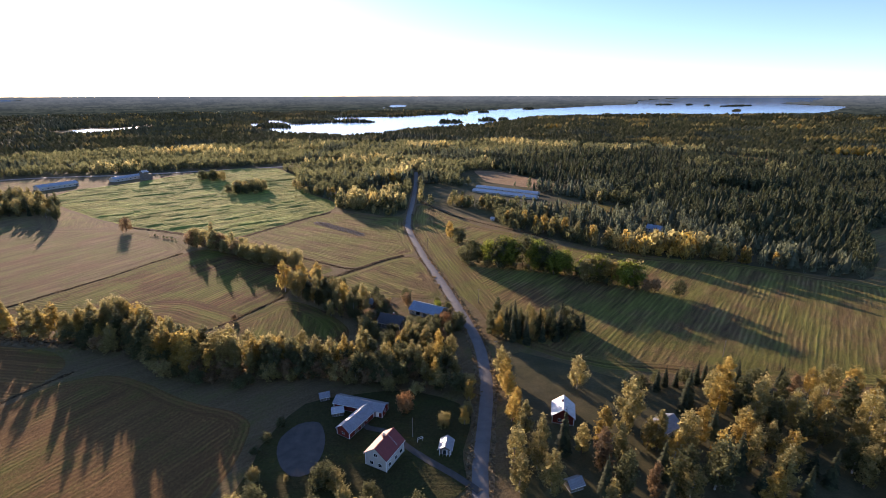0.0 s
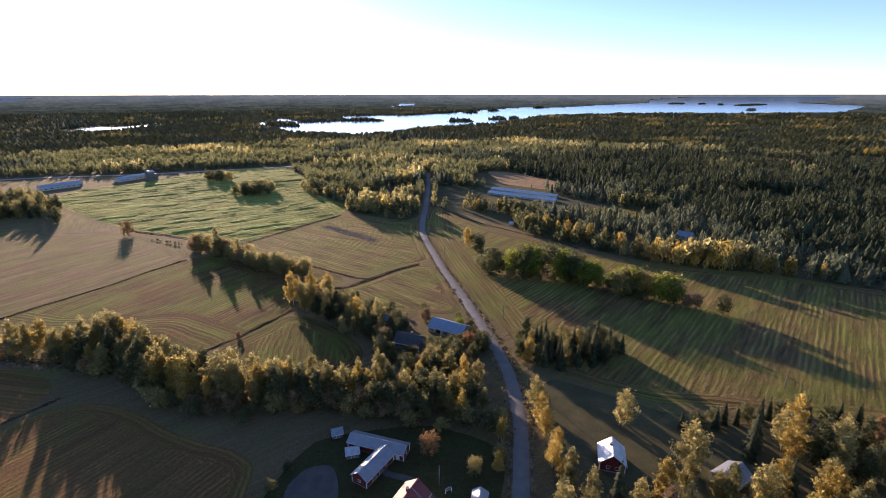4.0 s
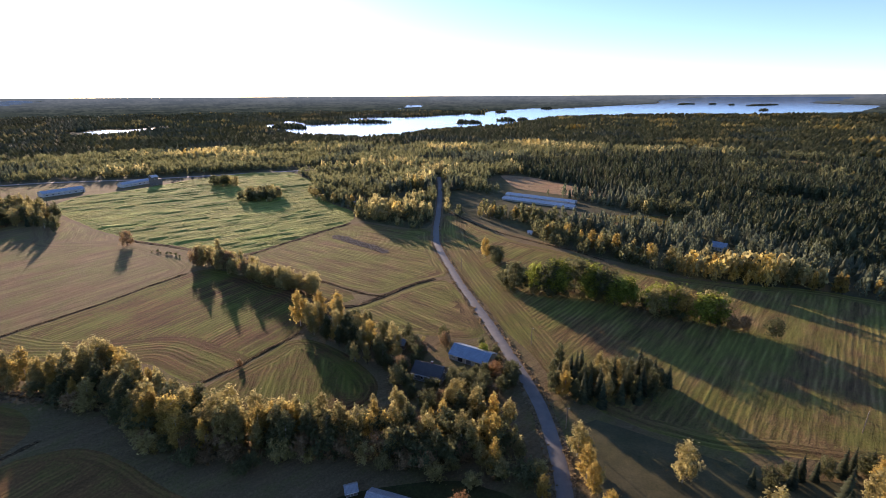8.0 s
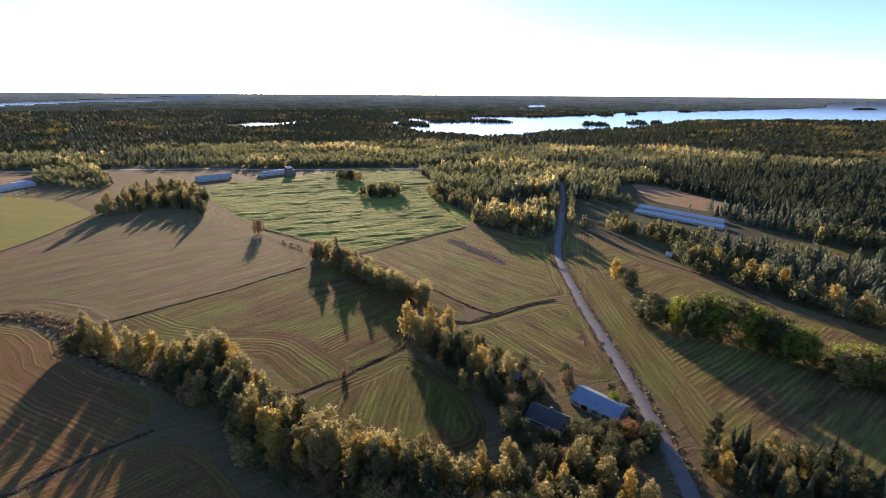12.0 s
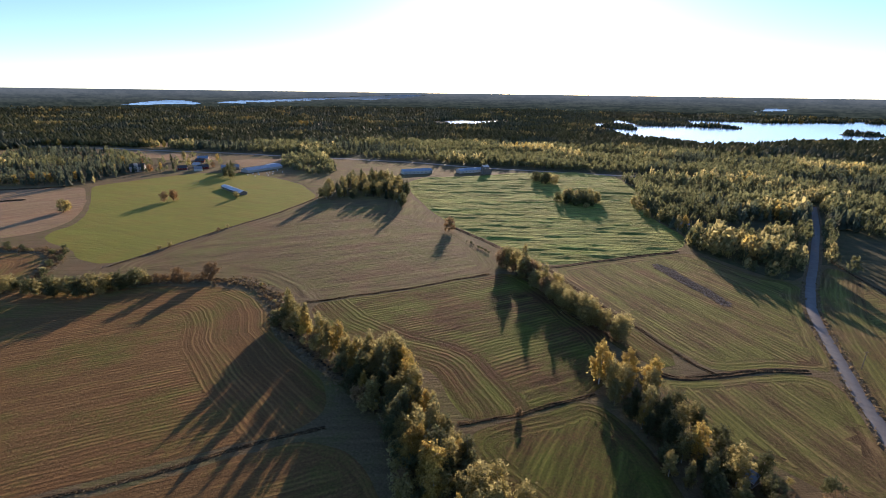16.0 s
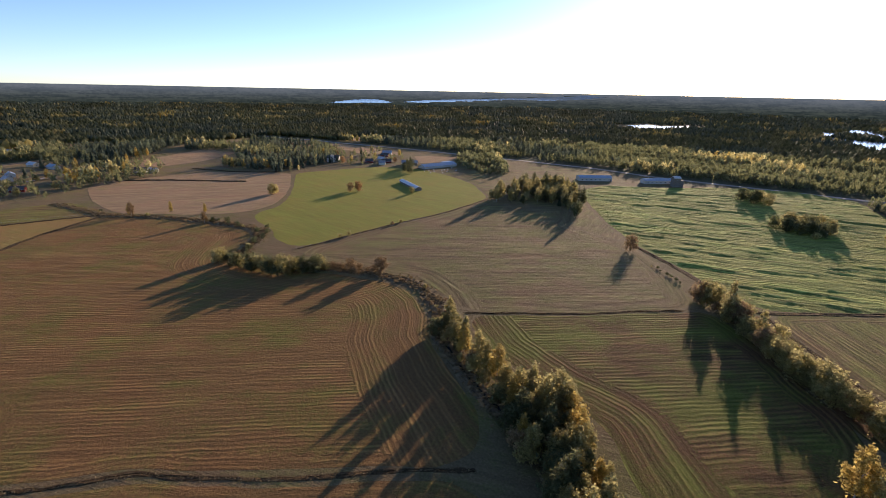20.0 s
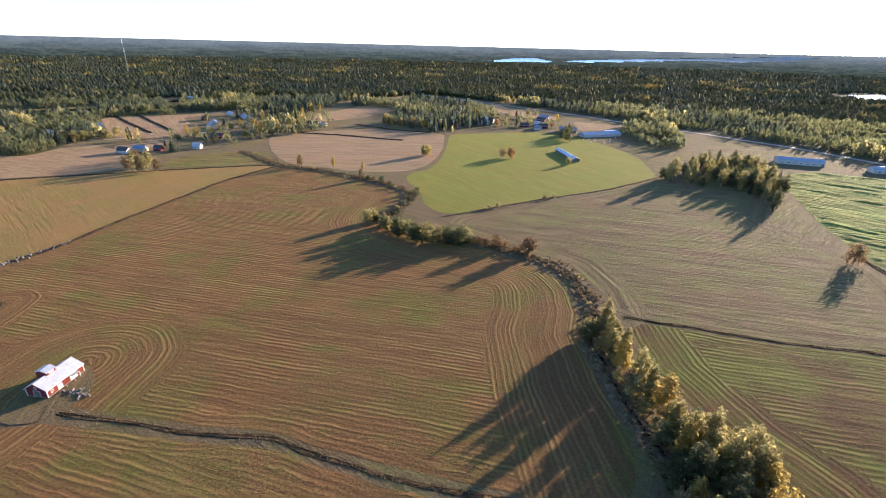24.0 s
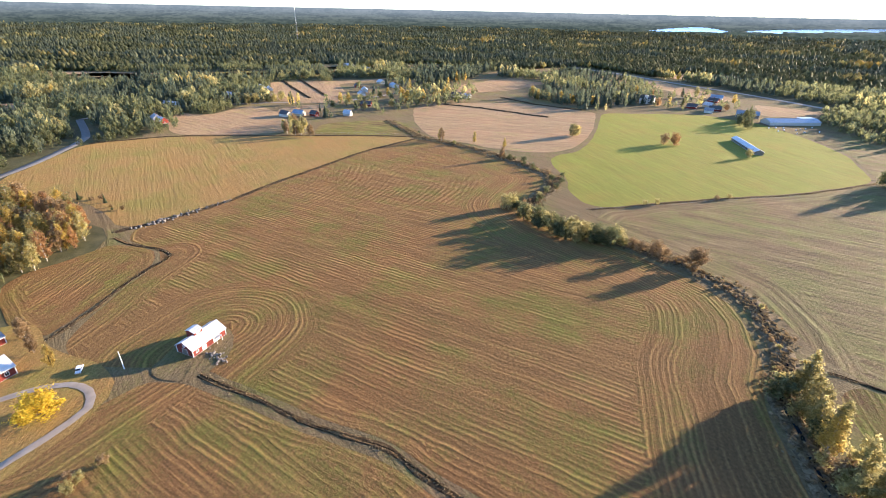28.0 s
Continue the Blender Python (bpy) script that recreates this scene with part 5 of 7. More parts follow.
row([(-657, 411), (-687, 421), (-711, 443)], 7.0, [("aspen", "g", 1), ("round", "g", 1)], "trees at the end of the cowshed", 106, (0.8, 1.0), 2.0)
for k, (x, y) in enumerate([(-683, -68), (-663, -55), (-738, -47), (-755, -36), (-777, -24), (-791, -15), (-800, -6), (-725, 11), (-737, 20), (-712, -61), (-747, -60), (-699, -18), (-715, -33)]):
    plant(*(("spruce", "s"), ("round", "g"), ("birch", "y"), ("round", "o"))[k % 4], x, y, 0.55 + 0.06 * (k % 4), "garden trees of the village")
for k, (x, y) in enumerate([(-820, 314), (-809, 324), (-798, 343), (-788, 361), (-788, 375), (-777, 388), (-798, 419), (-787, 432), (-767, 441), (-820, 475), (-862, 421), (-875, 446), (-909, 476), (-880, 383), (-880, 359), (-907, 347)]):
    plant(*(("aspen", "g"), ("birch", "o"), ("spruce", "s"), ("round", "r"), ("birch", "y"))[k % 5], x, y, 0.6 + 0.07 * (k % 4), "trees round the manor")


# ---- woods farther off: countless trees, joined ----
NEAR = [np.array(p, float) for p in (
    [(-262, -60), (-262, 40), (-440, 130), (-380, 200), (-262, 246), (-196, 370), (-110, 490), (-50, 440), (-30, 520), (10, 470), (80, 384), (130, 340), (260, 286), (345, 250), (345, 40), (0, -60)],
    [(-520, 60), (-440, 170), (-480, 410), (-470, 520), (-360, 440), (-250, 400), (-250, 200)],
    [(-290, -60), (-340, -60), (-390, -100), (-390, -200), (-300, -200)],
    [(-475, 592), (-467, 552), (-430, 500), (-480, 414), (-560, 60), (-540, -200), (-384, -195), (-340, -80), (-262, -60), (0, -60), (345, 40), (345, 250), (260, 286), (130, 340), (80, 384), (10, 470), (-30, 520), (-45, 450), (-113, 486), (-119, 520), (-160, 566), (-190, 620), (-218, 705), (-275, 785), (-335, 785), (-400, 715), (-420, 660)],
)]


def crown_flakes(r, n, size):
    """A crown of loose leaf clumps, of unit height and about unit width."""
    d = r.normal(0, 1, (n, 3))
    d /= np.linalg.norm(d, axis=1)[:, None]
    top = np.maximum(d[:, 2:], 0)
    c = np.array((0, 0, 0.50)) + d * np.array((0.44, 0.44, 0.47)) * r.uniform(0.55, 1.05, (n, 1)) * np.c_[1 - 0.4 * top, 1 - 0.4 * top, np.ones(n)]
    return flakes(r, c, d, size, True)


def cone(r, tiers, sides):
    """A conifer of jagged skirts, of unit height and about unit width."""
    vs, fs = [], []
    for i in range(tiers):
        z1, z0 = 1.0 - 0.62 * i / tiers, 0.80 - 0.72 * (i + 1) / tiers
        rad = 0.16 + 0.36 * (i + 1) / tiers
        b = len(vs)
        vs.append((r.uniform(-0.03, 0.03), r.uniform(-0.03, 0.03), z1))
        for k in range(sides):
            a = 2 * math.pi * (k + r.uniform(-0.25, 0.25)) / sides + i
            q = rad * r.uniform(0.65, 1.2)
            vs.append((math.cos(a) * q, math.sin(a) * q, z0 + r.uniform(-0.07, 0.07)))
        fs += [(b, b + 1 + k, b + 1 + (k + 1) % sides) for k in range(sides)]
    return np.array(vs, float), np.array(fs)


def lump_fine(seed, conifer):
    """A full shape for the nearest edge of the woods."""
    r = np.random.default_rng(seed + 70)
    return cone(r, 5, 7) if conifer and seed % 3 == 0 else crown_flakes(r, 78, 0.125)


def lump(seed, conifer):
    """A small tree shape for the woods."""
    r = np.random.default_rng(seed)
    return cone(r, 3, 5) if conifer and seed % 3 == 0 else crown_flakes(r, 44, 0.15)


def lump_far(seed, conifer):
    """A coarse crown for trees a kilometre off and more."""
    r = np.random.default_rng(seed)
    if conifer:
        return cone(r, 1, 5)
    a = 2 * np.pi * (np.arange(4) + r.uniform(-0.2, 0.2, 4)) / 4
    q = r.uniform(0.75, 1.2, 4)
    vs = np.r_[np.c_[np.cos(a) * 0.5 * q, np.sin(a) * 0.5 * q, 0.45 + 0.15 * r.uniform(-1, 1, 4)], [[r.uniform(-0.1, 0.1), r.uniform(-0.1, 0.1), 0.97], [0, 0, 0.0]]]
    return vs, np.array([(k, (k + 1) % 4, 4) for k in range(4)] + [((k + 1) % 4, k, 5) for k in range(4)])


def grow(name, label, pts, height, shapes, mat, ratio):
    """All trees of one look in one mesh."""
    if not len(pts):
        return
    r = np.random.default_rng(len(pts))
    land, k = rolled(pts)
    which = r.integers(0, len(shapes), len(pts))
    V, F, n = [], [], 0
    for s, (bv, bf) in enumerate(shapes):
        sel = np.where(which == s)[0]
        if not len(sel):
            continue
        a = r.uniform(0, 2 * np.pi, len(sel))
        h = height[sel] * k[sel]
        w = h * ratio * r.uniform(0.8, 1.25, len(sel))
        c, sn = np.cos(a) * w, np.sin(a) * w
        x = bv[None, :, 0] * c[:, None] - bv[None, :, 1] * sn[:, None] + land[sel, 0:1]
        y = bv[None, :, 0] * sn[:, None] + bv[None, :, 1] * c[:, None] + land[sel, 1:2]
        z = bv[None, :, 2] * h[:, None] + land[sel, 2:3]
        V.append(np.stack([x, y, z], -1).reshape(-1, 3))
        F.append((bf[None] + (np.arange(len(sel)) * len(bv))[:, None, None]).reshape(-1, 3) + n)
        n += len(sel) * len(bv)
    ob = new(name, mesh_np(name, np.concatenate(V), np.concatenate(F), mat))
    return tagged(ob, label, "woodland", kind="stuff")


def scatter(d0, d1, gap0, grow_gap, seed, a0=-50, a1=144):
    """Uneven places in a fan of rings round the middle of the flight (degrees to the left of +y)."""
    r = np.random.default_rng(seed)
    out, d = [], d0
    while d < d1:
        g = gap0 * (d / d0) ** grow_gap
        da = radians(a1 - a0)
        n = max(4, int(d * da / g))
        a = radians(a0) + da * (np.arange(n) + r.uniform(0, 1, n)) / n
        q = d + r.uniform(-0.5, 0.5, n) * g
        out.append(HUB + np.c_[-np.sin(a) * q, np.cos(a) * q])
        d += g
    return np.concatenate(out)


def in_open(pts):
    bad = np.zeros(len(pts), bool)
    for p in OPEN + NEAR + YARDS + GLADES:
        bad |= inside(pts, p)
    for p in LAKES:
        bad |= inside(pts, p)
    for line, w in ((ROAD, 6), (ROAD_W, 9), (FAR_ROAD, 24)):
        bad |= off_line(pts, line) < w
    bad |= inside(pts, W_OPEN)
    homes = np.array([h[:2] for h in HOMES], float)
    for dense, p in LOTS:
        bad &= ~(inside(pts, p) & (np.random.default_rng(len(p)).uniform(0, 1, len(pts)) < dense))
    for q in homes:
        front = q + (HUB - q) / np.hypot(*(HUB - q)) * 20
        bad |= off_line(pts, [q, front]) < 9
    for p in CLEAR:
        bad |= inside(pts, p)
    bad |= off_line(pts, LAKES[1], True) < 55
    for p in ISLANDS:
        bad &= ~inside(pts, p)
    return bad


CLEAR = [np.array(p, float) for p in (
    [(-904, -220), (-950, -180), (-925, -112), (-887, -82), (-756, -80), (-740, -132), (-792, -161)],
    [(-973, -142), (-991, -63), (-913, -49), (-899, -105)],
    [(-29, 631), (19, 625), (18, 568), (4, 504), (52, 474), (49, 425), (32, 426), (-23, 517)],
    [(10, 605), (46, 625), (110, 590), (150, 540), (183, 500), (184, 457), (153, 450), (112, 490), (61, 503), (10, 520)],
    [(20, 641), (33, 750), (84, 762), (99, 694), (116, 646), (158, 619), (109, 600), (48, 607)],
    [(-132, 530), (-102, 531), (-72, 561), (-50, 596), (-55, 632), (-82, 606), (-110, 580), (-143, 575)],
    [(166, 372), (196, 352), (204, 392), (196, 412), (176, 410)],
)]
WOOD_EDGE = np.array([(60, 430), (76, 408), (90, 392), (110, 372), (131, 354), (152, 344), (175, 333), (201, 320)], float)
PINES = np.array([(85, 760), (93, 657), (123, 647), (173, 628), (221, 542), (224, 473), (240, 430), (246, 366), (278, 345), (280, 300), (345, 230), (700, 100), (900, 850), (300, 980), (60, 860)], float)
GLADES = []
_g = np.random.default_rng(12)
for _k in range(26):
    _d, _a = _g.uniform(900, 2300), radians(_g.uniform(-45, 138))
    _c = HUB + _d * np.array((-math.sin(_a), math.cos(_a)))
    _l, _w, _t = _g.uniform(60, 190), _g.uniform(22, 60), _a + _g.uniform(-0.5, 0.5)
    _ring = [(_c + _l * math.cos(q) * _g.uniform(0.8, 1.15) * np.array((math.cos(_t), math.sin(_t))) + _w * math.sin(q) * _g.uniform(0.7, 1.2) * np.array((-math.sin(_t), math.cos(_t)))) for q in np.linspace(0, 2 * np.pi, 9)[:-1]]
    if any(inside(_c[None], np.array(p))[0] for p in LAKES):
        continue
    GLADES.append(np.array(_ring))
    sheet("clearing", [tuple(p) for p in _ring], (M_TAN, M_STUBBLE, M_MEADOW)[_k % 3], 0.45, 15.0, 30, 0, 3.0, "distant clearing of pale grass among woods")
YARDS = [np.array(p, float) for p in (
    [(-575, -110), (-570, -60), (-620, -50), (-640, -95)], [(-640, 380), (-760, 380), (-760, 500), (-620, 530), (-600, 455)],
    [(-530, 560), (-470, 560), (-400, 640), (-380, 740), (-480, 690), (-560, 640)], [(28, 600), (120, 545), (104, 520), (30, 570)],
    [(-480, 420), (-560, 450), (-620, 460), (-560, 560), (-470, 560)],
)]


HOMES = (  # x, y, length, width, turn, walls, roof
    (-878, -67, 14, 9, 20, "r", "d"), (-838, -47, 15, 9, 15, "w", "b"), (-803, -44, 12, 8, 30, "w", "g"), (-724, -21, 13, 8, 80, "r", "d"), (-663, -30, 9, 6, 70, "w", "w"), (-648, -97, 12, 8, 65, "w", "d"), (-655, -84, 13, 8, 70, "y", "b"),
    (-654, -66, 9, 6, 60, "r", "d"), (-836, -201, 12, 9, 40, "w", "w"), (-822, -184, 10, 8, 30, "w", "w"), (-816, 90, 14, 9, 70, "w", "d"), (-806, 104, 10, 8, 60, "w", "w"), (-684, -250, 24, 9, 75, "w", "w"), (-762, -213, 14, 9, 60, "w", "w"),
    (-609, -222, 12, 8, 45, "w", "w"), (-597, -209, 12, 8, 60, "r", "w"), (-1166, -150, 22, 12, 70, "w", "w"), (-1110, -99, 18, 10, 60, "w", "b"), (-926, -38, 14, 9, 40, "y", "w"), (-893, -12, 16, 10, 30, "w", "b"),
    (-775, 400, 12, 8, 60, "r", "d"), (-762, 424, 14, 8, 70, "r", "d"), (-790, 428, 12, 8, 30, "y", "w"), (-748, 410, 10, 7, 60, "w", "g"), (-830, 452, 14, 8, 40, "r", "d"), (-860, 470, 16, 10, 60, "w", "b"))
W_OPEN = np.array([(-538, -200), (-572, -191), (-648, -227), (-642, -181), (-702, -173), (-752, -157), (-909, -217), (-936, -171), (-944, -112), (-982, -28), (-995, 66), (-1036, 85), (-1164, 176), (-1258, 313), (-1183, 428), (-1039, 502),
                   (-904, 553), (-805, 598), (-720, 633), (-635, 651), (-579, 680), (-500, 700), (-420, 680), (-440, 560), (-470, 500), (-470, 420), (-520, 170), (-560, 60)], float)
LOTS = [(d, np.array(p, float)) for d, p in (  # how densely, and where trees stand among the western fields
    (0.5, [(-889, 222), (-1084, 238), (-1195, 302), (-1145, 379), (-1047, 389), (-1005, 410), (-833, 383), (-779, 347), (-755, 282), (-794, 218)]),
    (1, [(-822, 192), (-770, 226), (-735, 254), (-740, 280), (-824, 250), (-850, 205)]),
    (1, [(-694, 513), (-772, 567), (-742, 625), (-680, 590), (-583, 530), (-600, 500)]),
    (0.15, [(-830, 330), (-780, 345), (-742, 398), (-742, 440), (-800, 480), (-880, 470), (-860, 400)]),
    (0.6, [(-544, -203), (-555, -169), (-640, -213), (-645, -182), (-713, -184), (-728, -150), (-834, -186), (-941, -232), (-943, -458)]),
    (1, [(-903, -217), (-897, -159), (-918, -114), (-1089, -179), (-1118, -300)]),
    (0.12, [(-697, -47), (-658, 31), (-728, 40), (-891, 36), (-944, -4), (-928, -73), (-791, -74)]),
    (0.3, [(-713, 31), (-742, 77), (-776, 115), (-889, 114), (-922, 69), (-923, 33)]),
    (1, [(-923, 15), (-922, 69), (-1062, 121), (-1129, 105), (-1036, 23)]),
    (0.35, [(-1018, -135), (-981, -9), (-1080, -1), (-1242, -67), (-1246, -187)]),
    (0.1, [(-662, -125), (-720, -135), (-745, -60), (-735, -30), (-700, -60), (-690, -110)]),
    (0.2, [(-617, -67), (-633, -39), (-691, -57), (-676, -82)]),
    (1, [(-1044, 158), (-1029, 231), (-1104, 240), (-1120, 161)]),
)]


def woods():
    mixes = []
    for pts, far in ((scatter(250, 560, 5.6, 0.2, 35, -66), 2), (scatter(560, 1120, 6.7, 0.3, 31, -58), 0), (scatter(1120, 2500, 7.8, 0.9, 32), 1), (scatter(2500, 3500, 14, 1.0, 33), 1), (scatter(300, 2500, 26, 0.9, 34, 144, 294), 1)):
        pts = pts[~in_open(pts)]
        if far != 1:
            pts = pts[[noise.noise((x * 0.035, y * 0.035, 21.0)) > -0.34 for x, y in pts]]
        n1 = np.array([noise.noise((x * 0.006, y * 0.006, 0.0)) for x, y in pts])
        n2 = np.array([noise.noise((x * 0.02, y * 0.02, 5.0)) for x, y in pts])
        n3 = np.array([noise.noise((x * 0.009, y * 0.009, 11.0)) for x, y in pts])
        u = np.random.default_rng(len(pts)).uniform(-0.5, 0.5, len(pts))
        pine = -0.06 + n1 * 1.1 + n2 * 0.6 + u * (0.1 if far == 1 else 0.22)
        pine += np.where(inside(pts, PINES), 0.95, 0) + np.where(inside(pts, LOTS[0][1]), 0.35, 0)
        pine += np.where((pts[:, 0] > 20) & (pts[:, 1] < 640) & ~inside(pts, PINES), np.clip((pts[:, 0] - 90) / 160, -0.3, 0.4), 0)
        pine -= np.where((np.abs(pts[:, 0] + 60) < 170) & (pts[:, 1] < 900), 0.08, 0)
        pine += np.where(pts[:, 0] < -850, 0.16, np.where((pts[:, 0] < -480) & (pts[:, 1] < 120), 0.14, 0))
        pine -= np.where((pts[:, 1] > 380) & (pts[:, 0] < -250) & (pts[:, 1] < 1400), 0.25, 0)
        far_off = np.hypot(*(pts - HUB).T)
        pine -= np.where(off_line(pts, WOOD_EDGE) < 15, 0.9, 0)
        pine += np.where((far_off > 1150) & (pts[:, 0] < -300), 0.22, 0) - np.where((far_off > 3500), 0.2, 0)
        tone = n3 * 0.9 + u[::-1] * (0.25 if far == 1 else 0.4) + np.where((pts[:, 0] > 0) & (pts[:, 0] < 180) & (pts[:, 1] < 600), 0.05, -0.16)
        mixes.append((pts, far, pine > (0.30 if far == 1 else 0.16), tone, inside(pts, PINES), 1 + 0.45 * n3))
    for name, label, pick, mat, conifer in (
        ("spruce_wood", "dark green spruce wood", lambda p, t, z: p & z, LEAF_SPRUCE, True),
        # conifers outside the dark right-hand wood, paled to stand in for haze
        ("pine_wood", "conifer wood with haze put into its pale grey-green", lambda p, t, z: p & ~z, LEAF_HAZED, True),
        ("green_birch_wood", "green and olive broadleaf wood", lambda p, t, z: ~p & (t < 0.16), LEAF_GREEN, False),
        ("olive_birch_wood", "yellowing broadleaf wood", lambda p, t, z: ~p & (t >= 0.16) & (t < 0.46), LEAF_OLIVE, False),
        ("yellow_birch_wood", "golden autumn birch wood", lambda p, t, z: ~p & (t >= 0.46), LEAF_YELLOW, False),
    ):
        for pts, far, p, tone, deep, hilly in mixes:
            sel = pick(p, tone, deep)
            q = pts[sel]
            d = np.hypot(*(q - HUB).T)
            r = np.random.default_rng(len(q) + 5)
            base = (14.5 if conifer else 14.0) * r.uniform(0.6, 1.25, len(q)) * hilly[sel]
            if far == 2:
                grow(name, label, q, base * r.uniform(0.6, 1.15, len(q)), [lump_fine(s, conifer) for s in range(7)], mat, 0.42 if conifer else 0.60)
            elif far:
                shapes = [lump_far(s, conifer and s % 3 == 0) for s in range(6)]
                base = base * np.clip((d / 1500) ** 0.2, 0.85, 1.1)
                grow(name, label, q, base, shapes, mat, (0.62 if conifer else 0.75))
            else:
                grow(name, label, q, base, [lump(s, conifer) for s in range(6)], mat, 0.44 if conifer else 0.58)


woods()
for n, p in enumerate(ISLANDS):
    q = spread(p, 15, 80 + n)
    grow("island_trees", "dark trees on a lake island", q, np.random.default_rng(n).uniform(10, 17, len(q)), [lump_far(s, s % 2 == 0) for s in range(5)], LEAF_SPRUCE, 0.8)
tufts("reeds", "dry reeds and tall grass on stream banks", [CREEK], 11.0, 2.6, 0.8, M_REED, 51)
tufts("ditch_grass", "dry grass tufts along ditches", [DITCH_A, DITCH_X, DITCH_F, DITCH_C, DITCH_L, DITCH_Q, DITCH_R, DITCH_U, TRACK, ROCKS, FIELD_PATH], 6.0, 0.8, 0.24, M_REED, 52)
tufts("verge_grass", "dry grass tufts along road verges", [[(x + 3.6, y) for x, y in ROAD[3:23]], [(x - 3.6, y) for x, y in ROAD[3:23]]], 2.5, 0.6, 0.5, M_REED, 53)


# ---- buildings ----
def box(bm, x0, x1, y0, y1, z0, z1):
    v = [bm.verts.new(p) for p in ((x0, y0, z0), (x1, y0, z0), (x1, y1, z0), (x0, y1, z0), (x0, y0, z1), (x1, y0, z1), (x1, y1, z1), (x0, y1, z1))]
    for f in ((3, 2, 1, 0), (4, 5, 6, 7), (0, 1, 5, 4), (1, 2, 6, 5), (2, 3, 7, 6), (3, 0, 4, 7)):
        bm.faces.new([v[i] for i in f])
    return v


def boxes(*sizes, bevel=0.0):
    bm = bmesh.new()
    for s in sizes:
        box(bm, *s)
    if bevel:
        bmesh.ops.bevel(bm, geom=bm.edges[:], offset=bevel, segments=1, affect="EDGES")
    return bm


def gable_wall(L, W, eaves, ridge, thick=0.2):
    """Four walls with thickness, two of them gables; the ridge runs along x."""
    bm = bmesh.new()
    box(bm, -L, L, -W, -W + thick, 0, eaves)
    box(bm, -L, L, W - thick, W, 0, eaves)
    for s in (-1, 1):
        x0, x1 = sorted((s * L, s * (L - thick)))
        prof = [(-W + thick, 0), (W - thick, 0), (W - thick, eaves), (0, ridge - 0.05), (-W + thick, eaves)]
        a = [bm.verts.new((x0, y, z)) for y, z in prof]
        b = [bm.verts.new((x1, y, z)) for y, z in prof]
        bm.faces.new(a[::-1]), bm.faces.new(b)
        for i in range(5):
            j = (i + 1) % 5
            bm.faces.new((a[i], a[j], b[j], b[i]))
    bmesh.ops.recalc_face_normals(bm, faces=bm.faces)
    return bm


def slope(L, W, eaves, ridge, side, over=0.45, thick=0.14, end=0.4):
    bm = bmesh.new()
    s = (ridge - eaves) / W
    q = [(-L - end, side * (W + over), eaves - over * s), (L + end, side * (W + over), eaves - over * s), (L + end, 0, ridge), (-L - end, 0, ridge)]
    a = [bm.verts.new((x, y, z + 0.02)) for x, y, z in q]
    b = [bm.verts.new((x, y, z + 0.02 + thick)) for x, y, z in q]
    bm.faces.new(a), bm.faces.new(b)
    for i in range(4):
        bm.faces.new((a[i], a[(i + 1) % 4], b[(i + 1) % 4], b[i]))
    bmesh.ops.recalc_face_normals(bm, faces=bm.faces)
    return bm


def put_window(parent, side, at, z, w, h, L, W, frame_mat, door=None):
    """A window (or, with a material for it, a door) in a wall: side 's', 'n', 'e' or 'w'."""
    turn = {"s": 0, "e": 90, "n": 180, "w": 270}[side]
    base = {"s": (at, -W, 0), "n": (at, W, 0), "e": (L, at, 0), "w": (-L, at, 0)}[side]
    m = Matrix.Translation(base) @ pose(0, 0, 0, 0, 0, turn)
    f = 0.10
    x0, x1, z0, z1 = -w / 2, w / 2, z, z + h
    if door is None:
        bm = boxes((x0 - f, x0, -0.06, 0.1, z0 - f, z1 + f), (x1, x1 + f, -0.06, 0.1, z0 - f, z1 + f), (x0, x1, -0.06, 0.1, z1, z1 + f), (x0, x1, -0.09, 0.1, z0 - f, z0), (-0.03, 0.03, -0.045, 0.1, z0, z1))
        fr = part("window", bm, frame_mat, parent)
        fr.matrix_basis = m
        for a, b in ((x0, -0.03), (0.03, x1)):
            part("pane", boxes((a, b, -0.02, 0.03, z0, z1)), M_GLASS, fr)
        return fr
    bm = boxes((x0 - f, x0, -0.06, 0.1, 0, z1 + f), (x1, x1 + f, -0.06, 0.1, 0, z1 + f), (x0, x1, -0.06, 0.1, z1, z1 + f))
    fr = part("door_frame", bm, frame_mat, parent)
    fr.matrix_basis = m
    leafs = part("door", boxes((x0, x1, -0.04, 0.05, 0.02, z1)), door, fr)
    return leafs


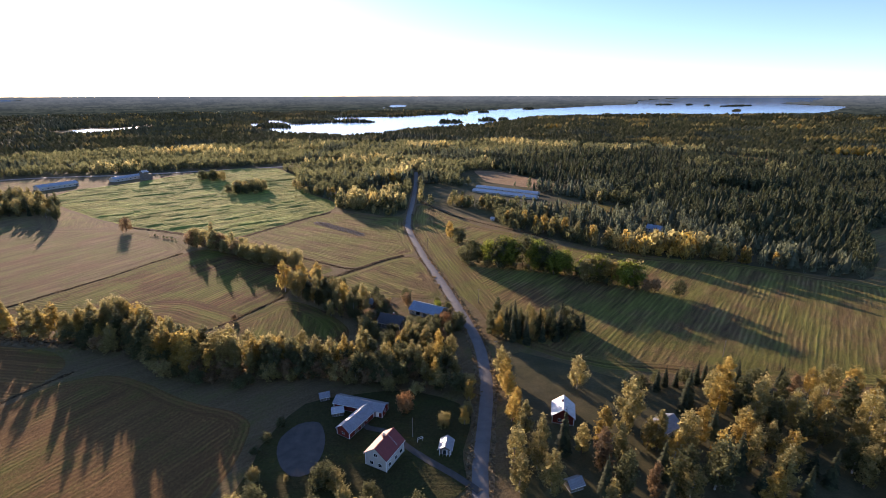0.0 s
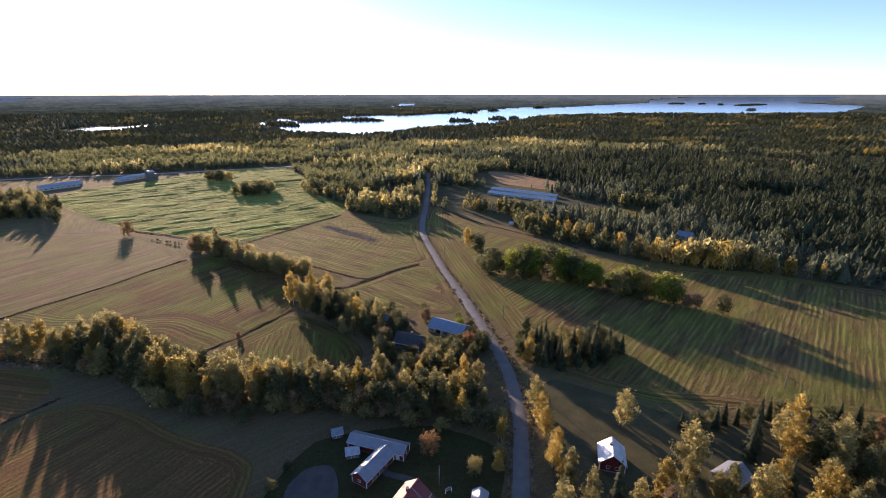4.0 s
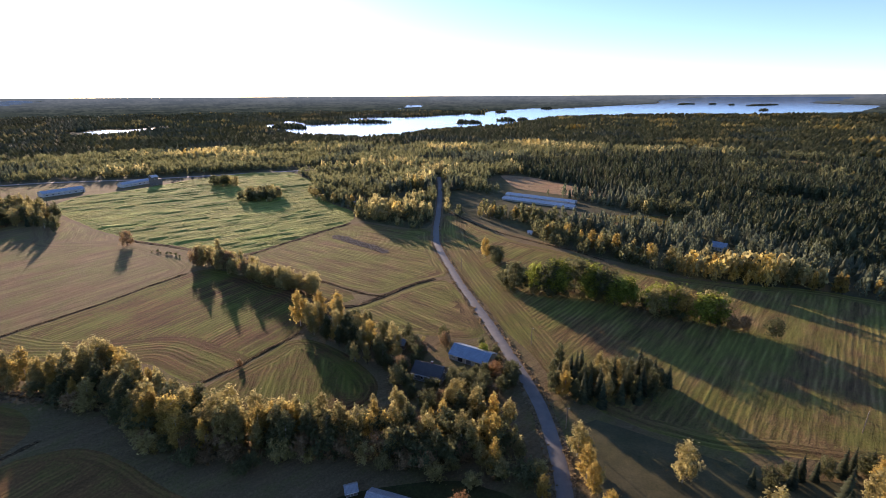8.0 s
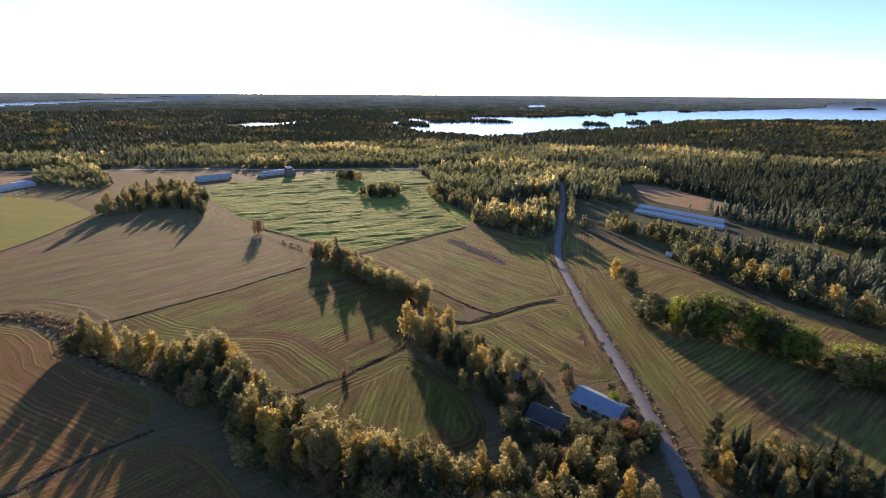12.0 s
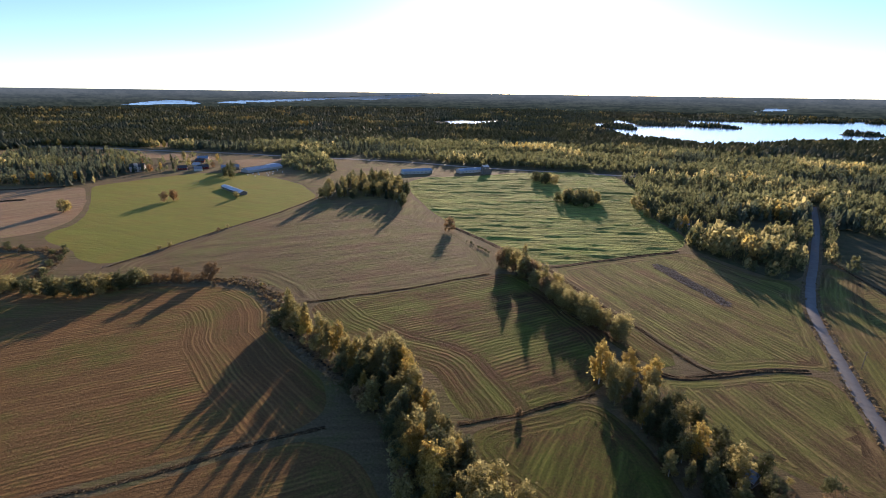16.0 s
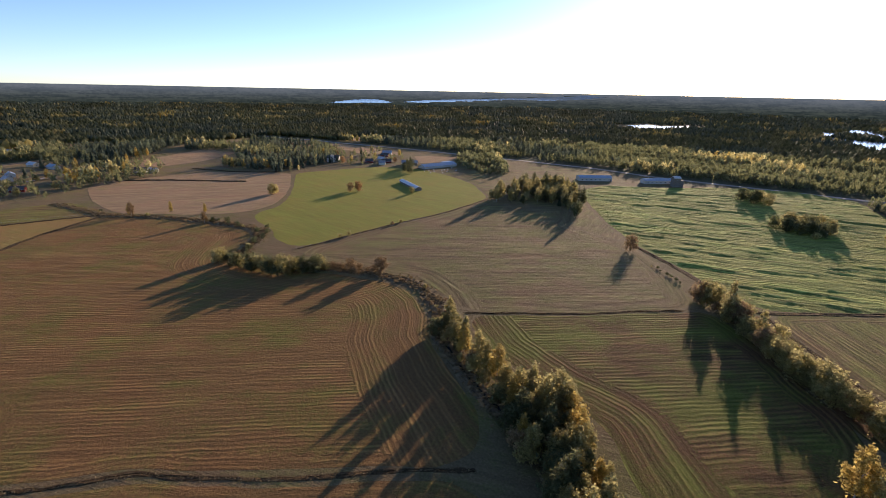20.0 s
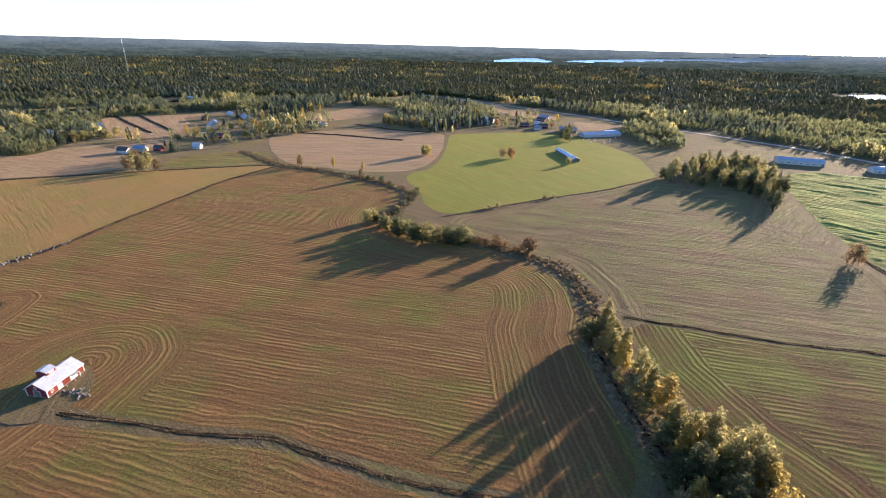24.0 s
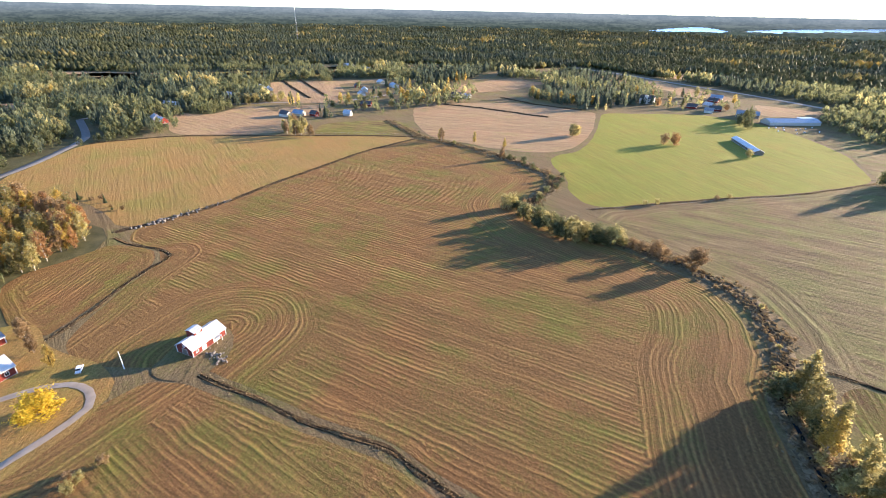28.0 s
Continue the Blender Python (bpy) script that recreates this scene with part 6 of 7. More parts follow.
def house(name, label, cx, cy, length, width, eaves, ridge, turn, wall, roof, wins=(), doors=(), chimneys=(), trim=None, category="building", corner=True, foot=True, roof2=None, group=""):
    """A gabled building: walls, two roof slopes with a ridge cap, corner boards, windows, doors, chimneys."""
    trim = trim or M_WHITE
    ob = thing(name, label, category, pose(cx, cy, 0.0, 0, 0, turn), group)
    L, W = length / 2, width / 2
    part("wall", gable_wall(L, W, eaves, ridge), wall, ob)
    if foot:
        part("foundation", boxes((-L - 0.06, L + 0.06, -W - 0.06, W + 0.06, -0.2, 0.35)), M_CONCRETE, ob)
    for i, s in enumerate((-1, 1)):
        part("roof", slope(L, W, eaves, ridge, s), (roof2 or roof) if i else roof, ob)
    part("ridge_cap", boxes((-L - 0.42, L + 0.42, -0.16, 0.16, ridge + 0.10, ridge + 0.2)), roof, ob)
    for s in (-1, 1):
        dz = (ridge - eaves) / W
        part("gutter", boxes((-L - 0.4, L + 0.4, s * (W + 0.5) - 0.07, s * (W + 0.5) + 0.07, eaves - 0.5 * dz - 0.08, eaves - 0.5 * dz + 0.05)), trim, ob)
    if corner:
        for sx in (-1, 1):
            for sy in (-1, 1):
                part("corner_board", boxes((sx * L - 0.12, sx * L + 0.12, sy * W - 0.12, sy * W + 0.12, 0.3, eaves - 0.05)), trim, ob)
    for w in wins:
        put_window(ob, *w, L, W, trim)
    for side, at, w, h, mat in doors:
        put_window(ob, side, at, 0, w, h, L, W, trim, mat)
    for x, y, h in chimneys:
        z0 = ridge - abs(y) * (ridge - eaves) / W - 0.3
        ch = part("chimney", boxes((x - 0.4, x + 0.4, y - 0.35, y + 0.35, z0, ridge + h)), M_BRICK, ob)
        part("chimney_cap", boxes((x - 0.48, x + 0.48, y - 0.43, y + 0.43, ridge + h, ridge + h + 0.1)), M_CONCRETE, ch)
    return ob


def rubble(poly, gap, seed):
    """Countless small stones on a strip of bare soil, joined."""
    p = spread(poly, gap, seed)
    r = np.random.default_rng(seed)
    n = len(p)
    s = r.uniform(0.25, 0.75, (n, 1))
    unit = np.array([(1, 0, 0), (0, 1, 0), (-1, 0, 0), (0, -1, 0), (0, 0, 0.8)], float)
    vs = (unit[None] * s[:, None] * r.uniform(0.6, 1.3, (n, 5, 1)) + np.c_[p, np.full(n, 0.15)][:, None]).reshape(-1, 3)
    fs = (np.array([(0, 1, 4), (1, 2, 4), (2, 3, 4), (3, 0, 4)])[None] + (np.arange(n) * 5)[:, None, None]).reshape(-1, 3)
    tagged(new("rubble", mesh_np("rubble", vs, fs, M_STONE)), "grey stones strewn on dark soil", "stones", kind="stuff")


rubble([(-124, 431), (-119, 437), (-98, 421), (-84, 409), (-67, 392), (-70, 385), (-84, 398), (-104, 412)], 1.25, 91)
# the farmyard by the road
fh = house("farmhouse", "white rendered farmhouse with a red sheet roof", -19.3, 127.4, 10.5, 8.0, 5.0, 8.0, 63, M_WHITEWALL, R_RED,
           [("s", -3.4, 1.2, 1.3, 1.3), ("s", 0.2, 1.2, 1.3, 1.3), ("s", 3.4, 1.2, 1.3, 1.3), ("s", -2.2, 3.3, 1.0, 1.0), ("s", 2.4, 3.3, 1.0, 1.0), ("w", 1.6, 1.2, 1.2, 1.3), ("w", -1.6, 1.2, 1.2, 1.3), ("w", 0.0, 4.6, 1.2, 1.2), ("e", 0.0, 4.6, 1.2, 1.2)],
           [("n", 0.5, 1.1, 2.1, M_WOOD)], [(0.6, 0.5, 0.8)], category="house")
part("roof_ladder", boxes(*[(1.6, 2.1, -3.6 + k * 0.45, -3.52 + k * 0.45, 8.2 - (3.56 - k * 0.45) * 0.75, 8.26 - (3.56 - k * 0.45) * 0.75) for k in range(8)], (1.55, 1.62, -3.7, -0.2, 5.5, 5.56)), M_WHITE, fh)
part("porch_roof", boxes((-0.8, 1.8, 4.0, 5.6, 2.5, 2.65)), R_RED, fh)
for x in (-0.6, 1.6):
    part("porch_post", boxes((x - 0.06, x + 0.06, 5.35, 5.47, 0, 2.5)), M_WHITE, fh)
house("barn", "long red barn with a patchy grey sheet roof", -31.8, 143.4, 13.5, 5.6, 3.1, 5.0, 60, M_RED, R_GREY, [("w", 0.0, 1.4, 0.9, 0.8), ("s", 3.0, 1.3, 0.8, 0.8)], [("s", -3.0, 1.6, 2.1, M_GREYWOOD), ("s", 0.4, 1.6, 2.1, M_GREYWOOD)], roof2=R_WHITE)
house("barn", "low red outbuilding with white stall doors and a grey roof", -31.5, 153.0, 20.0, 5.4, 3.0, 4.2, -17, M_RED, R_GREY, [("e", 0, 1.3, 0.9, 0.8)], [("s", 4.2, 1.1, 2.1, M_WHITE), ("s", 6.2, 1.1, 2.1, M_WHITE), ("s", 8.0, 1.1, 2.1, M_WHITE)])
house("garden_shed", "small grey shed with a pale roof", -47, 159.5, 3.4, 3.0, 2.1, 3.0, 20, M_GREYWOOD, R_GREY, (), [("s", 0, 0.9, 1.8, M_WOOD)], corner=False)
house("garden_shed", "small shed with a rusty pale roof beside the barn", -39.8, 150.2, 4.0, 3.2, 2.1, 2.8, 15, M_GREYWOOD, R_WHITE, (), [("s", 0, 0.9, 1.8, M_WOOD)], corner=False)
# its black front panel stands in for the shade inside the open front
gz = house("well_house", "small open-fronted hut with white posts and a grey roof", 1.0, 131.2, 5.0, 3.8, 2.4, 3.6, 80, M_GREYWOOD, R_GREY, (), [("w", 0, 1.5, 2.0, M_RUBBER_DARK)])
for y in (-1.7, -0.6, 0.6, 1.7):
    part("post", boxes((-3.3, -3.18, y - 0.06, y + 0.06, 0, 2.6)), M_WHITE, gz)
house("shed", "dark red shed with a pale galvanised roof", 44.6, 148.2, 8.5, 7.6, 3.4, 6.4, 76, M_RED, R_WHITE, [("w", 1.2, 1.2, 1.0, 1.0), ("w", -1.4, 1.2, 1.0, 1.0), ("s", 0, 1.2, 1.0, 1.0)], (), [(1.0, 0.4, 0.5)], roof2=R_WHITE)
house("cottage", "small grey-roofed cottage in a dark clearing", 79, 141, 9, 7, 2.8, 5.0, 30, M_YELLOWWALL, R_GREY, [("s", -2, 1.1, 1.1, 1.2), ("s", 2, 1.1, 1.1, 1.2)], [("s", 0, 1.0, 2.0, M_WOOD)], [(0.5, 0.5, 0.5)])
house("woodshed", "little shed with a pale roof among birches", 40, 115, 4.5, 3.4, 2.2, 3.3, 20, M_GREYWOOD, R_GREY, (), [("s", 0, 0.9, 1.8, M_WOOD)], corner=False)
# the farmstead by the bend
house("machine_hall", "long machine hall with a blue-grey sheet roof", -8.0, 236.6, 18.5, 10.5, 3.0, 5.5, -29, M_YELLOWWALL, R_BLUE, [("s", -7.0, 1.0, 1.2, 1.0)], [("s", -3.6, 2.6, 2.5, M_RUBBER_DARK), ("s", 0.6, 2.6, 2.5, M_GREYWOOD), ("s", 5.0, 2.6, 2.5, M_RUBBER_DARK)])
house("old_house", "old grey house with a dark felt roof", -26.5, 222.0, 13.0, 9.0, 3.4, 6.4, -22, M_GREYWOOD, R_DARK, [("s", -4.6, 1.1, 1.1, 1.3), ("s", -1.6, 1.1, 1.1, 1.3), ("s", 4.4, 1.1, 1.1, 1.3), ("e", 1.8, 1.1, 1.1, 1.3), ("e", -1.8, 1.1, 1.1, 1.3), ("e", 0, 3.7, 0.9, 1.0)], [("s", 1.6, 1.0, 2.1, M_WHITE)], [(0.8, 0.3, 0.9)], category="house")
house("shed", "grey shed under trees with a pale roof", -42.5, 247.5, 7.0, 4.6, 2.6, 4.2, -20, M_GREYWOOD, R_BLUE, (), [("s", 0, 1.2, 2.0, M_WOOD)], corner=False)
house("shed", "little shed with a light roof", -31.2, 243.0, 3.8, 3.0, 2.2, 3.2, -30, M_GREYWOOD, R_GREY, (), [("s", 0, 0.9, 1.8, M_WOOD)], corner=False)
# the lone barn in the fields and the farm behind it
nb = house("field_barn", "red field barn with a pale sheet roof and a roof monitor", -252.0, 15.4, 14.5, 7.6, 3.3, 5.5, -20, M_RED, R_WHITE, [("n", 5.4, 1.2, 0.9, 0.8), ("e", 0, 3.4, 0.8, 0.8)], [("n", 2.4, 1.6, 2.1, M_WHITE), ("n", -3.0, 2.6, 2.6, M_WHITE), ("e", 0, 2.4, 2.6, M_GREYWOOD)])
mon = part("roof_monitor", boxes((-0.6, 2.8, -3.4, 0.6, 3.8, 6.6)), M_RED, nb)
part("monitor_window", boxes((0.2, 2.0, 0.6, 0.66, 5.6, 6.3)), M_WHITE, mon)
for s in (-1, 1):
    bm = slope(1.7, 2.0, 6.5, 7.2, s, 0.25, 0.12, 0.3)
    bmesh.ops.translate(bm, verts=bm.verts, vec=(1.1, -1.4, 0))
    part("monitor_roof", bm, R_WHITE, mon)
part("lean_to_roof", boxes((-4.4, -1.6, 3.6, 5.4, 2.4, 2.5)), R_WHITE, nb)
for x in (-4.2, -1.8):
    part("lean_to_post", boxes((x - 0.07, x + 0.07, 5.2, 5.34, 0, 2.4)), M_WHITE, nb)
house("farmhouse", "red farm dwelling with a pale grey roof", -227.5, -42.5, 12, 8, 3.6, 6.2, -20, M_RED, R_WHITE, [("n", -3.5, 1.2, 1.1, 1.2), ("n", 3.5, 1.2, 1.1, 1.2), ("e", 0, 1.2, 1.1, 1.2)], [("n", 0, 1.0, 2.1, M_WHITE)], [(0, 0.4, 0.8)], category="house")
house("farm_shed", "red shed with a grey roof behind the farmhouse", -243.0, -58.0, 9, 6, 3.2, 5.0, -20, M_RED, R_GREY, (), [("n", 0, 2.2, 2.2, M_GREYWOOD)])
# long buildings among the woods and pastures
for x, y, lbl in ((74, 560, "long low poultry house with a white roof"), (80, 583, "second long low poultry house with a white roof")):
    house("poultry_house", lbl, x, y, 84, 9, 2.3, 4.0, -33.5, M_WHITEWALL, R_WHITE, [("s", -36 + k * 8, 1.1, 1.4, 0.6) for k in range(10)], [("e", 0, 2.6, 2.3, M_GREYWOOD)], corner=False, group="poultry houses")
cow = house("cowshed", "long white cowshed with a blue roof", -691, 477, 60, 17, 3.6, 6.4, 96, M_WHITEWALL, R_BLUE, [("n", -26 + k * 6.5, 1.2, 2.2, 0.9) for k in range(9)], [("e", 0, 4, 3, M_GREYWOOD)], corner=False)
part("skylight_roof", boxes((12, 29.6, 1.0, 8.6, 6.2, 6.34)), R_WHITE, cow)
house("cattle_barn", "long narrow barn with a white roof in the pasture", -573, 369, 54, 7.5, 3.0, 4.6, -6, M_GREYWOOD, R_WHITE, (), [("s", -20 + k * 10, 3, 2.4, M_RUBBER_DARK) for k in range(5)], corner=False)
house("barn", "grey barn beside the cowshed", -727, 447, 24, 12, 4.2, 7.5, 64, M_GREYWOOD, R_GREY, (), [("e", 0, 3, 3, M_WOOD)])
house("depot", "long blue-roofed depot behind the crop", -505, 612, 44, 15, 4.5, 6.8, 60, M_WHITEWALL, R_BLUE, [("s", -18 + k * 6, 1.6, 2, 1) for k in range(7)], [("s", 20, 2.4, 3, M_GREYWOOD)], corner=False)
house("depot", "second blue-roofed depot behind the crop", -452, 676, 46, 12, 4.2, 6.4, 66, M_WHITEWALL, R_BLUE, [("s", -18 + k * 6, 1.6, 2, 1) for k in range(7)], (), corner=False)
gt = house("grain_tower", "dark grain tower with a pale cap", -428, 676, 9, 7, 11.0, 13.0, 66, M_GREYWOOD, R_WHITE, [("s", 0, 7.5, 1.2, 1.0)], (), corner=False)
part("annex", boxes((4.5, 9.5, -3, 3, 0, 7.5)), M_GREYWOOD, gt)
house("house", "house with a blue-grey roof among trees", 186, 400, 12, 8, 3.2, 5.8, -42, M_YELLOWWALL, R_BLUE, [("s", -3, 1.1, 1.1, 1.2), ("s", 3, 1.1, 1.1, 1.2), ("w", 0, 1.1, 1.1, 1.2)], [("s", 0, 1, 2.1, M_WOOD)], [(0, 0.3, 0.8)], category="house")
house("field_shed", "tiny white shed at the wood edge", 48, 440, 4, 3, 2.2, 3.2, -30, M_WHITEWALL, R_WHITE, (), [("s", 0, 0.9, 1.8, M_WOOD)], corner=False)
house("house", "pale roofed house behind the crop field", -129, 550, 13, 8, 3.2, 5.6, -35, M_YELLOWWALL, R_BLUE, [("s", -3, 1.1, 1.1, 1.2), ("s", 3, 1.1, 1.1, 1.2)], [("s", 0, 1, 2.1, M_WOOD)], [(0, 0.3, 0.8)], category="house")
man = house("manor_house", "white manor house with a dark roof", -806, 352, 18, 11, 7.0, 11.0, 60, M_WHITEWALL, R_DARK, [("s", -6 + k * 3, z, 1.2, 1.6) for k in range(5) for z in (1.2, 4.4)] + [("e", y, z, 1.2, 1.6) for y in (-2.5, 2.5) for z in (1.2, 4.4)], [("s", 7.6, 1.2, 2.3, M_WOOD)], [(-3, 0.4, 1.2), (3, 0.4, 1.2)], category="house")
part("stair_tower", boxes((-3, 1.5, -7.2, -5.4, 0, 12.0)), M_WHITEWALL, man)

WALLS = {"r": (M_RED, "red boarded"), "w": (M_WHITEWALL, "white"), "y": (M_YELLOWWALL, "cream boarded")}
ROOFS = {"d": (R_DARK, "dark roof"), "b": (R_BLUE, "blue-grey roof"), "w": (R_WHITE, "pale metal roof"), "g": (R_GREY, "grey roof")}
for x, y, l, w, turn, a, b in HOMES:
    house("village_house", WALLS[a][1] + " village house with a " + ROOFS[b][1], x, y, l, w, 3.4, 6.4, turn, WALLS[a][0], ROOFS[b][0], [("n", -l * 0.28, 1.2, 1.3, 1.3), ("n", l * 0.28, 1.2, 1.3, 1.3), ("e", 0, 1.2, 1.3, 1.3)], [("n", 0, 1.1, 2.1, M_WOOD)], [(0, 0.3, 0.8)], category="house", corner=False, group="village houses")


# ---- small things ----
def pole(name, label, x, y, height, turn=0.0, arm=True, mat=None):
    ob = thing(name, label, "pole", pose(x, y, 0, 0, 0, turn), "utility poles" if arm else "")
    v, f = tube([(0, 0, -0.3), (0, 0, height * 0.5), (0, 0, height)], [0.16, 0.14, 0.11], 8)
    part("shaft", mesh_np("shaft", v, f, mat or M_WOOD, True), None, ob)
    if arm:
        part("crossarm", boxes((-0.8, 0.8, -0.06, 0.06, height - 0.6, height - 0.46)), M_WOOD, ob)
        for dx in (-0.7, 0, 0.7):
            part("insulator", boxes((dx - 0.05, dx + 0.05, -0.05, 0.05, height - 0.46, height - 0.28)), M_WHITE, ob)
    return ob


for x, y in ((22.5, 122), (24, 190), (20.5, 250), (4, 300), (-12, 352)):
    pole("utility_pole", "grey wooden utility pole with a crossarm", x, y, 9.0, 10)
def power_line(places, height):
    """Two slack wires from pole to pole."""
    ob = thing("power_line", "thin slack wires between utility poles", "wire", pose(0, 0, 0))
    for (x0, y0), (x1, y1) in zip(places, places[1:]):
        for off in (-0.7, 0.7):
            pts = [(x0 + (x1 - x0) * t + off, y0 + (y1 - y0) * t, height - 5 * t * (1 - t)) for t in np.linspace(0, 1, 9)]
            v, f = tube(pts, [0.012] * 9, 3)
            part("wire", mesh_np("wire", v, f, M_RUBBER_DARK), None, ob)


power_line([(22.5, 122), (24, 190), (20.5, 250), (4, 300), (-12, 352)], 8.7)
pole("yard_pole", "tall pale lamp post in the yard", -10.8, 137.5, 8.0, 0, False, M_STEEL)
pole("flagpole", "white flagpole beside the farm track", -236.5, -3.5, 7.5, 0, False, M_WHITE)
pole("utility_pole", "wooden utility pole standing in stubble", 128, 190, 9.0, 40)


def bale(x, y, turn):
    ob = thing("silage_bale", "white plastic-wrapped round silage bale on grass", "bale", pose(x, y, 0, 0, 0, turn), "silage bales by the cowshed")
    v, f = tube([(-0.62, 0, 0.66), (-0.56, 0, 0.66), (0.56, 0, 0.66), (0.62, 0, 0.66)], [0.56, 0.66, 0.66, 0.56], 12)
    me = bpy.data.meshes.new("wrapping")
    n = len(v)
    me.from_pydata(v, [], list(f) + [tuple(range(11, -1, -1)), tuple(range(n - 12, n))])
    part("wrapping", me, M_PLASTIC, ob)


for k, (x, y) in enumerate(((-663, 438), (-667, 448), (-667, 456), (-656, 463), (-640, 455), (-646, 466), (-672, 490), (-648, 440), (-655, 450), (-660, 470), (-664, 478), (-650, 484))):
    bale(x, y, 37 * k)


def car(x, y, turn, paint, label):
    ob = thing("car", label, "car", pose(x, y, 0.08, 0, 0, turn))
    bm = bmesh.new()
    prof = [(-2.1, 0.35), (2.1, 0.35), (2.15, 0.75), (1.2, 0.92), (0.5, 1.42), (-1.3, 1.42), (-1.95, 0.95), (-2.15, 0.8)]
    a = [bm.verts.new((px, -0.82, pz)) for px, pz in prof]
    b = [bm.verts.new((px, 0.82, pz)) for px, pz in prof]
    bm.faces.new(a), bm.faces.new(b[::-1])
    for i in range(len(prof)):
        j = (i + 1) % len(prof)
        bm.faces.new((a[i], b[i], b[j], a[j]))
    bmesh.ops.recalc_face_normals(bm, faces=bm.faces)
    bmesh.ops.bevel(bm, geom=bm.edges[:], offset=0.06, segments=2, affect="EDGES")
    part("body", bm, paint, ob)
    part("windscreen", boxes((0.55, 1.1, -0.7, 0.7, 1.0, 1.36)), M_GLASS, ob)
    for s in (-1, 1):
        part("side_window", boxes((-1.2, 0.4, s * 0.83 - 0.02, s * 0.83 + 0.02, 1.0, 1.34)), M_GLASS, ob)
        part("headlight", boxes((2.08, 2.17, s * 0.6 - 0.14, s * 0.6 + 0.14, 0.62, 0.74)), M_GLASS, ob)
        for wx in (-1.3, 1.3):
            v, f = tube([(0, -0.1, 0), (0, 0.1, 0)], [0.32, 0.32], 14)
            me = bpy.data.meshes.new("wheel")
            me.from_pydata(v, [], list(f) + [tuple(range(14)), tuple(range(27, 13, -1))])
            w = part("wheel", me, M_RUBBER_DARK, ob)
            w.location = (wx, s * 0.78, 0.32)
            part("rim", boxes((-0.16, 0.16, s * 0.09, s * 0.12, -0.16, 0.16)), M_STEEL, w)


M_CARPAINT = plain("white_car_paint", (0.75, 0.75, 0.76), 0.25, vary=0.03)
car(-234.5, -17.5, 25, M_CARPAINT, "white estate car parked by the farm track")


def rock_mesh(seed):
    r = np.random.default_rng(seed)
    bm = bmesh.new()
    bmesh.ops.create_icosphere(bm, subdivisions=2, radius=0.5)
    for v in bm.verts:
        v.co *= 0.75 + 0.5 * (0.5 + noise.noise(v.co * 2.2 + Vector((seed * 5.0, 0, 0))))
        v.co.z *= 0.7
    me = bpy.data.meshes.new("stone")
    bm.to_mesh(me)
    bm.free()
    me.materials.append(M_STONE)
    return me


STONES = [rock_mesh(s) for s in range(5)]


def rock_pile(label, centre, spread_x, spread_y, count, turn, size, seed):
    r = np.random.default_rng(seed)
    ob = thing("rock_pile", label, "rock pile", pose(*centre, 0, 0, 0, turn))
    for k in range(count):
        c = new("stone", STONES[k % 5])
        c.parent = ob
        s = size * r.uniform(0.5, 1.5)
        c.matrix_basis = Matrix.LocRotScale((r.normal(0, spread_x), r.normal(0, spread_y), s * 0.25), Euler(r.uniform(0, 6.28, 3)), (s, s * r.uniform(0.7, 1.1), s))


rock_pile("pile of grey field stones on a boundary", (-356, -62), 8, 1.6, 70, -35, 1.3, 1)
rock_pile("scattered grey field stones along a boundary", (-376, -49), 9, 1.3, 50, -33, 1.0, 2)
rock_pile("low heap of pale stones and rubble by the barn", (-245.0, 24.5), 2.4, 1.3, 45, 60, 0.8, 3)


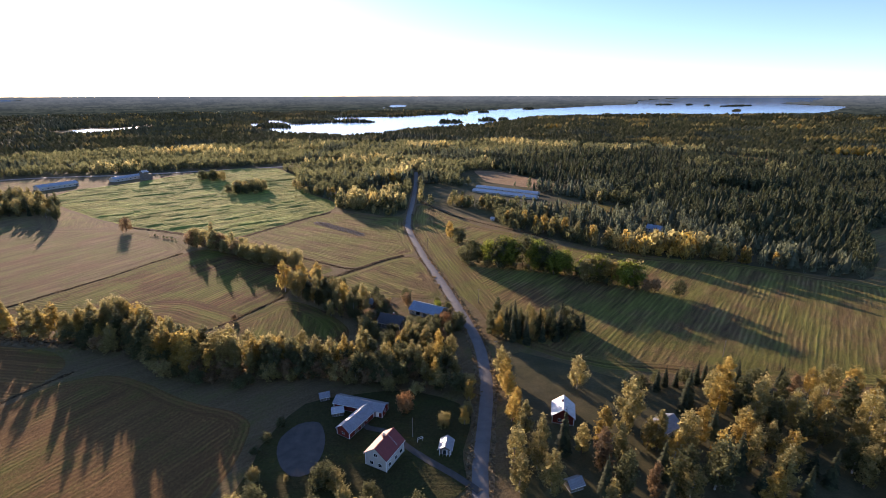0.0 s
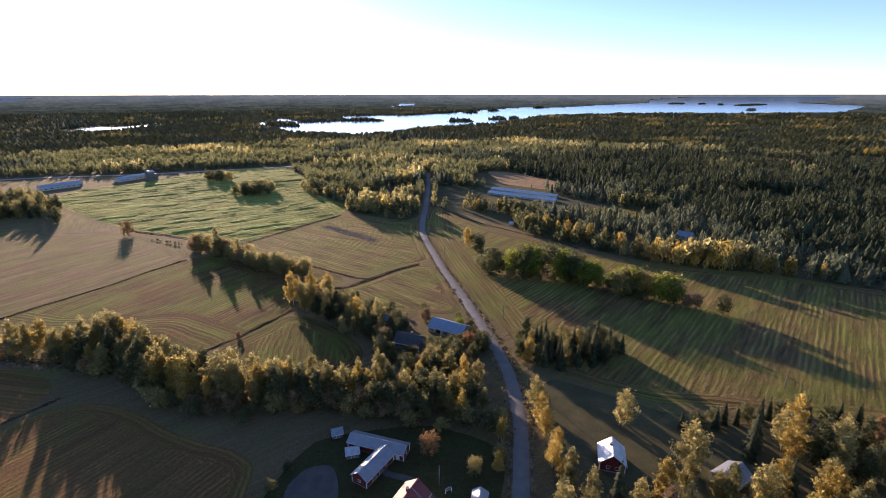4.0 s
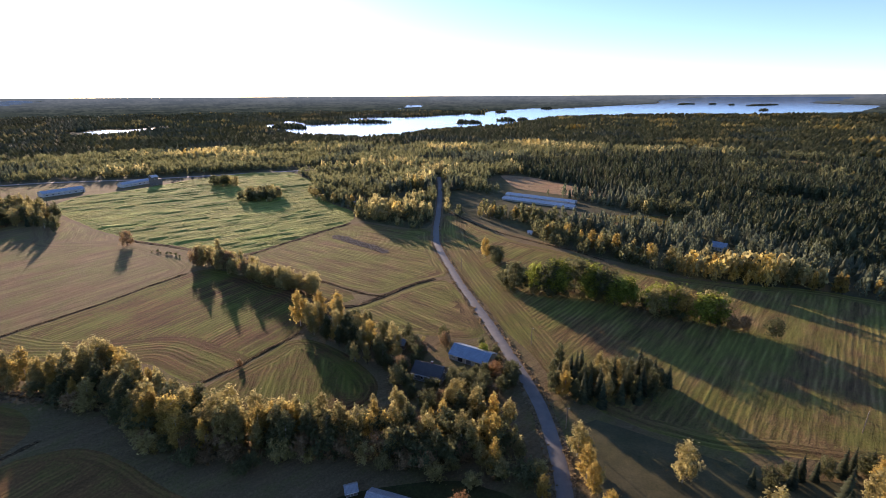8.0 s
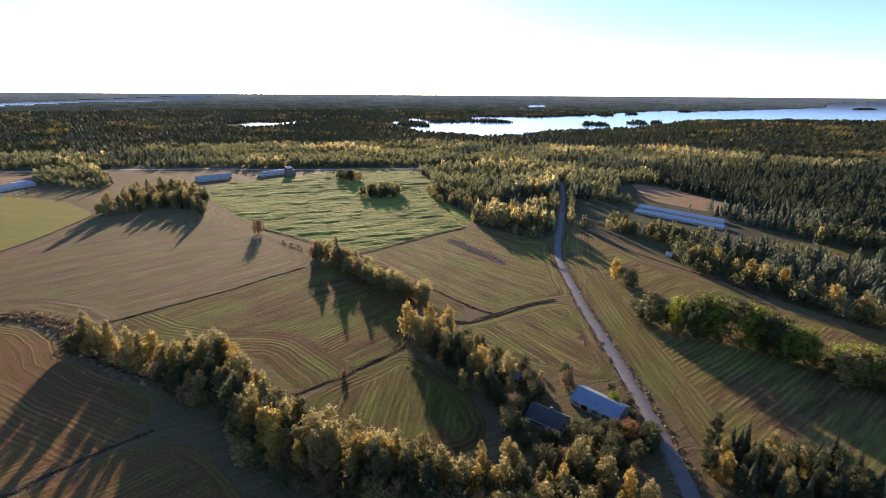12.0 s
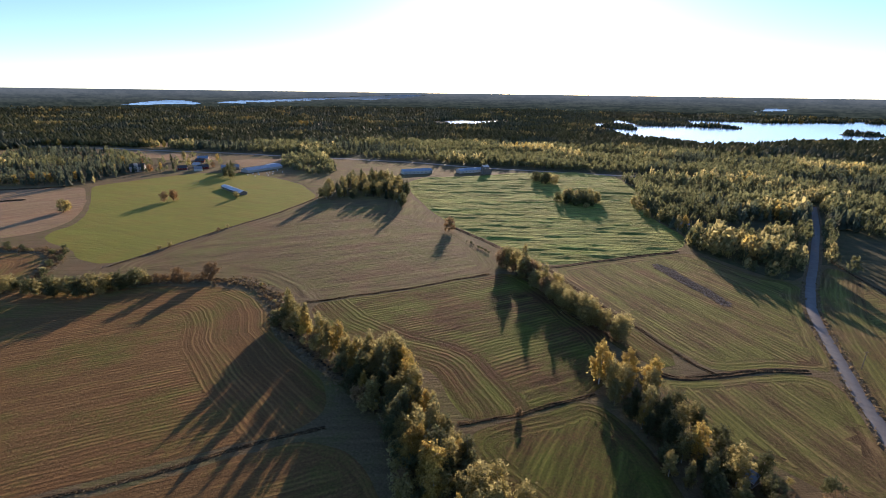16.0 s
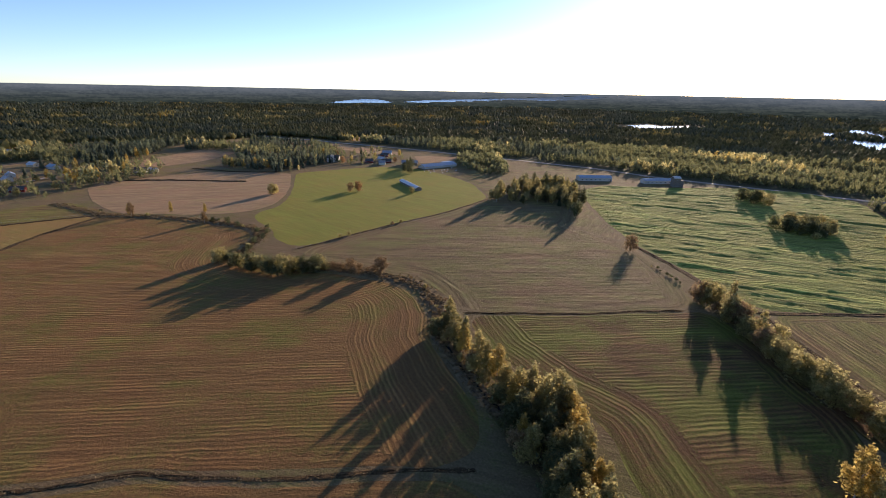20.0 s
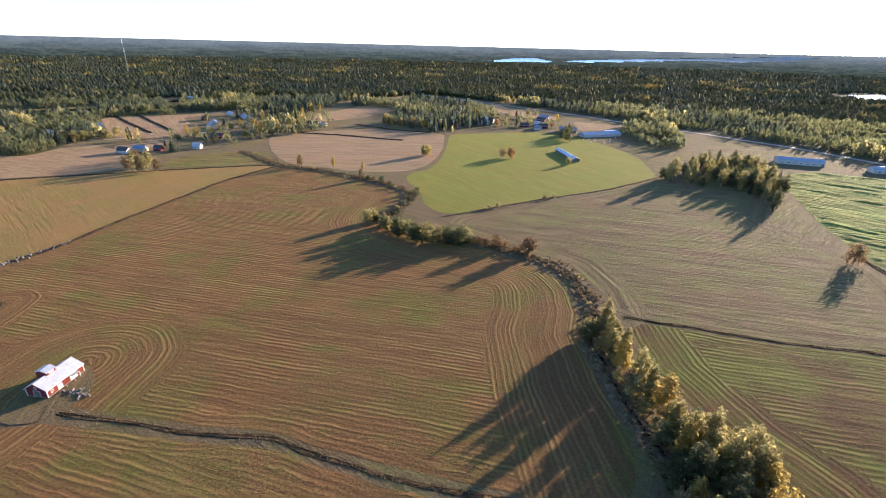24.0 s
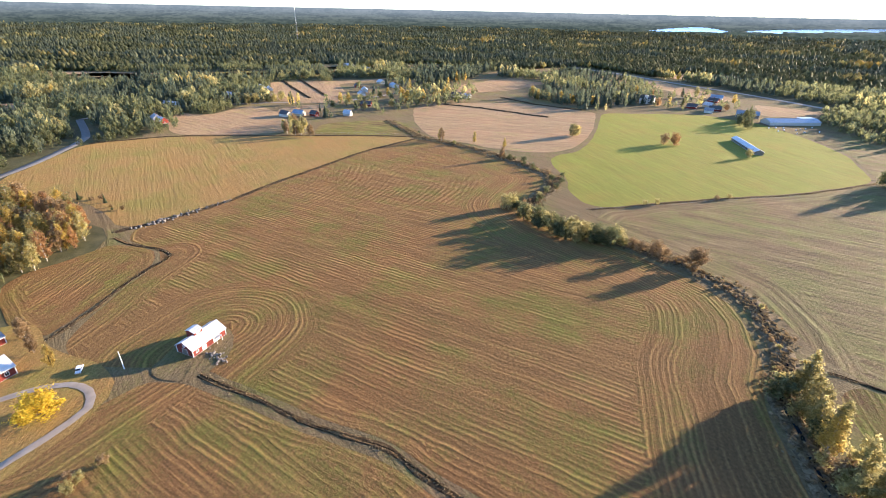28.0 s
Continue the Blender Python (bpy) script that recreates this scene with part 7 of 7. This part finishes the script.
def lattice_mast(x, y, height):
    (place,), (k,) = rolled([(x, y)])
    ob = thing("radio_mast", "tall thin lattice radio mast above the woods", "mast", pose(place[0], place[1], place[2]))
    h, n = height * k, 14
    for sx, sy in ((1, 0), (-0.5, 0.87), (-0.5, -0.87)):
        v, f = tube([(sx * 1.6, sy * 1.6, 0), (sx * 0.9, sy * 0.9, h)], [0.22, 0.16], 5)
        part("leg", mesh_np("leg", v, f, M_STEEL), None, ob)
    legs = [np.array((1, 0)), np.array((-0.5, 0.87)), np.array((-0.5, -0.87))]
    tubes = []
    for i in range(n):
        for a in range(3):
            p, q = legs[a], legs[(a + 1) % 3]
            r0, r1 = 1.6 - 0.7 * i / n, 1.6 - 0.7 * (i + 1) / n
            tubes.append(tube([(*(p * r0), h * i / n), (*(q * r1), h * (i + 1) / n)], [0.09, 0.09], 4))
    v, f = join_tubes(tubes)
    part("bracing", mesh_np("bracing", v, f, M_STEEL), None, ob)


lattice_mast(-1932, -516, 115)


def clothesline(x, y):
    ob = thing("clothes_rack", "small white clothes rack on the lawn", "rack", pose(x, y, 0, 0, 0, 30))
    for s in (-1, 1):
        part("post", boxes((s * 1.0 - 0.05, s * 1.0 + 0.05, -0.05, 0.05, 0, 1.8)), M_WHITE, ob)
    part("top_bar", boxes((-1.05, 1.05, -0.4, -0.32, 1.7, 1.8), (-1.05, 1.05, 0.32, 0.4, 1.7, 1.8)), M_WHITE, ob)


clothesline(-8.0, 135.0)


def post_fence(line, gap, label):
    ob = thing("post_fence", label, "fence", pose(0, 0, 0))
    p = smooth(line, gap)
    post = boxes((-0.09, 0.09, -0.09, 0.09, -0.1, 1.5))
    me = bpy.data.meshes.new("post")
    post.to_mesh(me)
    post.free()
    me.materials.append(M_WOOD)
    for x, y in p:
        k = new("post", me)
        k.parent = ob
        k.location = (x, y, 0)
    for z in (0.75, 1.3):
        v, f = tube([(x, y, z) for x, y in p], [0.02] * len(p), 4)
        part("wire", mesh_np("wire", v, f, M_STEEL), None, ob)


post_fence([(-566, -69), (-572, -40), (-577, 5), (-578, 50)], 6.0, "grey wooden fence posts with wire along a ditch")
post_fence([(-398, 184), (-408, 226), (-424, 280), (-438, 337)], 9.0, "sparse pasture fence posts with wire")
ribbon("drive", [(11, 113), (9, 115), (3, 120), (-5, 126), (-13, 133), (-20, 140), (-27, 142), (-34, 148)], [(-1.2, 0.0), (-1.0, 0.03), (1.0, 0.03), (1.2, 0.0)], M_YARD, "gravel drive into the farmyard", "drive", z=0.30, bumpy=0.1)
sheet("gravel_yard", [(-56, 130), (-57, 137), (-53, 143), (-46, 144), (-42, 138), (-41, 129), (-43, 120), (-48, 118), (-53, 123)], M_YARD, 0.32, 2.0, None, 0, 3.0, "round gravel riding yard", "yard")
